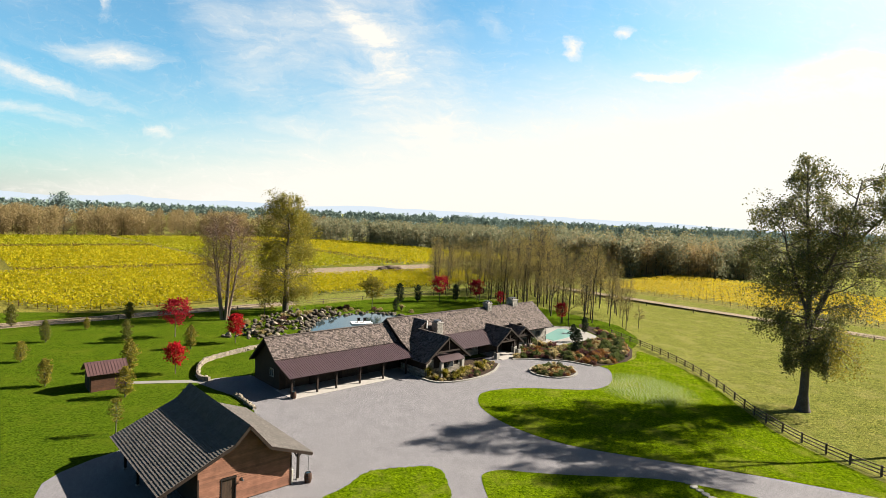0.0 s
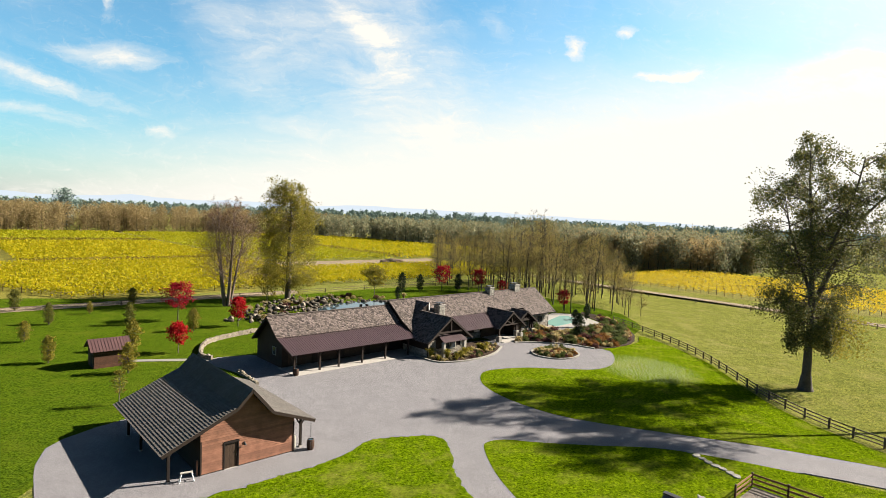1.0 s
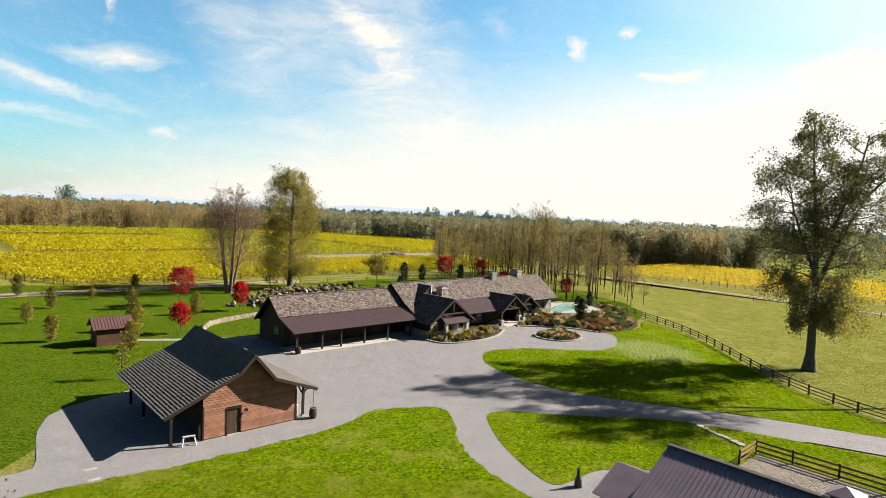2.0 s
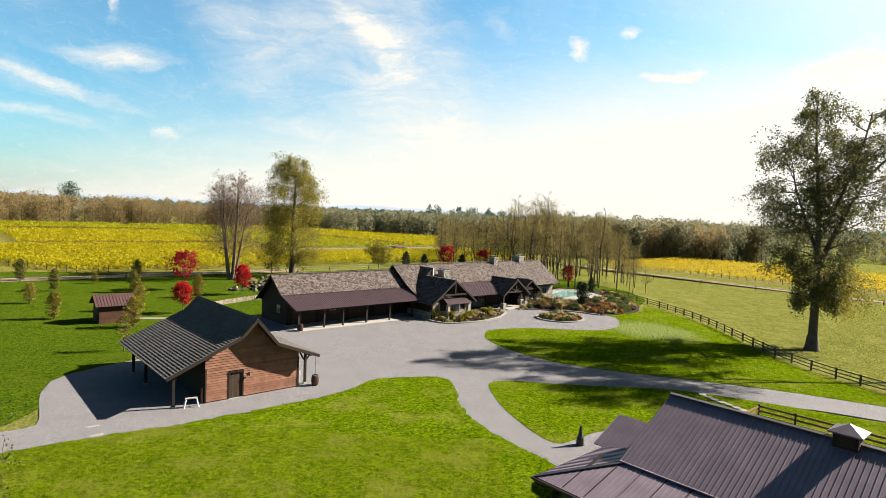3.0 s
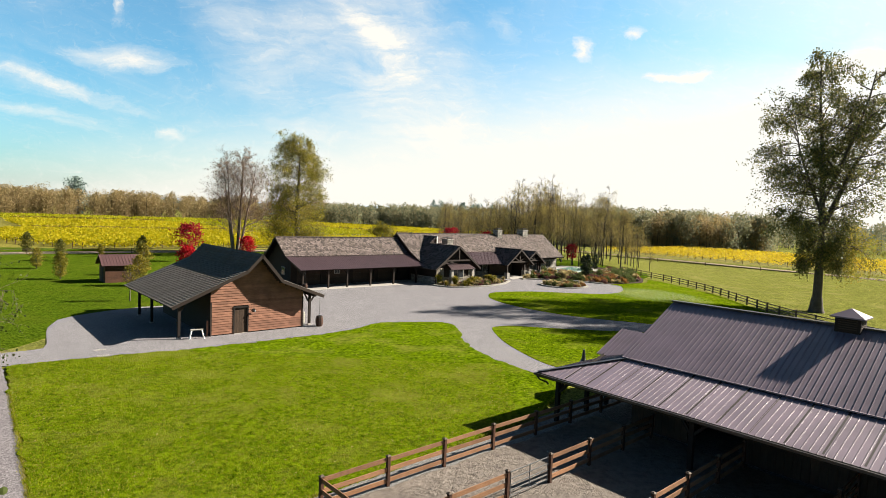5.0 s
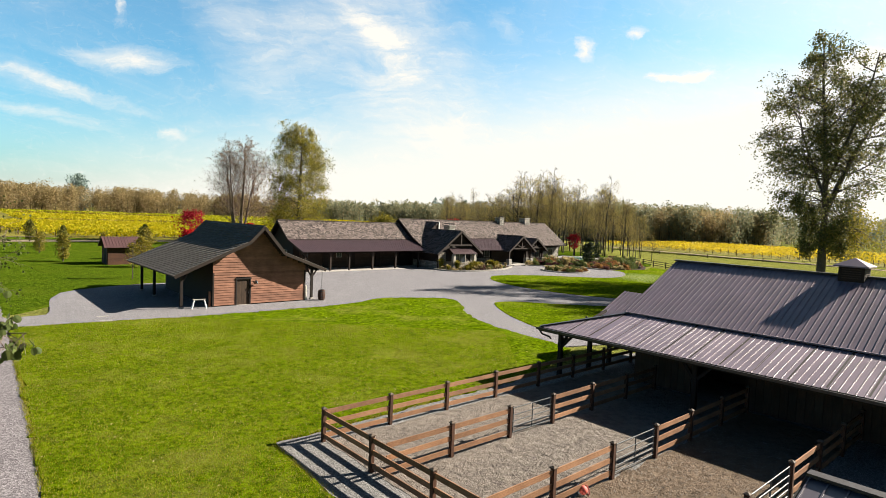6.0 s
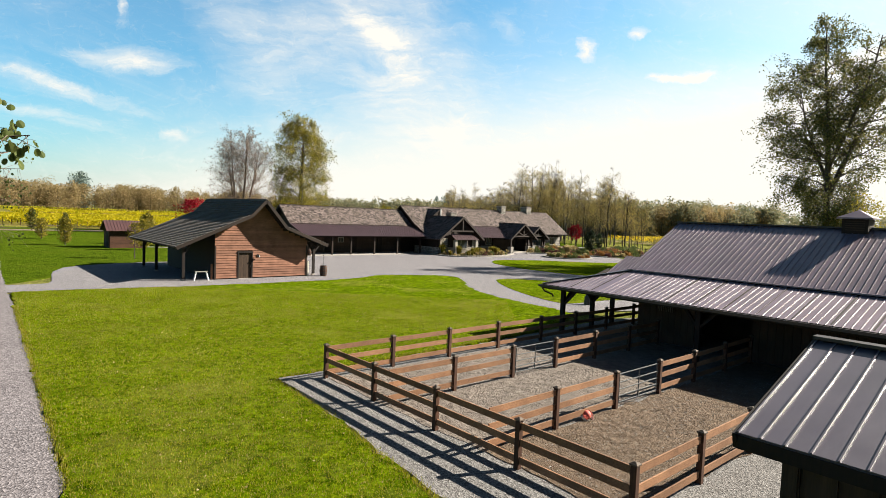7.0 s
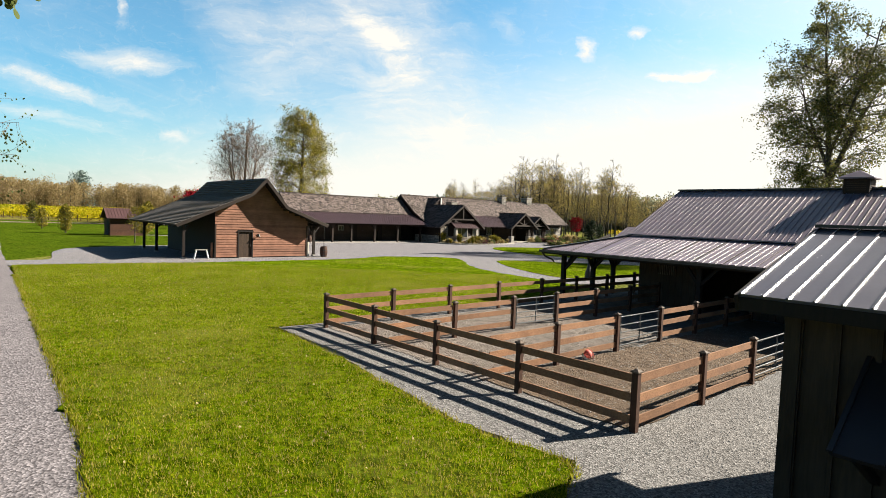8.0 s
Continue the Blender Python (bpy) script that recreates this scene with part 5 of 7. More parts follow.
    wall(bm, (0.3, -3.2), (20.0, -3.2), 2.45, 4.0, 0.2)
    for x0, x1 in ((0.2, 1.0), (4.6, 5.4), (9.0, 9.8), (13.4, 14.2), (17.8, 20.1)):
        wall(bm, (x0, -3.2), (x1, -3.2), 0, 2.45, 0.2)
    part("wall", bm, M["housewood"], h)
    for x0, x1 in ((1.0, 4.6), (5.4, 9.0), (9.8, 13.4), (14.2, 17.8)):
        d = new("garage_door")
        d.parent = h
        d["label"] = "dark timber garage door under the porch"
        for i in range(5):
            bm = bmesh.new()
            box(bm, x0, -3.2, 0.02 + i * 0.486, x1, -3.12, 0.5 + i * 0.486)
            part("door_panel", bm, M["doorwood"], d)
        if x0 > 5 and x0 < 9:
            window(d, (x0 + x1) / 2, -3.2, 1.5, 0.9, 0.7)
    bm = bmesh.new()
    box(bm, -0.3, -7.75, 0.0, 20.2, -3.0, 0.075)
    part("porch_slab", bm, M["slab"], h)
    # main house front wall and stone base
    bm = bmesh.new()
    wall(bm, (20.3, 4.9), (56, 4.9), 0, 2.75, 0.2)
    wall(bm, (20.3, -4.0), (56.1, -4.0), 0, 3.9, 0.2)
    part("wall", bm, M["housewood"], h)
    stones_on(h, (27.6, -4.11), (56.1, -4.11), 0, 1.0, (0, -1), 21)
    stones_on(h, (49.0, -4.11), (56.1, -4.11), 1.0, 2.6, (0, -1), 22, "kerb")
    stones_on(h, (56.2, -4.1), (56.2, 4.9), 0, 2.4, (1, 0), 23)
    for x in (30, 33, 36, 50.5, 53.5):
        window(h, x, -4.22, 1.1, 1.4, 1.3)
    # first gable
    gable_roof(h, 23.8, 5.72, 4.6, 2.35, -10.6, -1.7, 60)
    bm = bmesh.new()
    f = bm.faces.new([bm.verts.new((x, -9.9, z)) for x, z in ((19.9, 0), (27.7, 0), (27.7, 2.6), (23.8, 5.5), (19.9, 2.6))])
    e = bmesh.ops.extrude_face_region(bm, geom=[f])
    bmesh.ops.translate(bm, vec=(0, 0.2, 0), verts=[v for v in e["geom"] if isinstance(v, bmesh.types.BMVert)])
    wall(bm, (19.9, -9.7), (19.9, -4.2), 0, 2.5, 0.2)
    wall(bm, (27.6, -9.7), (27.6, -4.2), 0, 2.5, 0.2)
    part("gable_wall", bm, M["housewood"], h)
    stones_on(h, (19.8, -9.92), (27.75, -9.92), 0, 1.15, (0, -1), 24)
    stones_on(h, (19.78, -4.2), (19.78, -9.8), 0, 1.15, (-1, 0), 25, "kerb")
    stones_on(h, (19.8, -9.92), (21.3, -9.92), 1.15, 2.5, (0, -1), 26)
    stones_on(h, (26.4, -9.92), (27.75, -9.92), 1.15, 2.4, (0, -1), 27, "kerb")
    window(h, 24.0, -10.0, 0.9, 2.6, 1.5)
    seam_roof([(21.6, -11.5, 2.35), (26.4, -11.5, 2.35), (26.2, -9.95, 3.15), (21.8, -9.95, 3.15)], h, M["houseroof"], 0.34, (0.04, 0.04), False, "window_hood")
    for x in (21.9, 26.1):
        bm = bmesh.new()
        box(bm, x - 0.22, -11.3, 0, x + 0.22, -10.86, 2.28)
        part("pier", bm, M["kerb"], h, "pale stone pier")
    bm = bmesh.new()
    beam(bm, (21.5, -10.5, 3.6), (26.1, -10.5, 3.6), 0.2)
    beam(bm, (23.8, -10.5, 3.6), (23.8, -10.5, 5.35), 0.18)
    part("gable_truss", bm, M["housewood"], h)
    # upper cross roof behind it, with pale flashing
    bm = bmesh.new()
    slab(bm, [(21.2, -3.6, 3.80), (25.3, -3.6, 6.80), (25.3, 0.0, 6.80), (21.2, 0.0, 3.80)], 0.12)
    deck = part("roof_deck", bm, M["darkwood"], h)
    shakes("shake_roofing", [(21.2, 0.0, 3.84), (21.2, -3.6, 3.84), (25.3, -3.6, 6.84), (25.3, 0.0, 6.84)], deck, M["shake"], 0.3, 0.36, 63)["kind"] = "stuff"
    bm = bmesh.new()
    f = bm.faces.new([bm.verts.new((25.2, y, z)) for y, z in ((-3.5, 4.6), (-3.5, 6.68), (0.0, 6.68), (-0.35, 6.9 - 0.1))])
    e = bmesh.ops.extrude_face_region(bm, geom=[f])
    bmesh.ops.translate(bm, vec=(0.1, 0, 0), verts=[v for v in e["geom"] if isinstance(v, bmesh.types.BMVert)])
    part("clerestory_wall", bm, M["housewood"], h)
    bm = bmesh.new()
    f = bm.faces.new([bm.verts.new((x, -3.5, z)) for x, z in ((21.6, 3.9), (25.2, 4.4), (25.2, 6.6))])
    e = bmesh.ops.extrude_face_region(bm, geom=[f])
    bmesh.ops.translate(bm, vec=(0, 0.1, 0), verts=[v for v in e["geom"] if isinstance(v, bmesh.types.BMVert)])
    part("clerestory_wall", bm, M["housewood"], h)
    bm = bmesh.new()
    beam(bm, (25.32, -3.62, 5.7), (25.32, -3.62, 6.9), 0.12)
    part("flashing", bm, M["white"], h, "white metal flashing")
    bm = bmesh.new()
    beam(bm, (25.3, -3.6, 6.86), (25.3, 0.0, 6.86), 0.16, 0.07)
    part("ridge_cap", bm, M["flash"], h)
    # entry porch and second small gable
    for x, z, half, ze, y0, y1, seed in ((39.9, 4.95, 3.5, 2.35, -9.0, -2.6, 70), (45.6, 4.45, 2.95, 2.35, -7.5, -3.2, 75)):
        gable_roof(h, x, z, half, ze, y0, y1, seed)
        for s in (-1, 1):
            bm = bmesh.new()
            box(bm, x + s * (half - 0.7) - 0.14, y0 + 0.5, 0, x + s * (half - 0.7) + 0.14, y0 + 0.78, 2.7)
            part("post", bm, M["housewood"], h)
            bm = bmesh.new()
            a, b = x + s * (half - 0.7) - 0.36, x + s * (half - 0.7) + 0.36
            v = box(bm, a, y0 + 0.25, 0, b, y0 + 1.0, 1.05)
            part("pier", bm, M["kerb"], h, "pale stone pier", 0.03)
        bm = bmesh.new()
        beam(bm, (x - half + 0.6, y0 + 0.3, 2.85), (x + half - 0.6, y0 + 0.3, 2.85), 0.22)
        beam(bm, (x, y0 + 0.3, 2.85), (x, y0 + 0.3, z - 0.3), 0.2)
        for s in (-1, 1):
            beam(bm, (x + s * 0.1, y0 + 0.3, 3.0), (x + s * half * 0.45, y0 + 0.3, z - (z - ze) * 0.5), 0.16)
        part("gable_truss", bm, M["housewood"], h, "weathered timber truss")
        bm = bmesh.new()
        wall(bm, (x - half + 0.5, -4.35), (x + half - 0.5, -4.35), 0, 2.9, 0.12)
        part("entry_wall", bm, M["doorwood"], h)
    bm = bmesh.new()
    box(bm, 37.2, -9.6, 0, 42.6, -4.4, 0.12)
    part("step", bm, M["slab"], h, "pale stone entry step")
    stones_on(h, (43.2, -6.6), (48.4, -6.6), 0, 1.0, (0, -1), 28, "kerb")
    bm = bmesh.new()
    wall(bm, (43.2, -6.5), (48.4, -6.5), 0, 2.5, 0.18)
    wall(bm, (48.4, -6.5), (48.4, -4.2), 0, 2.5, 0.18)
    wall(bm, (43.2, -6.5), (43.2, -4.2), 0, 2.5, 0.18)
    part("bay_wall", bm, M["housewood"], h)
    window(h, 45.8, -6.62, 1.1, 2.6, 1.2)
    chimney(h, 27.9, -3.3, 3.6, 6.75, 0.62, 81)
    chimney(h, 43.2, -0.2, 6.2, 8.35, 0.55, 82)
    chimney(h, 50.7, 0.2, 6.2, 8.45, 0.7, 83)
    bm = bmesh.new()
    box(bm, 56.3, -2.5, 0, 60, 6, 0.1)
    part("terrace", bm, M["slab"], h)
    return h


house()


def garden_shed():
    s = thing("garden_shed", pose(-43.3, 70.4, 0, 0, 0, 43), "small log-sided garden shed with a red-brown metal roof", "shed")
    w, d = 3.9, 3.0
    for z in np.arange(0.1, 2.2, 0.2):
        bm = bmesh.new()
        for p, q in (((0, 0), (w, 0)), ((w, 0), (w, d)), ((w, d), (0, d)), ((0, d), (0, 0))):
            beam(bm, (*p, z), (*q, z), 0.12, 0.19)
        part("log", bm, M["fencepost"], s)
    seam_roof([(-0.45, -0.5, 2.2), (w + 0.35, -0.5, 2.2), (w + 0.35, d / 2, 3.5), (-0.45, d / 2, 3.5)], s, M["shedroof"], 0.36)
    seam_roof([(-0.45, d + 0.5, 2.2), (w + 0.35, d + 0.5, 2.2), (w + 0.35, d / 2, 3.5), (-0.45, d / 2, 3.5)], s, M["shedroof"], 0.36)
    bm = bmesh.new()
    for x in (0.02, w - 0.12):
        f = bm.faces.new([bm.verts.new((x, y, z)) for y, z in ((0, 2.15), (d, 2.15), (d / 2, 3.4))])
        e = bmesh.ops.extrude_face_region(bm, geom=[f])
        bmesh.ops.translate(bm, vec=(0.1, 0, 0), verts=[v for v in e["geom"] if isinstance(v, bmesh.types.BMVert)])
    part("gable_wall", bm, M["housewood"], s)
    bm = bmesh.new()
    box(bm, -0.08, 0.7, 0, -0.02, 1.6, 1.95)
    part("door", bm, M["darkwood"], s)


garden_shed()


# ---- trees ----
class Wood:
    """Collects tapered limbs, and the places where leaves grow."""

    def __init__(self, seed):
        self.rnd, self.V, self.F, self.tips = random.Random(seed), [], [], []

    def limb(self, pts, r0, r1, sides):
        rings = []
        n = len(pts) - 1
        for i, p in enumerate(pts):
            d = (pts[min(i + 1, n)] - pts[max(i - 1, 0)]).normalized()
            s = d.cross(Vector((0.31, 0.17, 0.93) if abs(d.z) < 0.9 else (1, 0.2, 0))).normalized()
            u = s.cross(d)
            r = r0 + (r1 - r0) * i / n
            o = len(self.V)
            self.V += [p + (s * math.cos(k * math.tau / sides) + u * math.sin(k * math.tau / sides)) * r for k in range(sides)]
            rings.append(o)
        for a, b in zip(rings, rings[1:]):
            self.F += [(a + k, a + (k + 1) % sides, b + (k + 1) % sides, b + k) for k in range(sides)]

    def grow(self, p, way, length, r, level, bend=0.25, lift=0.1, kids=4, sides=5, droop=0.0, spread=(0.5, 0.95)):
        g = self.rnd
        n = 5 if level > 1 else 3 if level else 2
        pts, d = [p.copy()], way.normalized()
        for i in range(n):
            d = (d + Vector((g.gauss(0, bend), g.gauss(0, bend), g.gauss(0, bend) + lift - droop * (i / n))) * 0.5).normalized()
            pts.append(pts[-1] + d * length / n)
        self.limb(pts, r, r * (0.35 if level else 0.4), max(3, sides))
        if level == 0:
            self.tips += [(pts[k], d) for k in range(1, n + 1)]
            return
        for i in range(kids):
            u = g.uniform(0.3, 1.0)
            k = min(n - 1, int(u * n))
            q = pts[k].lerp(pts[k + 1], u * n - k)
            dd = (pts[k + 1] - pts[k]).normalized()
            side = Vector((g.gauss(0, 1), g.gauss(0, 1), g.gauss(0, 0.6)))
            side = (side - dd * side.dot(dd)).normalized()
            a = g.uniform(*spread)
            self.grow(q, dd * math.cos(a) + side * math.sin(a), length * g.uniform(0.42, 0.68), r * 0.5 * (1.1 - 0.5 * u), level - 1, bend, lift, kids, sides - 1, droop, spread)
        self.tips.append((pts[-1], d))

    def mesh(self, name, mat):
        return rows_to_mesh(name, self.V, self.F, mat, True)


def leaf_mesh(name, tips, per, size, jitter, mat, seed, hang=0.0, flat=0.0):
    """Small folded leaves or clumps scattered round the tips."""
    g = random.Random(seed)
    V, F = [], []
    for p, d in tips:
        m = int(per) + (1 if g.random() < per - int(per) else 0)
        for _ in range(m):
            c = p + Vector((g.gauss(0, jitter), g.gauss(0, jitter), g.gauss(0, jitter * 0.8) - abs(g.gauss(0, hang))))
            a = Vector((g.gauss(0, 1), g.gauss(0, 1), g.gauss(0, 1) - hang)).normalized()
            b = a.cross(Vector((g.gauss(0, 1), g.gauss(0, 1), g.gauss(0, 1)))).normalized()
            s = size * g.uniform(0.55, 1.35)
            n = a.cross(b) * s * 0.18
            o = len(V)
            V += [c - a * s * 0.6, c + b * s * 0.42 + n, c + a * s * 0.6, c - b * s * 0.42 + n]
            F += [(o, o + 1, o + 2), (o, o + 2, o + 3)]
    return rows_to_mesh(name, V, F, mat)


def tree(m, label, trunk_mesh, crown_mesh, group="", category="tree"):
    t = thing("tree", m, label, category, group)
    part("trunk", trunk_mesh, None, t)
    if crown_mesh:
        part("crown", crown_mesh, None, t)
    return t


def on_line(line, z):
    i = next(j for j in range(len(line) - 1) if line[j + 1].z >= z or j == len(line) - 2)
    return line[i].lerp(line[i + 1], (z - line[i].z) / (line[i + 1].z - line[i].z))


def cottonwood_wood(seed, stems, boughs):
    """Trunk and main limbs as tapered lines; boughs: stem, height, bearing, length, rise, droop."""
    w = Wood(seed)
    for pts, r0, r1, sides in stems:
        w.limb(pts, r0, r1, sides)
    for k, z, bearing, ln, rise, droop in boughs:
        a = radians(bearing)
        w.grow(on_line(stems[k][0], z), Vector((math.cos(a), math.sin(a), rise)), ln, 0.05 + 0.013 * ln, 2, 0.24, 0.03, 6, 5, droop, (0.45, 1.0))
    return w


def big_cottonwood():
    V3 = lambda *q: [Vector(p) for p in q]
    main = V3((0, 0, -0.5), (0.05, 0, 2), (0.1, 0.1, 6), (0.0, 0, 11), (-0.3, 0.1, 17), (-0.9, 0, 23), (-1.4, 0.2, 28.5), (-1.8, 0, 33.3))
    right = V3((0.05, 0.05, 11.2), (1.3, -0.3, 15), (3.0, -0.8, 19.5), (5.0, -1.2, 23.8), (7.4, -1.6, 26.6), (9.6, -1.8, 28.4))
    near = V3((-0.2, 0, 15.0), (0.6, -1.8, 19.5), (1.4, -3.2, 24), (2.2, -4.0, 28.5), (2.6, -4.2, 31.4))
    back = V3((-0.1, 0, 13.0), (-0.9, 1.9, 17.5), (-1.6, 3.6, 22), (-2.0, 4.6, 26.5))
    stems = [(main, 0.68, 0.06, 12), (right, 0.40, 0.06, 8), (near, 0.27, 0.05, 7), (back, 0.27, 0.05, 7)]
    g = random.Random(77)
    boughs = []
    for i in range(30):                                   # the crown round the trunk
        z = 12.5 + 20.3 * i / 29
        reach = 6.0 - 1.0 * smooth(15, 24, z) - 2.6 * smooth(24, 32, z)
        boughs.append((0, z, 180 + 137.5 * i + g.uniform(-20, 20), reach * g.uniform(0.7, 1.0), 0.35 + 0.5 * smooth(18, 31, z), 0.22))
    for k, z0, z1, n in ((1, 14.5, 27.8, 18), (2, 18, 31, 14), (3, 16, 26, 12)):
        for i in range(n):
            z = z0 + (z1 - z0) * i / (n - 1)
            boughs.append((k, z, 60 + 137.5 * i + g.uniform(-25, 25), (5.4 - 2.2 * i / n) * g.uniform(0.7, 1.05), 0.45, 0.24))
    boughs += [(0, 15.6, 176, 6.6, 0.25, 0.2), (0, 16.4, 190, 5.8, 0.3, 0.2), (0, 25.6, 178, 5.2, 0.3, 0.12), (0, 11.2, 170, 5.6, 0.2, 0.45), (0, 11.8, 200, 5.2, 0.1, 0.5)]
    for i in range(24):                                   # leafy water shoots hanging on the lower trunk
        boughs.append((0, 6.6 + 0.33 * i, 40 + 137.5 * i, 2.0 + 0.07 * i, 0.1, 0.8))
    w = cottonwood_wood(11, stems, boughs)
    w.limb([Vector((0.03, 0, z)) for z in (-0.5, 0.1, 0.5)], 1.15, 0.86, 14)                    # root flare
    w.limb([Vector((0.03, 0, z)) for z in (0.5, 1.1, 2.0)], 0.86, 0.66, 14)
    gold = Wood(12)
    for z, bearing, ln in ((8.9, 0, 6.2), (8.2, 18, 5.0), (9.4, -30, 5.4), (8.6, -8, 4.4), (7.6, 6, 3.2), (9.8, 12, 4.8)):
        a = radians(bearing)
        gold.grow(on_line(main, z), Vector((math.cos(a), math.sin(a), 0.12)), ln, 0.1, 2, 0.22, -0.05, 6, 5, 0.5)
    t = tree(pose(50.0, 77.9, -0.85, 0, 0, 0), "tall old cottonwood with thin hanging olive leaves in the paddock", w.mesh("trunk", M["bark"]), leaf_mesh("crown", w.tips, 6.2, 0.22, 0.26, M["cotton"], 12, 0.55), "", "cottonwood tree")
    part("low_limb", gold.mesh("low_limb", M["bark"]), None, t)
    part("low_crown", leaf_mesh("low_crown", gold.tips, 7.0, 0.23, 0.34, M["poplar"], 13, 0.6), None, t, "golden lower leaves")
    # its neighbour, of which only branch tips and the long shade come into view
    stem = V3((0, 0, -0.5), (0.1, 0, 8), (-0.5, 0.3, 16), (-1.6, 0.6, 24), (-2.6, 0.8, 33))
    arm = V3((-0.8, 0.3, 18), (-3.0, 1.4, 22), (-5.0, 2.2, 26), (-6.0, 2.6, 30))
    boughs = [(0, 25.2 + 7.5 * i / 19, 137.5 * i, (6.0 - 3.4 * i / 19) * g.uniform(0.75, 1.05), 0.5, 0.2) for i in range(20)]
    boughs += [(1, 22.5 + 7.2 * i / 11, 60 + 137.5 * i, (4.6 - 1.8 * i / 11), 0.4, 0.24) for i in range(12)]
    w2 = cottonwood_wood(15, [(stem, 0.34, 0.06, 10), (arm, 0.2, 0.05, 7)], boughs)
    tree(pose(63.5, 67.5, -0.85), "tall cottonwood with high thin crown at the paddock's edge", w2.mesh("trunk", M["bark"]), leaf_mesh("crown", w2.tips, 6.4, 0.22, 0.26, M["cotton"], 16, 0.55), "", "cottonwood tree")


big_cottonwood()


def twin_trees():
    # the leafless one: five stems fanning from one foot
    w = Wood(21)
    for k, (x, dx, dy, top) in enumerate(((-0.8, -0.12, 0.05, 18.6), (-0.4, -0.05, -0.08, 21.0), (0.2, 0.01, 0.10, 21.8), (0.6, 0.06, -0.06, 20.6), (0.9, 0.13, 0.04, 18.2))):
        pts = [Vector((x * 0.6, dy * 3, -0.3)), Vector((x + dx * 3, dy * 6, 4)), Vector((x + dx * 9, dy * 12, 9)), Vector((x + dx * 16, dy * 18, 14)), Vector((x + dx * 20, dy * 20, top))]
        w.limb(pts, 0.34, 0.05, 7)
        for i in range(26):
            z = 4.0 + (top - 4.6) * (i + w.rnd.random()) / 26
            a = i * 2.4 + k
            side = Vector((math.cos(a), math.sin(a), 0)) + Vector((dx * 3, 0, 0))
            w.grow(on_line(pts, z), side * 0.75 + Vector((0, 0, 0.85 if z > 7 else 0.35)), 2.0 + 3.4 * (1 - smooth(8, 20, z)) * smooth(1, 6, z), 0.06, 2, 0.2, 0.10, 7, 4)
    crown = leaf_mesh("crown", [q for q in w.tips if q[0].z > 6], 0.30, 0.2, 0.3, M["brownleaf"], 22)
    tree(pose(-45.6, 119.4, 0), "bare many-stemmed autumn tree with fine grey-brown twigs", w.mesh("trunk", M["twig"]), crown, "", "bare tree")
    # the leafy one beside it
    w = Wood(31)
    pts = [Vector((0, 0, -0.3)), Vector((0.1, 0, 5)), Vector((0.0, 0.2, 12)), Vector((0.3, 0, 19)), Vector((0.2, 0, 26.3))]
    w.limb(pts, 0.75, 0.08, 10)
    for i in range(58):
        z = 2.6 + 23.2 * ((i + w.rnd.random()) / 58) ** 1.05
        a = i * 2.4 + w.rnd.uniform(-0.4, 0.4)
        ln = (6.0 - 2.4 * smooth(17, 27, z) - 1.2 * (1 - smooth(2, 7, z))) * w.rnd.uniform(0.65, 1.1)
        w.grow(on_line(pts, min(z, 26.2)), Vector((math.cos(a), math.sin(a), 0.6)), ln, 0.10, 2, 0.24, 0.02, 5, 5, 0.34)
    crown = leaf_mesh("crown", w.tips, 10.0, 0.25, 0.40, M["poplar"], 32, 0.9)
    tree(pose(-36.4, 132.6, 0), "tall poplar with dense olive and gold autumn leaves", w.mesh("trunk", M["bark"]), crown, "", "poplar tree")


twin_trees()


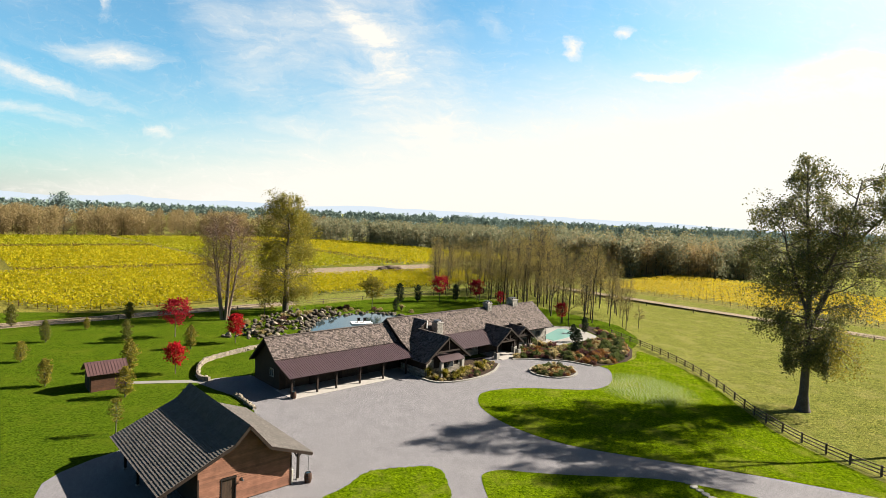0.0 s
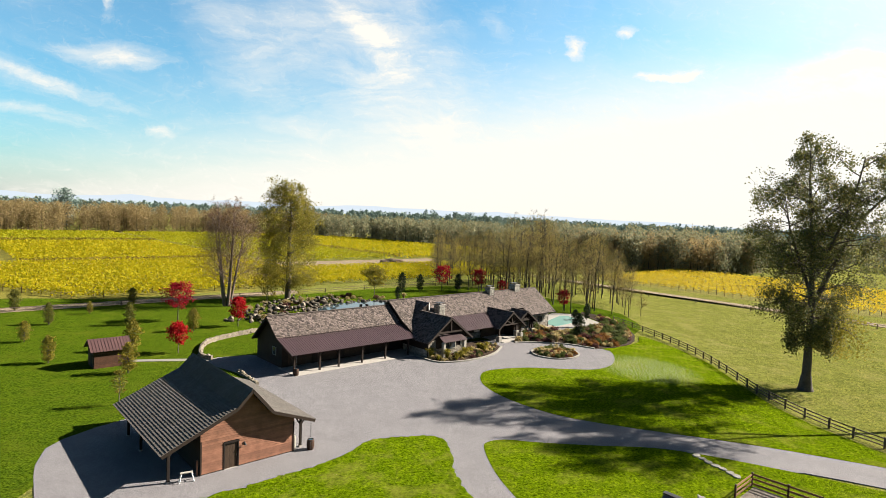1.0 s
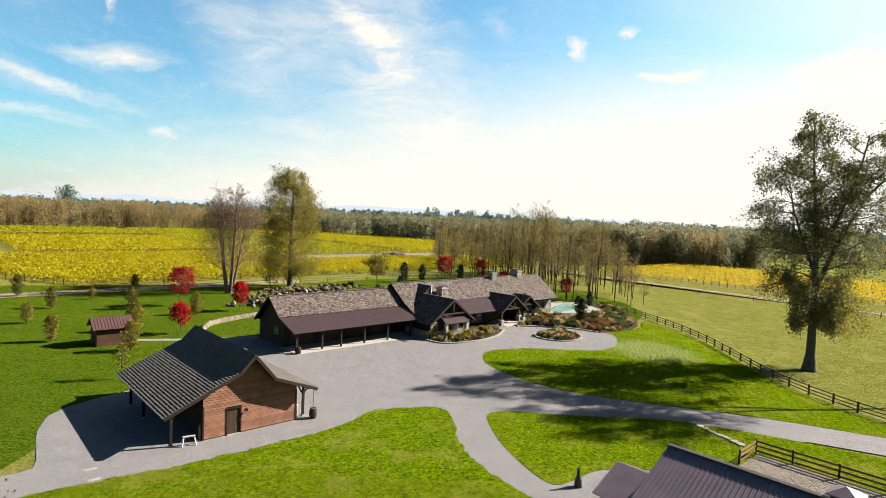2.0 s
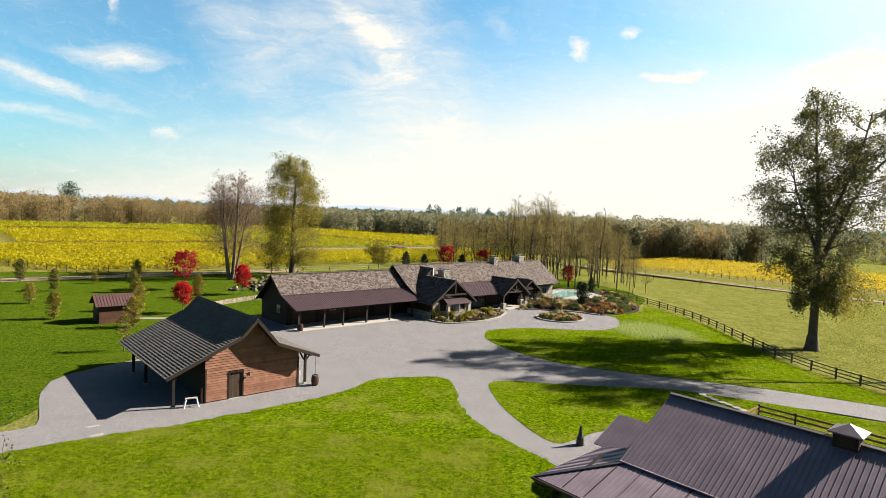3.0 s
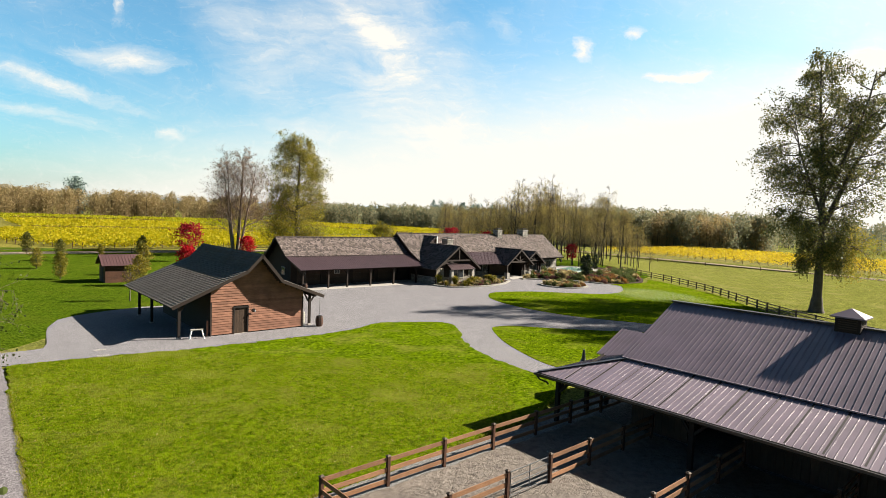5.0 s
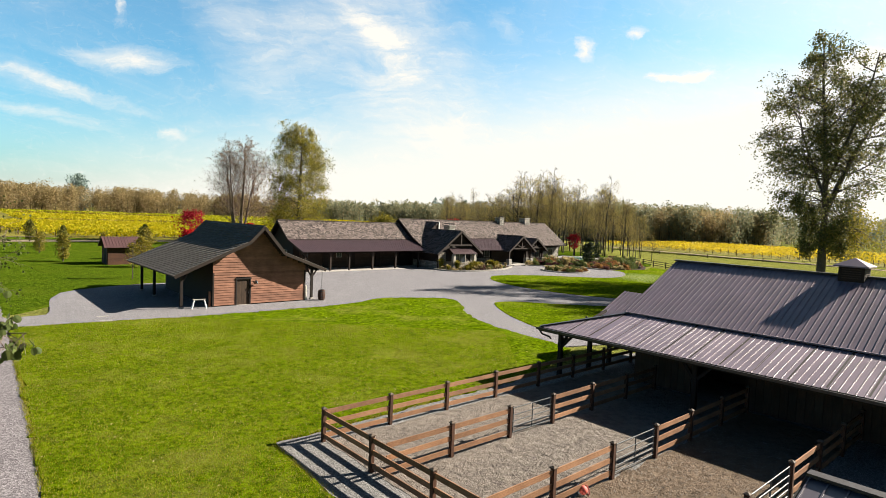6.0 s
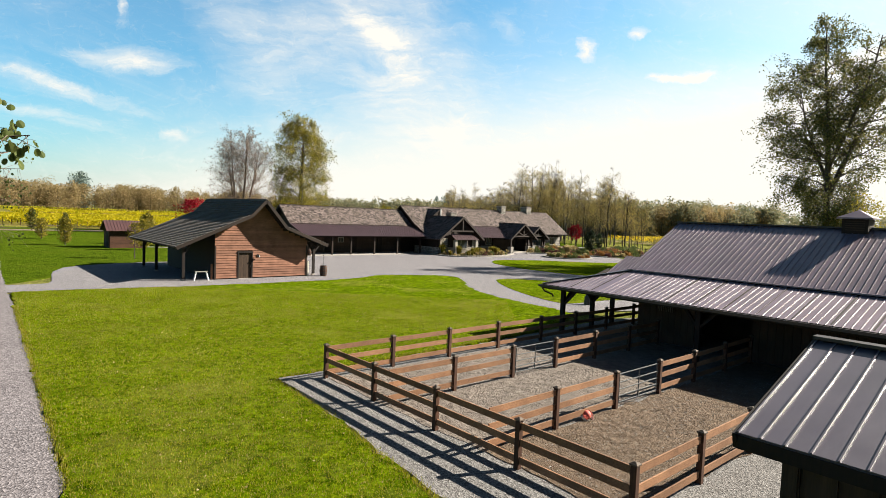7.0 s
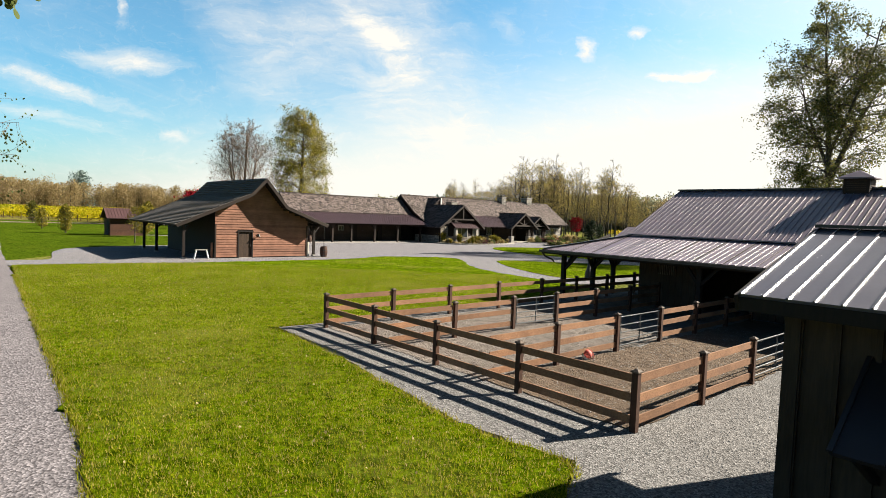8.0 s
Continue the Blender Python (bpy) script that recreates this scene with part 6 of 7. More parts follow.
def alders():
    protos = []
    for k in range(7):
        w = Wood(100 + k)
        H = 20 + 2.2 * (k % 4)
        lean = w.rnd.uniform(-1.2, 1.2)
        pts = [Vector((0, 0, -0.3)), Vector((lean * 0.1, 0, H * 0.25)), Vector((lean * 0.3, w.rnd.gauss(0, 0.3), H * 0.5)), Vector((lean * 0.7, w.rnd.gauss(0, 0.4), H * 0.75)), Vector((lean, 0, H))]
        w.limb(pts[:3], 0.21, 0.15, 7)
        w.limb(pts[2:], 0.15, 0.025, 5)
        for i in range(36):
            z = H * w.rnd.uniform(0.2, 0.97)
            j = next(q for q in range(4) if pts[q + 1].z >= z)
            p = pts[j].lerp(pts[j + 1], (z - pts[j].z) / (pts[j + 1].z - pts[j].z))
            a = w.rnd.uniform(0, math.tau)
            w.grow(p, Vector((math.cos(a), math.sin(a), 0.75)), 1.6 + (H - z) * 0.20, 0.05, 1, 0.22, 0.1, 7, 4)
        tips = [t for t in w.tips if H * 0.32 < t[0].z < H * 0.95]
        protos.append((w.mesh("trunk", M["alderbark"]), leaf_mesh("crown", tips, 2.1 if k < 5 else 1.0, 0.26, 0.5, M["alder"], 200 + k)))
    g = random.Random(5)
    n = 0
    spots = []
    while len(spots) < 122:
        u, v = g.random(), g.random()
        # a belt behind the house, from the pond's far side to the paddock corner
        x = -3 + 50.5 * u
        front = 168 - 34 * smooth(-4, 30, x) + 8 * smooth(38, 52, x)
        y = front + 68 * v ** 1.25 * (1 - 0.45 * smooth(34, 54, x)) - (6 if x > 20 else 0)
        if all((x - a) ** 2 + (y - b) ** 2 > 2.2 + 9 * max(0, noise.noise((x * 0.12, y * 0.12, 4))) for a, b in spots):
            spots.append((x, y))
    for x, y in spots:
        a, b = protos[g.randrange(7)]
        u = x / y                                         # the grove is tallest in its middle and low at both ends
        high = min(21.0, 4 + y * (0.056 + 0.044 * smooth(0.05, 0.13, u) - 0.075 * smooth(0.24, 0.37, u)))
        s = high * g.uniform(0.74, 0.97) / 22.0
        t = tree(pose(x, y, land(x, y), 0, 0, g.uniform(0, 360)), "slender alder with few olive-brown leaves in the grove", a, b, "alder grove", "alder tree")
        t.scale = (s, s, s)


alders()


def small_tree_meshes(seed, H, width, mat, per, size, levels=1, start=0.2):
    w = Wood(seed)
    w.limb([Vector((0, 0, -0.1)), Vector((0.02, 0, H * 0.4)), Vector((0, 0.03, H * 0.96))], 0.022 * H ** 0.8, 0.012, 6)
    for i in range(int(16 + 3 * H)):
        z = H * (start + (0.96 - start) * (i / (16 + 3 * H)))
        a = i * 2.4
        rel = (z / H - start) / (1 - start)
        ln = width * (math.sin(min(1, rel * 1.0 + 0.12) * math.pi) ** 0.6) * w.rnd.uniform(0.75, 1.1)
        w.grow(Vector((0, 0, z)), Vector((math.cos(a), math.sin(a), 0.65)), max(0.15, ln), 0.025, levels, 0.2, 0.08, 4, 4)
    return w.mesh("trunk", M["bark"]), leaf_mesh("crown", w.tips, per, size, size * 0.9, mat, seed + 1)


def cone_meshes(seed, H, r, mat, n=1500, size=0.2, bulge=1.0):
    """A young clothed tree: whorls of short upswept twigs in an uneven egg-shaped crown."""
    g = random.Random(seed)
    w = Wood(seed)
    w.limb([Vector((0, 0, -0.1)), Vector((0.03, 0, H * 0.5)), Vector((0, 0.02, H * 0.96))], 0.05 * H ** 0.5, 0.015, 6)
    tips = []
    twigs = max(40, n // 14)
    for i in range(twigs):
        u = (i + g.random()) / twigs
        a = i * 2.4 + g.gauss(0, 0.3)
        fat = math.sin(math.pi * min(1, 0.16 + 0.84 * u)) ** 0.7 if bulge < 1 else (1 - u) ** 0.9
        rad = r * max(0.08, fat) * g.uniform(0.55, 1.12)
        z = H * (0.08 + 0.88 * u)
        q = Vector((rad * math.cos(a), rad * math.sin(a), z + rad * g.uniform(0.1, 0.5)))
        w.limb([Vector((0, 0, z)), q], 0.018, 0.006, 3)
        tips += [(Vector((0, 0, z)).lerp(q, g.uniform(0.35, 1.05)), Vector((0, 0, 1))) for _ in range(14)]
    return w.mesh("trunk", M["bark"]), leaf_mesh("crown", tips, 1, size, 0.11, mat, seed + 1)


def garden_trees():
    g = random.Random(8)
    red = small_tree_meshes(300, 4.4, 1.35, M["red"], 7, 0.2, 1, 0.28)
    red2 = small_tree_meshes(303, 5.3, 1.5, M["red"], 7, 0.22, 1, 0.25)
    dred = small_tree_meshes(306, 6.9, 2.3, M["darkred"], 6.0, 0.26, 1, 0.3)
    tree(pose(-37.2, 79.8, 0), "young scarlet maple on the lawn", *red, "young maples", "maple tree")
    tree(pose(-35.9, 99.4, 0), "young bright red maple on the lawn", *red2, "young maples", "maple tree")
    tree(pose(-47.7, 102.0, 0), "dark crimson maple with a thinning crown", *dred, "young maples", "maple tree")
    for x, y, s in ((9.5, 158.4, 0.9), (-0.7, 158.0, 1.0), (27.5, 131.0, 0.7), (15.5, 152.0, 0.6)):
        t = tree(pose(x, y, 0, 0, 0, g.uniform(0, 360)), "dark red maple at the edge of the grove", *dred, "far maples", "maple tree")
        t.scale = (s, s, s)
    cones = [cone_meshes(320 + k, 4.0, 1.0 + 0.12 * k, M["gold" if k else "goldgreen"], 1700, 0.17, 0.75) for k in range(3)]
    for x, y, k, s in ((-79.1, 104.5, 0, 1.05), (-65.7, 94.4, 0, 0.95), (-60.8, 82.2, 2, 0.80), (-65.4, 104.9, 1, 0.60), (-53.5, 96.7, 0, 1.0), (-63.3, 115.4, 0, 0.95), (-41.4, 94.2, 1, 1.0), (-43.8, 80.2, 1, 1.15), (-38.4, 69.3, 2, 0.98), (-50.2, 72.1, 1, 0.92), (-82, 96, 0, 0.95)):
        t = tree(pose(x, y, 0, 0, 0, g.uniform(0, 360)), "young bushy tree with gold-green autumn foliage", *cones[k], "young garden trees", "young tree")
        t.scale = (s, s, s)
    sap = small_tree_meshes(340, 3.9, 0.75, M["gold"], 2.0, 0.14, 1, 0.3)
    for x, y in ((-33.1, 58.1),):
        tree(pose(x, y, 0, 0, 0, g.uniform(0, 360)), "thin staked sapling with yellow leaves", *sap, "young garden trees", "sapling")
    dark = [cone_meshes(350 + k, 6.0, 1.6, M["conifer"], 1500, 0.28, 0.9) for k in range(2)]
    for x, y, s in ((-11.3, 151.9, 0.9), (-6.6, 155, 0.8), (3.8, 159.5, 0.8), (-11.2, 138.2, 0.55), (24.8, 103.5, 0.72), (26.0, 112.0, 0.6), (30.5, 121, 0.6)):
        t = tree(pose(x, y, 0, 0, 0, g.uniform(0, 360)), "small dark green conifer in the garden", *dark[int(s * 100) % 2], "garden conifers", "conifer")
        t.scale = (s, s, s)
    will = small_tree_meshes(360, 7.0, 3.0, M["gold"], 12, 0.26, 1, 0.3)
    tree(pose(-17.4, 142.0, 0), "round golden willow beside the pond", *will, "", "willow tree")
    # orange-brown undergrowth at the foot of the bare tree
    low = small_tree_meshes(370, 7.5, 3.6, M["gold"], 5, 0.3, 1, 0.12)
    tree(pose(-39.5, 127.0, 0), "low golden tree behind the bare tree", *low, "", "tree")


garden_trees()


def round_leaves(name, tips, per, size, mat, seed):
    """Round toothless leaves, each an eight-sided folded disc on a short stalk."""
    g = random.Random(seed)
    V, F = [], []
    for p, d in tips:
        if g.random() > per:
            continue
        a = Vector((g.gauss(0, 0.5), g.gauss(0, 0.5), -1)).normalized()
        b = a.cross(Vector((g.gauss(0, 1), g.gauss(0, 1), g.gauss(0, 0.3)))).normalized()
        n = a.cross(b)
        s = size * g.uniform(0.35, 0.6)
        c = p + a * s * 1.3
        o = len(V)
        V.append(c + n * s * 0.12)
        V += [c + a * s * math.cos(k * math.tau / 8) * 1.12 + b * s * math.sin(k * math.tau / 8) - n * s * 0.12 * abs(math.sin(k * math.tau / 8)) for k in range(8)]
        F += [(o, o + 1 + k, o + 1 + (k + 1) % 8) for k in range(8)]
    return rows_to_mesh(name, V, F, mat)


# young birches whose leafy branch tips reach over the lane
def lane_birch(x, y, seed, arms, leaf, twig, mat, label):
    w = Wood(seed)
    stem = [Vector((0, 0, -0.1)), Vector((0.1, 0.1, 2.5)), Vector((0.1, 0.1, 5)), Vector((0.0, 0.2, 9.5))]
    w.limb(stem, 0.13, 0.03, 8)
    for i in range(16):                                   # the side away from the lane
        z, a = 3.4 + 0.37 * i, radians(100 + 160 * ((i * 0.382) % 1))
        w.grow(on_line(stem, z), Vector((math.cos(a), math.sin(a), 0.6)), 2.3 - 0.09 * i, 0.026, 2, 0.14, 0.0, 4, 5, 0.2, (0.3, 0.7))
    for z, tip, shoots in arms:
        p, q = on_line(stem, z), Vector(tip)
        mid = p.lerp(q, 0.55) + Vector((0, 0, 0.12 * (q - p).length))
        line = [p, p.lerp(mid, 0.5) + Vector((0, 0.05, 0.06)), mid, mid.lerp(q, 0.6) + Vector((0, -0.04, 0.05)), q]
        w.limb(line, 0.028, 0.005, 6)
        for k in range(shoots):
            u = w.rnd.uniform(0.0, 1.0)
            b = line[3].lerp(q, u)
            d = Vector((w.rnd.gauss(0.25, 0.4), w.rnd.gauss(0, 0.6), w.rnd.gauss(-0.15, 0.5)))
            w.grow(b, d, twig * w.rnd.uniform(0.5, 1.1), 0.006, 1, 0.2, 0.0, 3, 4, 0.3, (0.4, 0.9))
    lv = round_leaves("crown", w.tips, 0.8, leaf, M[mat], seed + 2)
    tree(pose(x, y, 0), label, w.mesh("trunk", M["twig"]), lv, "lane birches", "birch tree")


lane_birch(-8.6, 6.0, 402, [(4.6, (4.3, -0.4, 6.38), 12), (5.4, (3.95, -0.4, 6.85), 2), (4.3, (4.05, -0.35, 6.2), 8)], 0.09, 0.36, "shrub", "young birch with sparse round leaves beside the lane")
lane_birch(-19.8, 20.5, 412, [(5.2, (4.2, -0.5, 6.8), 9), (4.6, (3.7, -0.4, 5.6), 8), (5.9, (3.4, -0.5, 7.6), 5), (4.0, (3.3, -0.2, 4.7), 6)], 0.08, 0.9, "shrub", "young birch with thin drooping twigs beside the lane")


# ---- vineyards ----
def vine_block(name, span, b0, b1, mat, cards, size, label, seed, step=2.6, posts=0.0, height=1.75):
    """Rows of trained vines, each a ragged hedge of leaves; span gives a row's two ends, posts how far along its posts show."""
    g = random.Random(seed)
    V, F = [], []
    pv = bmesh.new()
    b = b0
    while b < b1:
        s0, s1 = span(b)
        n = max(1, int((s1 - s0) / 2.0))
        for i in range(n):
            a = s0 + 2.0 * i
            c0 = along(a + 1, b)
            zz = land(c0.x, c0.y)
            thick = 0.75 + 0.5 * noise.noise((a * 0.13, b * 0.31, seed))
            hh = height * (1 + 0.14 * noise.noise((a * 0.21, b * 0.5, seed + 7)))
            for _ in range(int(cards * (0.75 + 0.5 * thick))):
                c = along(a + g.uniform(0, 2), b + g.gauss(0, 0.42), zz + hh * (0.25 + 0.85 * g.random() ** 0.75))
                u = Vector((g.gauss(0, 1), g.gauss(0, 1), g.gauss(0, 0.7))).normalized()
                w = u.cross(Vector((g.gauss(0, 1), g.gauss(0, 1), g.gauss(0, 1)))).normalized()
                s = size * g.uniform(0.55, 1.35)
                o = len(V)
                V += [c - u * s, c + w * s * 0.8, c + u * s, c - w * s * 0.8]
                F.append((o, o + 1, o + 2, o + 3))
        if posts:
            for q in np.arange(s0, min(s0 + posts, s1), 6.0):
                c = along(q, b)
                box(pv, c.x - 0.05, c.y - 0.05, land(c.x, c.y), c.x + 0.05, c.y + 0.05, land(c.x, c.y) + 1.5)
        b += step
    t = thing(name, Matrix.Identity(4), label, "vineyard", "", "stuff")
    part("vines", rows_to_mesh("vines", V, F, mat), None, t)
    if posts:
        part("vine_posts", pv, M["fencepost"], t)
    else:
        pv.free()


vine_block("vineyard", lambda b: (max(-40, 20 - 0.55 * (b - 147)), 176 if b < 178 else 92), 141.5, 215, M["vine"], 34, 0.25, "near block of yellow autumn vines in rows", 1, 2.6, 60)
vine_block("vineyard", lambda b: (22, 90), 222, 322, M["vine"], 18, 0.34, "middle block of yellow autumn vines", 2, 3.0)
vine_block("vineyard", lambda b: (24, 90), 330, 420, M["vinegreen"], 9, 0.42, "far block of yellow-green autumn vines", 5, 3.2)
vine_block("vineyard", lambda b: (96, 158), 208, 420, M["vinegreen"], 9, 0.40, "far block of greenish autumn vines beside the bare strip", 3, 3.2)
vine_block("vineyard", lambda b: (165, 254 if b < 350 else 254 - 0.9 * (b - 350)), 208, 420, M["vine"], 9, 0.40, "far rising block of yellow autumn vines", 6, 3.2)
vine_block("vineyard", lambda b: (187, 262), 8, 121, M["vinegold"], 17, 0.22, "block of golden autumn vines beyond the paddock", 4, 2.5, 60)
vine_block("vineyard", lambda b: (187, 262), -60, 4, M["vinegreen"], 9, 0.22, "block of thin yellow-green vines beyond the paddock", 7, 2.8, 60)


vine_block("vineyard", lambda b: (22, 92), 216, 221.6, M["brownvine"], 14, 0.30, "two brown rows of faded vines between the blocks", 8, 2.6, 0, 1.95)
vine_block("vineyard", lambda b: (26, 90), 323, 329, M["brownvine"], 10, 0.40, "far brown rows of faded vines between the blocks", 9, 2.6, 0, 2.3)
vine_block("vineyard", lambda b: (159, 163.5), 208, 420, M["brownvine"], 8, 0.42, "brown headland vines along the far rising block", 10, 3.0, 0, 2.1)


# ---- woods and the far distance ----
def far_tree_mesh(g, V, F, x, y, z, H, w, cards, size, kind):
    lobes = [(g.uniform(-0.45, 0.45) * w, g.uniform(-0.45, 0.45) * w, g.uniform(0.30, 0.80) * H, g.uniform(0.32, 0.52) * w) for _ in range(6)]
    lobes.append((0, 0, 0.78 * H, 0.34 * w))
    for i in range(cards):
        if kind == "cone":
            u = g.random() ** 0.9
            rad, a = w * (1 - u) * g.uniform(0.3, 1), g.uniform(0, math.tau)
            c = Vector((x + rad * math.cos(a), y + rad * math.sin(a), z + H * (0.08 + 0.92 * u)))
        else:
            lx, ly, lz, r = lobes[i % 7]
            d = Vector((g.gauss(0, 1), g.gauss(0, 1), g.gauss(0, 1.2))).normalized() * r * g.random() ** 0.33
            c = Vector((x + lx + d.x, y + ly + d.y, z + min(H, lz + d.z * 1.35)))
            if i % 5 == 0:
                c.z = z + H * g.uniform(0.02, 0.4)
        t = Vector((g.gauss(0, 1), g.gauss(0, 1), g.gauss(0, 1))).normalized()
        s = t.cross(Vector((g.gauss(0, 1), g.gauss(0, 1), 0.1))).normalized()
        k = size * g.uniform(0.4, 1.2)
        o = len(V)
        V += [c - t * k * 0.6 - s * k * 0.5, c - t * k * 0.5 + s * k * 0.6, c + t * k * 0.85]
        F.append((o, o + 1, o + 2))


def far_wood(label, line, depth, count, H, w, cards, size, mat, seed, kind="round", trunks=True):
    g = random.Random(seed)
    V, F = [], []
    TV = Wood(seed)
    total = [(Vector(q) - Vector(p)).length for p, q in zip(line, line[1:])]
    for _ in range(count):
        u = g.uniform(0, sum(total))
        i = 0
        while u > total[i]:
            u -= total[i]
            i += 1
        p, q = Vector((*line[i], 0)), Vector((*line[i + 1], 0))
        d = (q - p).normalized()
        n = Vector((-d.y, d.x, 0))
        if n.y < 0:
            n = -n
        c = p + d * u + n * depth * g.random() ** 1.4
        z = land(c.x, c.y)
        hh = H * g.uniform(0.72, 1.1)
        far_tree_mesh(g, V, F, c.x, c.y, z, hh, w * g.uniform(0.7, 1.2), cards, size, kind)
        if trunks:
            TV.limb([Vector((c.x, c.y, z - 0.5)), Vector((c.x + g.gauss(0, 0.5), c.y, z + hh * 0.75))], 0.17, 0.05, 4)
    t = thing("wood", Matrix.Identity(4), label, "wood", "far woods", "stuff")
    part("foliage", rows_to_mesh("foliage", V, F, M[mat]), None, t)
    if trunks:
        part("trunks", TV.mesh("trunks", M["alderbark"]), None, t)


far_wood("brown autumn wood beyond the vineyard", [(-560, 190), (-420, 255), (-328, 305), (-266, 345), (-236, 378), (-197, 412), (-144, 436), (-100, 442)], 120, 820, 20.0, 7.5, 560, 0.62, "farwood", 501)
far_wood("mixed wood in the middle distance", [(-130, 448), (-89, 442), (-42, 407), (-2, 384), (35, 366), (70, 350)], 150, 480, 17.5, 7.5, 270, 0.92, "hazegreen", 502)
far_wood("mixed green wood beyond the golden vines", [(50, 270), (77, 259), (101, 263), (125, 263), (150, 272), (165, 300)], 60, 250, 19.0, 7.0, 420, 0.66, "hazegreen", 503)
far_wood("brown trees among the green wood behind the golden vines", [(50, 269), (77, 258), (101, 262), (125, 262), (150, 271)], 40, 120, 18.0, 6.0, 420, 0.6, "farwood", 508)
far_wood("green wood behind the golden vines", [(55, 350), (130, 350), (220, 350), (360, 345), (560, 330)], 110, 330, 22.5, 7.5, 200, 1.05, "hazegreen", 504)
far_wood("far conifers on the horizon in a pale haze colour", [(-900, 850), (-300, 1000), (100, 950), (500, 900), (1000, 800), (1600, 700)], 300, 1300, 19, 6.0, 60, 2.4, "hazeblue", 505, "cone", False)
far_wood("woods closing the horizon, coloured blue-green with haze", [(-2000, 700), (-1400, 900), (-700, 1150), (0, 1250), (700, 1150), (1500, 900), (2200, 700)], 160, 2600, 24, 10, 26, 4.6, "hazeblue", 509, "round", False)
far_wood("dark cottonwoods rising above the wood", [(-22, 560), (60, 560)], 60, 24, 27, 7.0, 420, 1.1, "hazeblue", 506)
far_wood("broad dark trees above the brown wood", [(-300, 440), (-288, 440)], 8, 4, 30, 9.5, 700, 1.0, "hazeblue", 507)


def mountains():
    g = random.Random(61)
    V, F = [], []
    n = 120
    for i in range(n + 1):
        a = radians(150 - 120 * i / n)
        r = 4300
        u = i / n
        h = 95 + 75 * noise.noise((u * 5, 0, 3)) + 45 * noise.noise((u * 17, 1, 3)) + 14 * noise.noise((u * 60, 1, 8))
        h *= 0.62 - 0.5 * smooth(0.5, 0.75, u)
        V += [(r * math.cos(a), r * math.sin(a), -5), (r * math.cos(a), r * math.sin(a), max(4, h))]
    F = [(2 * i, 2 * i + 2, 2 * i + 3, 2 * i + 1) for i in range(n)]
    m = bpy.data.materials.new("glowing_mountain_haze")
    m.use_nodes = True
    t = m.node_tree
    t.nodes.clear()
    # air haze put in as flat emission; the ridge takes no sunlight
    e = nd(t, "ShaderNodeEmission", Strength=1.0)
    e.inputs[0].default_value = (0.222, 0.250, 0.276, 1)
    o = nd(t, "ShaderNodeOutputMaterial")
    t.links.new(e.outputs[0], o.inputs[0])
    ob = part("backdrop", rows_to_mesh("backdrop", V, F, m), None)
    tagged(ob, "mountain ridge on the horizon, glowing pale blue as haze", "mountains", kind="structure")


mountains()


# ---- the paddock fence ----
def paddock_fence(pts, label, gap=2.6, h=1.25, rails=(0.35, 0.72, 1.1), deep=0.105):
    f = thing("paddock_fence", Matrix.Identity(4), label, "fence", "paddock fences")
    line = catmull([(x, y, 0) for x, y in pts], 8, False)
    out, acc = [line[0]], 0.0
    for p, q in zip(line, line[1:]):
        acc += (q - p).length
        if acc >= gap:
            out.append(q)
            acc = 0
    bm = bmesh.new()
    box(bm, -0.08, -0.08, -0.3, 0.08, 0.08, h)
    me = None
    for p in out:
        z = land(p.x, p.y)
        if me is None:
            ob = part("post", bm, M["pasture"], f)
            me = ob.data
        else:
            ob = part("post", me, None, f)
        ob.location = (p.x, p.y, z)
    for p, q in zip(out, out[1:]):
        for r in rails:
            bm = bmesh.new()
            beam(bm, (p.x, p.y, land(p.x, p.y) + r), (q.x, q.y, land(q.x, q.y) + r), 0.05, deep)
            part("rail", bm, M["pasture"], f)


paddock_fence([(36.5, 122), (38.6, 116), (41.2, 106.5), (42.6, 95.5), (42.2, 84), (41.4, 75), (41.5, 69.5), (42.2, 64.5), (44.6, 58.0), (50, 50.5), (62, 40)], "weathered wooden rail fence curving round the paddock")
pA, pB = along(161, -70), along(161, 128)
paddock_fence([(pB.x, pB.y), ((pA.x + pB.x) / 2, (pA.y + pB.y) / 2), (pA.x, pA.y)], "weathered rail fence along the farm track", 5.0, 1.15, (0.55, 1.05), 0.07)
pA, pB = along(-20, 128), along(150, 128)
paddock_fence([(pA.x, pA.y), ((pA.x + pB.x) / 2, (pA.y + pB.y) / 2), (pB.x, pB.y)], "weathered rail fence between yard and vineyard", 5.0, 1.15, (0.55, 1.05), 0.08)


# ---- stones, pond, pool ----
def rock_mesh(seed, flat=0.7, mat="rock"):
    g = random.Random(seed)
    bm = bmesh.new()
    bmesh.ops.create_icosphere(bm, subdivisions=2, radius=0.5)
    k = [Vector((g.gauss(0, 1), g.gauss(0, 1), g.gauss(0, 1))).normalized() for _ in range(7)]
    for v in bm.verts:
        for d in k:
            s = v.co.dot(d)
            if s > 0.33:
                v.co -= d * (s - 0.33) * 0.85
        v.co *= 1 + 0.12 * noise.noise(v.co * 3 + Vector((seed, 0, 0)))
        v.co.z *= flat
    me = bpy.data.meshes.new("rock")
    bm.to_mesh(me)
    bm.free()
    me.materials.append(M[mat])
    return me


DARK_ROCKS = [rock_mesh(720 + k, 0.5 + 0.08 * k, "darkrock") for k in range(6)]
ROCKS = [rock_mesh(700 + k, 0.55 + 0.08 * k) for k in range(6)]


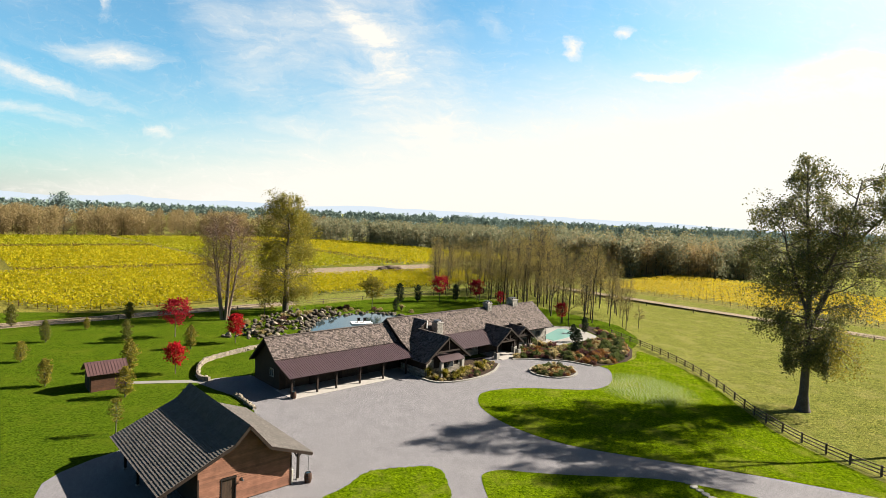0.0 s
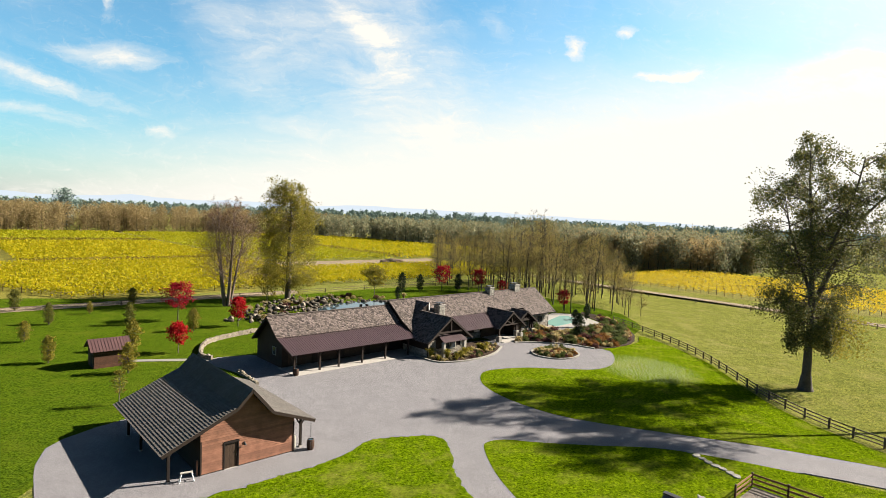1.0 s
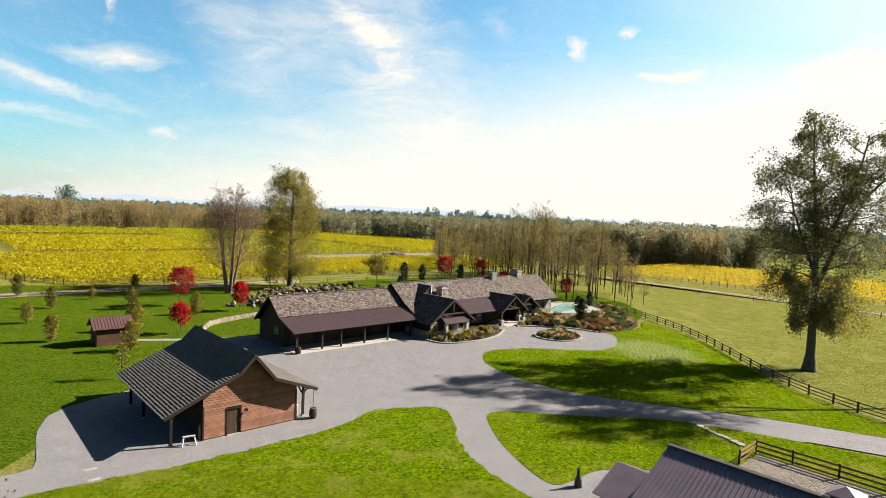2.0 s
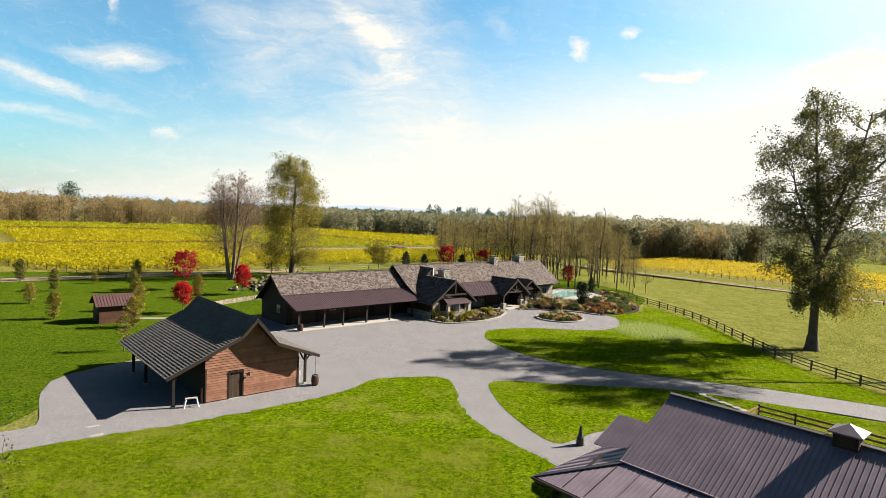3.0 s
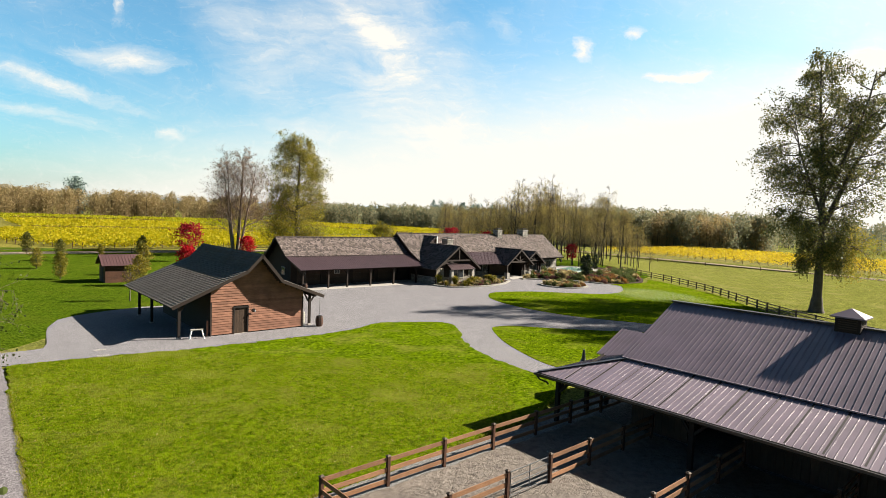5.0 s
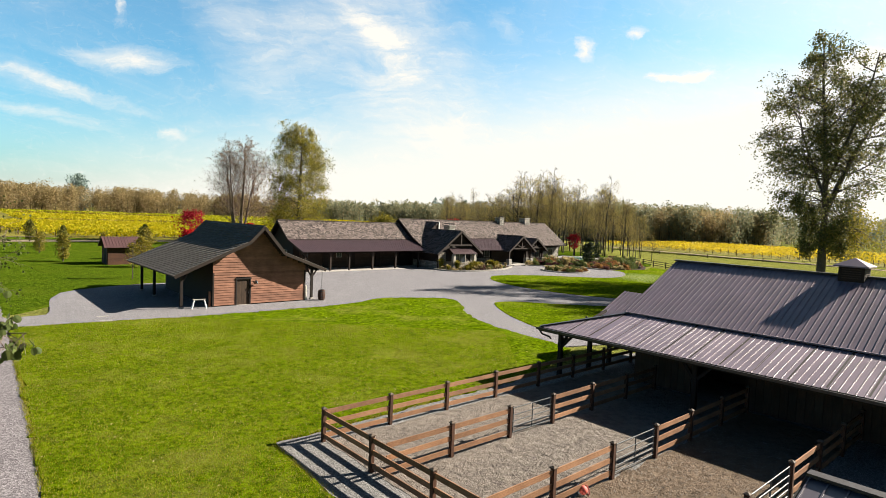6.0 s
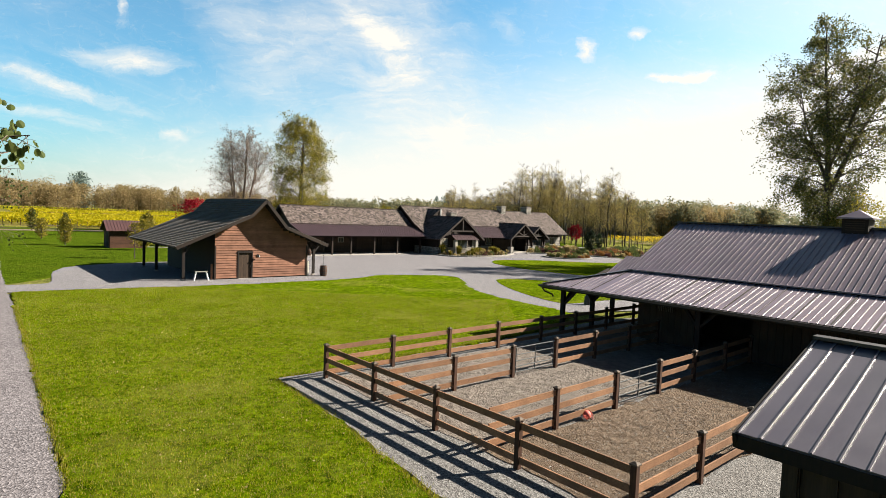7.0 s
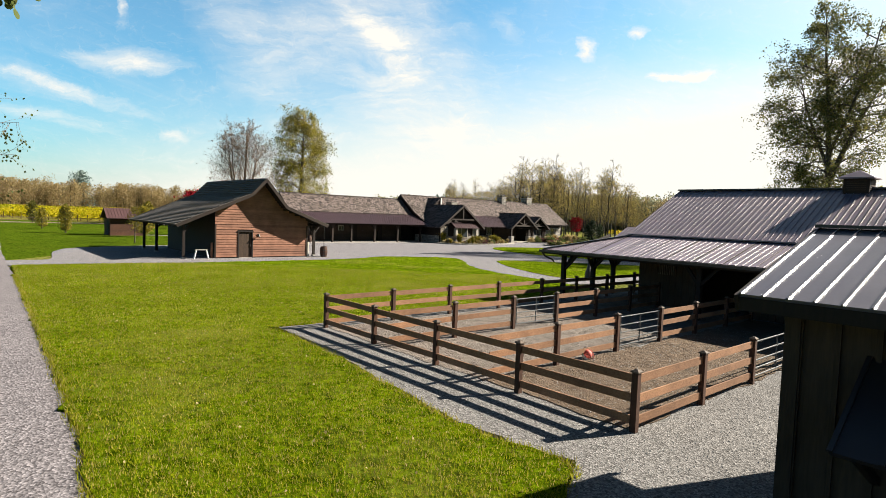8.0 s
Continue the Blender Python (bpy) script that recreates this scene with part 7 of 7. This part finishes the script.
def put_rock(parent, g, x, y, z, s, kinds=ROCKS):
    r = part("stone", kinds[g.randrange(6)], None, parent)
    r.location, r.rotation_euler, r.scale = (x, y, z + 0.12 * s), (g.uniform(-0.3, 0.3), g.uniform(-0.3, 0.3), g.uniform(0, 6.3)), (s * g.uniform(0.8, 1.3), s * g.uniform(0.7, 1.1), s)
    return r


def stone_wall(pts, label, seed, h=0.75, size=0.5):
    g = random.Random(seed)
    w = thing("stone_wall", Matrix.Identity(4), label, "stone wall", "garden walls")
    line = catmull([(x, y, 0) for x, y in pts], 10, False)
    bm = bmesh.new()
    for a, b in zip(line, line[1:]):
        wall(bm, (a.x, a.y), (b.x, b.y), 0, h - 0.12, 0.4)
    part("core", bm, M["rock"], w)
    acc = 0
    for a, b in zip(line, line[1:]):
        acc += (b - a).length
        if acc > size * 0.62:
            acc = 0
            z = 0
            while z < h:
                put_rock(w, g, a.x + g.gauss(0, 0.08), a.y + g.gauss(0, 0.08), z, size * g.uniform(0.75, 1.25))
                z += size * 0.5


stone_wall([(-29.4, 99.5), (-30.6, 97.0), (-33.1, 92.6), (-35.1, 88.5), (-35.6, 85.1), (-34.4, 80.7), (-32.9, 77.8), (-31.2, 76.9)], "curved retaining wall of pale dry-laid stones", 71)
stone_wall([(-25.8, 71.6), (-24.2, 69.9), (-22.9, 68.3), (-21.7, 66.9)], "short edging wall of pale stones beside the court", 72, 0.45, 0.5)
patch("stone_path", [(-41, 75.3), (-37, 76.4), (-33, 77.3), (-31, 77.9), (-31.2, 76.6), (-33, 76.0), (-37, 75.2), (-40.8, 74.4)], 0.05, M["kerb"], "narrow pale stone path to the garden shed", "path")

pond_pts = [(-27, 113), (-27.3, 121), (-23.5, 129), (-16.5, 134.3), (-10.5, 133.5), (-6.8, 128), (-6.0, 118), (-12, 108), (-22, 106)]
patch("pond", pond_pts, 0.05, M["pond"], "dark still garden pond with sky reflections", "pond")


def pond_rocks():
    g = random.Random(73)
    k = thing("pond_boulders", Matrix.Identity(4), "heap of rough boulders round the pond", "boulders", "", "")
    line = catmull([(x, y, 0) for x, y in pond_pts], 8)
    for p in line:
        for _ in range(2):
            put_rock(k, g, p.x + g.gauss(0, 0.7), p.y + g.gauss(0, 0.7), 0, g.uniform(0.5, 1.5), DARK_ROCKS if g.random() < 0.92 else ROCKS)
    for _ in range(190):
        x, y = g.uniform(-38, -27), g.uniform(103, 131)
        put_rock(k, g, x + (y - 117) * 0.25, y, 1.2 * smooth(0, 1, g.random()) * smooth(103, 112, y), g.uniform(0.5, 1.5), DARK_ROCKS if g.random() < 0.93 else ROCKS)


pond_rocks()


def dock():
    d = thing("floating_dock", pose(-17.0, 121.5, 0.06, 0, 0, 20), "small white floating dock with two chairs on the pond", "dock")
    bm = bmesh.new()
    box(bm, -2.2, -1.3, 0, 2.2, 1.3, 0.22)
    part("deck", bm, M["white"], d)
    for x in (-0.6, 0.7):
        bm = bmesh.new()
        box(bm, x - 0.3, -0.3, 0.55, x + 0.3, 0.3, 0.62)
        box(bm, x - 0.3, 0.24, 0.62, x + 0.3, 0.3, 1.2)
        for a in (-0.26, 0.26):
            for b in (-0.26, 0.26):
                box(bm, x + a - 0.03, b - 0.03, 0.22, x + a + 0.03, b + 0.03, 0.55)
        part("chair", bm, M["darkwood"], d)


dock()
patch("pool_deck", [(17.0, 113.5), (22.0, 108.0), (33.0, 117.5), (30.0, 127.5), (24.5, 128.0)], 0.10, M["slab"], "pale stone terrace round the pool", "terrace", curved=False)
patch("pool", [(20.2, 114.9), (22.3, 112.0), (28.6, 119.0), (27.3, 124.8), (25.6, 124.6)], 0.13, M["pool"], "turquoise swimming pool", "pool", curved=False)


# ---- beds and plants ----
def kerb_line(pts, label, closed=False):
    k = thing("bed_kerb", Matrix.Identity(4), label, "kerb", "bed kerbs")
    line = catmull([(x, y, 0) for x, y in pts], 10, closed)
    if closed:
        line.append(line[0])
    out, acc = [line[0]], 0
    for a, b in zip(line, line[1:]):
        acc += (b - a).length
        if acc > 0.55:
            out.append(b)
            acc = 0
    for a, b in zip(out, out[1:]):
        d = (b - a).normalized() * 0.015
        bm = bmesh.new()
        beam(bm, (a.x + d.x, a.y + d.y, 0.1), (b.x - d.x, b.y - d.y, 0.1), 0.3, 0.22)
        part("kerb_stone", bm, M["kerb"], k)


bed1 = [(-5.2, 86.6), (-4.1, 84.4), (-2.0, 81.8), (-0.2, 80.7), (1.9, 81.2), (4.2, 82.6), (6.1, 84.4), (7.6, 86.5), (8.6, 88.5), (9.7, 92.4)]
island = [(14.2, 89.5), (14.8, 86.9), (17.3, 85.6), (19.8, 86.4), (21.5, 88.9), (21.2, 91.8), (18.8, 93.6), (15.9, 92.5)]
bed3 = [(12.2, 95.6), (13.4, 96.3), (17.4, 96.6), (21.2, 96.1), (23.7, 94.7), (25.4, 93.5), (29, 95.2), (32.2, 98.3), (34.6, 102.3)]
patch("flower_bed", bed1 + [(7, 96), (2, 92), (-3, 89)], 0.09, M["mulch"], "mulched planting bed in front of the house", "flower bed", curved=False)
patch("flower_bed", island, 0.12, M["mulch"], "round mulched planting island in the drive", "flower bed")
patch("flower_bed", bed3 + [(36.5, 108), (37.5, 117), (36, 128), (32, 132), (31, 128), (33.6, 117.5), (22.2, 107.0), (17.5, 112.5), (14, 104), (12, 98)], 0.08, M["mulch"], "wide planting bed of shrubs and grasses round the pool", "flower bed", curved=False)
kerb_line(bed1, "curved pale stone kerb of the house bed")
kerb_line(island, "ring of pale kerb stones round the planting island", True)
kerb_line(bed3[:6], "curved pale stone kerb at the turning circle")


def tuft_mesh(seed, n, h, r, mat):
    """A clump of arching grass blades."""
    g = random.Random(seed)
    V, F = [], []
    for _ in range(n):
        a = g.uniform(0, math.tau)
        d = Vector((math.cos(a), math.sin(a), 0))
        s = Vector((-d.y, d.x, 0)) * 0.02
        hh, rr = h * g.uniform(0.6, 1.1), r * g.uniform(0.2, 1.1)
        b = d * r * 0.15 * g.random()
        pts = [b, b + d * rr * 0.35 + Vector((0, 0, hh * 0.7)), b + d * rr + Vector((0, 0, hh * (0.95 - 0.3 * rr / r)))]
        o = len(V)
        V += [pts[0] - s, pts[0] + s, pts[1] + s * 1.4, pts[1] - s * 1.4, pts[2]]
        F += [(o, o + 1, o + 2, o + 3), (o + 3, o + 2, o + 4)]
    return rows_to_mesh("blades", V, F, mat)


def bush_mesh(seed, n, w, h, mat, size):
    g = random.Random(seed)
    tips = []
    for _ in range(n):
        v = Vector((g.gauss(0, 1), g.gauss(0, 1), abs(g.gauss(0, 1)))).normalized()
        lump = 0.75 + 0.35 * noise.noise(v * 2.2 + Vector((seed, 0, 0)))
        k = (0.45 + 0.55 * g.random() ** 0.5) * lump
        tips.append((Vector((v.x * w * k, v.y * w * k, v.z * h * k + 0.05)), v))
    return leaf_mesh("leaves", tips, 1, size, size * 0.3, mat, seed + 1)


PLANTS = [("tan ornamental grass clump in a planting bed", "ornamental grass", tuft_mesh(801, 260, 1.15, 0.7, M["tan"])),
          ("low rust-orange shrub in a planting bed", "shrub", bush_mesh(802, 420, 0.75, 0.75, M["rust"], 0.14)),
          ("low green shrub in a planting bed", "shrub", bush_mesh(803, 480, 0.8, 0.95, M["shrub"], 0.14)),
          ("dark plum-leaved shrub in a planting bed", "shrub", bush_mesh(804, 420, 0.8, 0.8, M["plum"], 0.13)),
          ("tall green and tan grass clump", "ornamental grass", tuft_mesh(805, 320, 1.5, 0.85, M["gold"])),
          ("dry straw-coloured perennial clump", "perennial", bush_mesh(806, 320, 0.6, 0.55, M["tan"], 0.12))]


def inside(p, poly):
    x, y = p
    hit = False
    for (x0, y0), (x1, y1) in zip(poly, poly[1:] + poly[:1]):
        if (y0 > y) != (y1 > y) and x < (x1 - x0) * (y - y0) / (y1 - y0) + x0:
            hit = not hit
    return hit


def plant(k, x, y, s, g):
    label, cat, me = PLANTS[k]
    t = thing(cat.replace(" ", "_"), pose(x, y, land(x, y) + 0.08, 0, 0, g.uniform(0, 360)), label, cat, "bed plants")
    part("foliage", me, None, t)
    t.scale = (s, s, s * g.uniform(0.85, 1.15))


def fill_bed(poly, n, mix, seed, smin=0.5, smax=1.1, gap=0.55):
    g = random.Random(seed)
    xs, ys = [p[0] for p in poly], [p[1] for p in poly]
    spots = []
    tries = 0
    while len(spots) < n and tries < 9000:
        tries += 1
        p = (g.uniform(min(xs), max(xs)), g.uniform(min(ys), max(ys)))
        if inside(p, poly) and all((p[0] - a) ** 2 + (p[1] - b) ** 2 > gap ** 2 for a, b in spots):
            spots.append(p)
            patchy = int((noise.noise((p[0] * 0.22, p[1] * 0.22, seed)) * 1.6 + 0.5) * len(mix))
            k = mix[patchy % len(mix)] if g.random() < 0.6 else g.choice(mix)
            plant(k, *p, g.uniform(smin, smax), g)


fill_bed([(-3.4, 84.6), (-1.8, 82.6), (-0.1, 81.4), (1.8, 81.9), (5.7, 84.9), (8.0, 88.7), (9.0, 92.2), (7.4, 92.5), (4.5, 87.6), (0, 84.6), (-2.5, 86)], 80, [2, 5, 4, 5, 0, 3], 901, 0.45, 0.95)
gp_ = random.Random(3)
for x, y, s in ((-1.6, 83.2, 1.25), (0.8, 83.0, 1.1), (3.5, 85.4, 1.1), (6.2, 88.5, 0.95)):
    plant(4, x, y, s, gp_)
fill_bed([(14.6, 89.5), (15.2, 87.3), (17.4, 86.1), (19.6, 86.9), (21.0, 89.0), (20.8, 91.6), (18.7, 93.1), (16.1, 92.1)], 66, [5, 2, 5, 0, 3, 1], 902, 0.5, 0.95)
east = [(12.8, 96.4), (17.4, 97.2), (21.2, 96.7), (25.4, 94.3), (29, 96), (33.6, 102), (35.8, 108.5), (36.6, 117), (35, 127), (33.6, 125), (34.4, 117), (22.0, 105.6), (17.0, 109.5), (14.6, 103)]
fill_bed(east, 200, [2, 5, 3, 0, 2, 3, 5, 1], 903, 0.6, 1.7, 0.85)
for x, y, s in ((32.6, 104.5, 1.9), (34.0, 108.0, 2.0), (31.5, 108.5, 1.8), (35.0, 112.0, 2.0), (29.8, 105.0, 1.4)):
    plant(2, x, y, s, gp_)
gq = random.Random(74)
pool_rocks = thing("bed_boulders", Matrix.Identity(4), "rough brown boulders among the shrubs round the pool", "boulders")
for _ in range(60):
    x, y = gq.uniform(16, 36), gq.uniform(95, 126)
    if inside((x, y), east):
        put_rock(pool_rocks, gq, x, y, land(x, y) + 0.08, gq.uniform(0.35, 0.95), DARK_ROCKS if gq.random() < 0.7 else ROCKS)
pb = [(-40, 108), (-30, 104), (-28, 112), (-29, 128), (-18, 137), (-6, 136), (-5, 140), (-20, 141), (-34, 133), (-41, 118)]
fill_bed(pb, 44, [5, 3, 0, 0, 5], 904, 0.8, 1.7, 1.4)


def bottle_sculpture():
    b = thing("bird_bath_post", pose(9.6, 38.6, 0.05), "dark turned post ornament beside the barn path", "garden ornament")
    bm = bmesh.new()
    tube(bm, [(0, 0, 0), (0, 0, 0.55)], 0.27, 12, 0.24)
    part("base", bm, M["iron"], b)
    bm = bmesh.new()
    tube(bm, [(0, 0, 0.55), (0, 0, 0.75), (0, 0, 1.35)], 0.2, 12, 0.07)
    part("neck", bm, M["iron"], b)


bottle_sculpture()


def dirt_pile():
    g = random.Random(44)
    bm = bmesh.new()
    bmesh.ops.create_icosphere(bm, subdivisions=4, radius=1.0)
    for v in bm.verts:
        n_ = noise.noise(v.co * 1.7) * 0.25 + noise.noise(v.co * 5) * 0.12
        v.co *= 1 + n_
        v.co = Vector((v.co.x * 5.5, v.co.y * 3.5, max(-0.2, v.co.z) * 2.0))
    p = thing("soil_heap", pose(-21.5, 238, 0), "heap of brown soil on the bare strip in the vineyard", "soil heap")
    part("mound", bm, M["dirt"], p)


dirt_pile()


# ---- near lawn blades, fallen leaves and loose gravel ----
def blades(n, seed):
    g = random.Random(seed)
    V, F = [], []
    made = 0
    while made < n:
        y = 4.5 + 34 * g.random() ** 1.7
        x = g.uniform(-30, 4)
        if not inside((x, y), lawn1):
            continue
        made += 1
        h, a = g.uniform(0.03, 0.075), g.uniform(0, math.tau)
        d = Vector((math.cos(a), math.sin(a), 0))
        lean = Vector((g.gauss(0, 0.02), g.gauss(0, 0.02), h))
        c = Vector((x, y, 0.08))
        w = g.uniform(0.005, 0.011)
        o = len(V)
        V += [c - d * w, c + d * w, c + lean]
        F.append((o, o + 1, o + 2))
    t = part("lawn_blades", rows_to_mesh("lawn_blades", V, F, M["blade"]), None)
    tagged(t, "short grass blades of the front lawn", "grass", kind="stuff")


blades(190000, 950)


def edge_tufts():
    """Ragged longer grass along the rims of the front lawn."""
    g = random.Random(955)
    V, F = [], []
    n = len(lawn1)
    for (x0, y0), (x1, y1) in zip(lawn1, lawn1[1:] + lawn1[:1]):
        ln = math.hypot(x1 - x0, y1 - y0)
        dist = math.hypot((x0 + x1) / 2, (y0 + y1) / 2)
        if (y0 + y1) / 2 < 3 or dist > 34:
            continue
        for _ in range(int(ln * 150)):
            u = g.random()
            c = Vector((x0 + (x1 - x0) * u + g.gauss(0, 0.06), y0 + (y1 - y0) * u + g.gauss(0, 0.06), 0.04))
            a = g.uniform(0, math.tau)
            d = Vector((math.cos(a), math.sin(a), 0)) * g.uniform(0.006, 0.012)
            o = len(V)
            V += [c - d, c + d, c + Vector((g.gauss(0, 0.05), g.gauss(0, 0.05), g.uniform(0.06, 0.15)))]
            F.append((o, o + 1, o + 2))
    t = part("edge_grass", rows_to_mesh("edge_grass", V, F, M["blade"]), None)
    tagged(t, "ragged longer grass at the lawn's edge", "grass", kind="stuff")


edge_tufts()


def litter():
    g = random.Random(957)
    tips = []
    while len(tips) < 600:
        y = 5 + 40 * g.random() ** 1.2
        x = g.uniform(-28, 6)
        if inside((x, y), lawn1):
            tips.append((Vector((x, y, 0.125)), Vector((0, 0, 1))))
    t = part("fallen_leaves", leaf_mesh("fallen_leaves", tips, 1, 0.05, 0.0, M["tan"], 958), None)
    tagged(t, "dry fallen leaves scattered on the front lawn", "leaves", kind="stuff")


litter()


def pebbles():
    g = random.Random(960)
    V, F = [], []
    area = [(-5.2, 17.9), (4.2, 27.0), (8, 25), (14, 18), (11, 11), (6, 5), (2.4, 7.5), (2.5, 8.6), (0.6, 10.4), (-2.4, 14.7)]
    while len(F) < 4 * 16000:
        x, y = g.uniform(-5.5, 14), g.uniform(5, 27)
        if not inside((x, y), area):
            continue
        s = g.uniform(0.009, 0.020)
        o = len(V)
        c = Vector((x, y, 0.055 + (0.02 if inside((x, y), [(1.4, 12.8), (4.0, 9.9), (15.8, 20.7), (13.2, 23.6)]) else 0)))
        a = g.uniform(0, 1.6)
        ca, sa = math.cos(a) * s, math.sin(a) * s
        V += [c + Vector((ca, sa, 0)), c + Vector((-sa, ca, 0)), c + Vector((-ca, -sa, 0)), c + Vector((sa, -ca, 0)), c + Vector((0, 0, s * 0.45))]
        for i in range(4):
            F.append((o + i, o + (i + 1) % 4, o + 4))
    t = part("loose_gravel", rows_to_mesh("loose_gravel", V, F, M["pebble"]), None)
    tagged(t, "loose grey gravel stones round the pens", "gravel", kind="stuff")


pebbles()
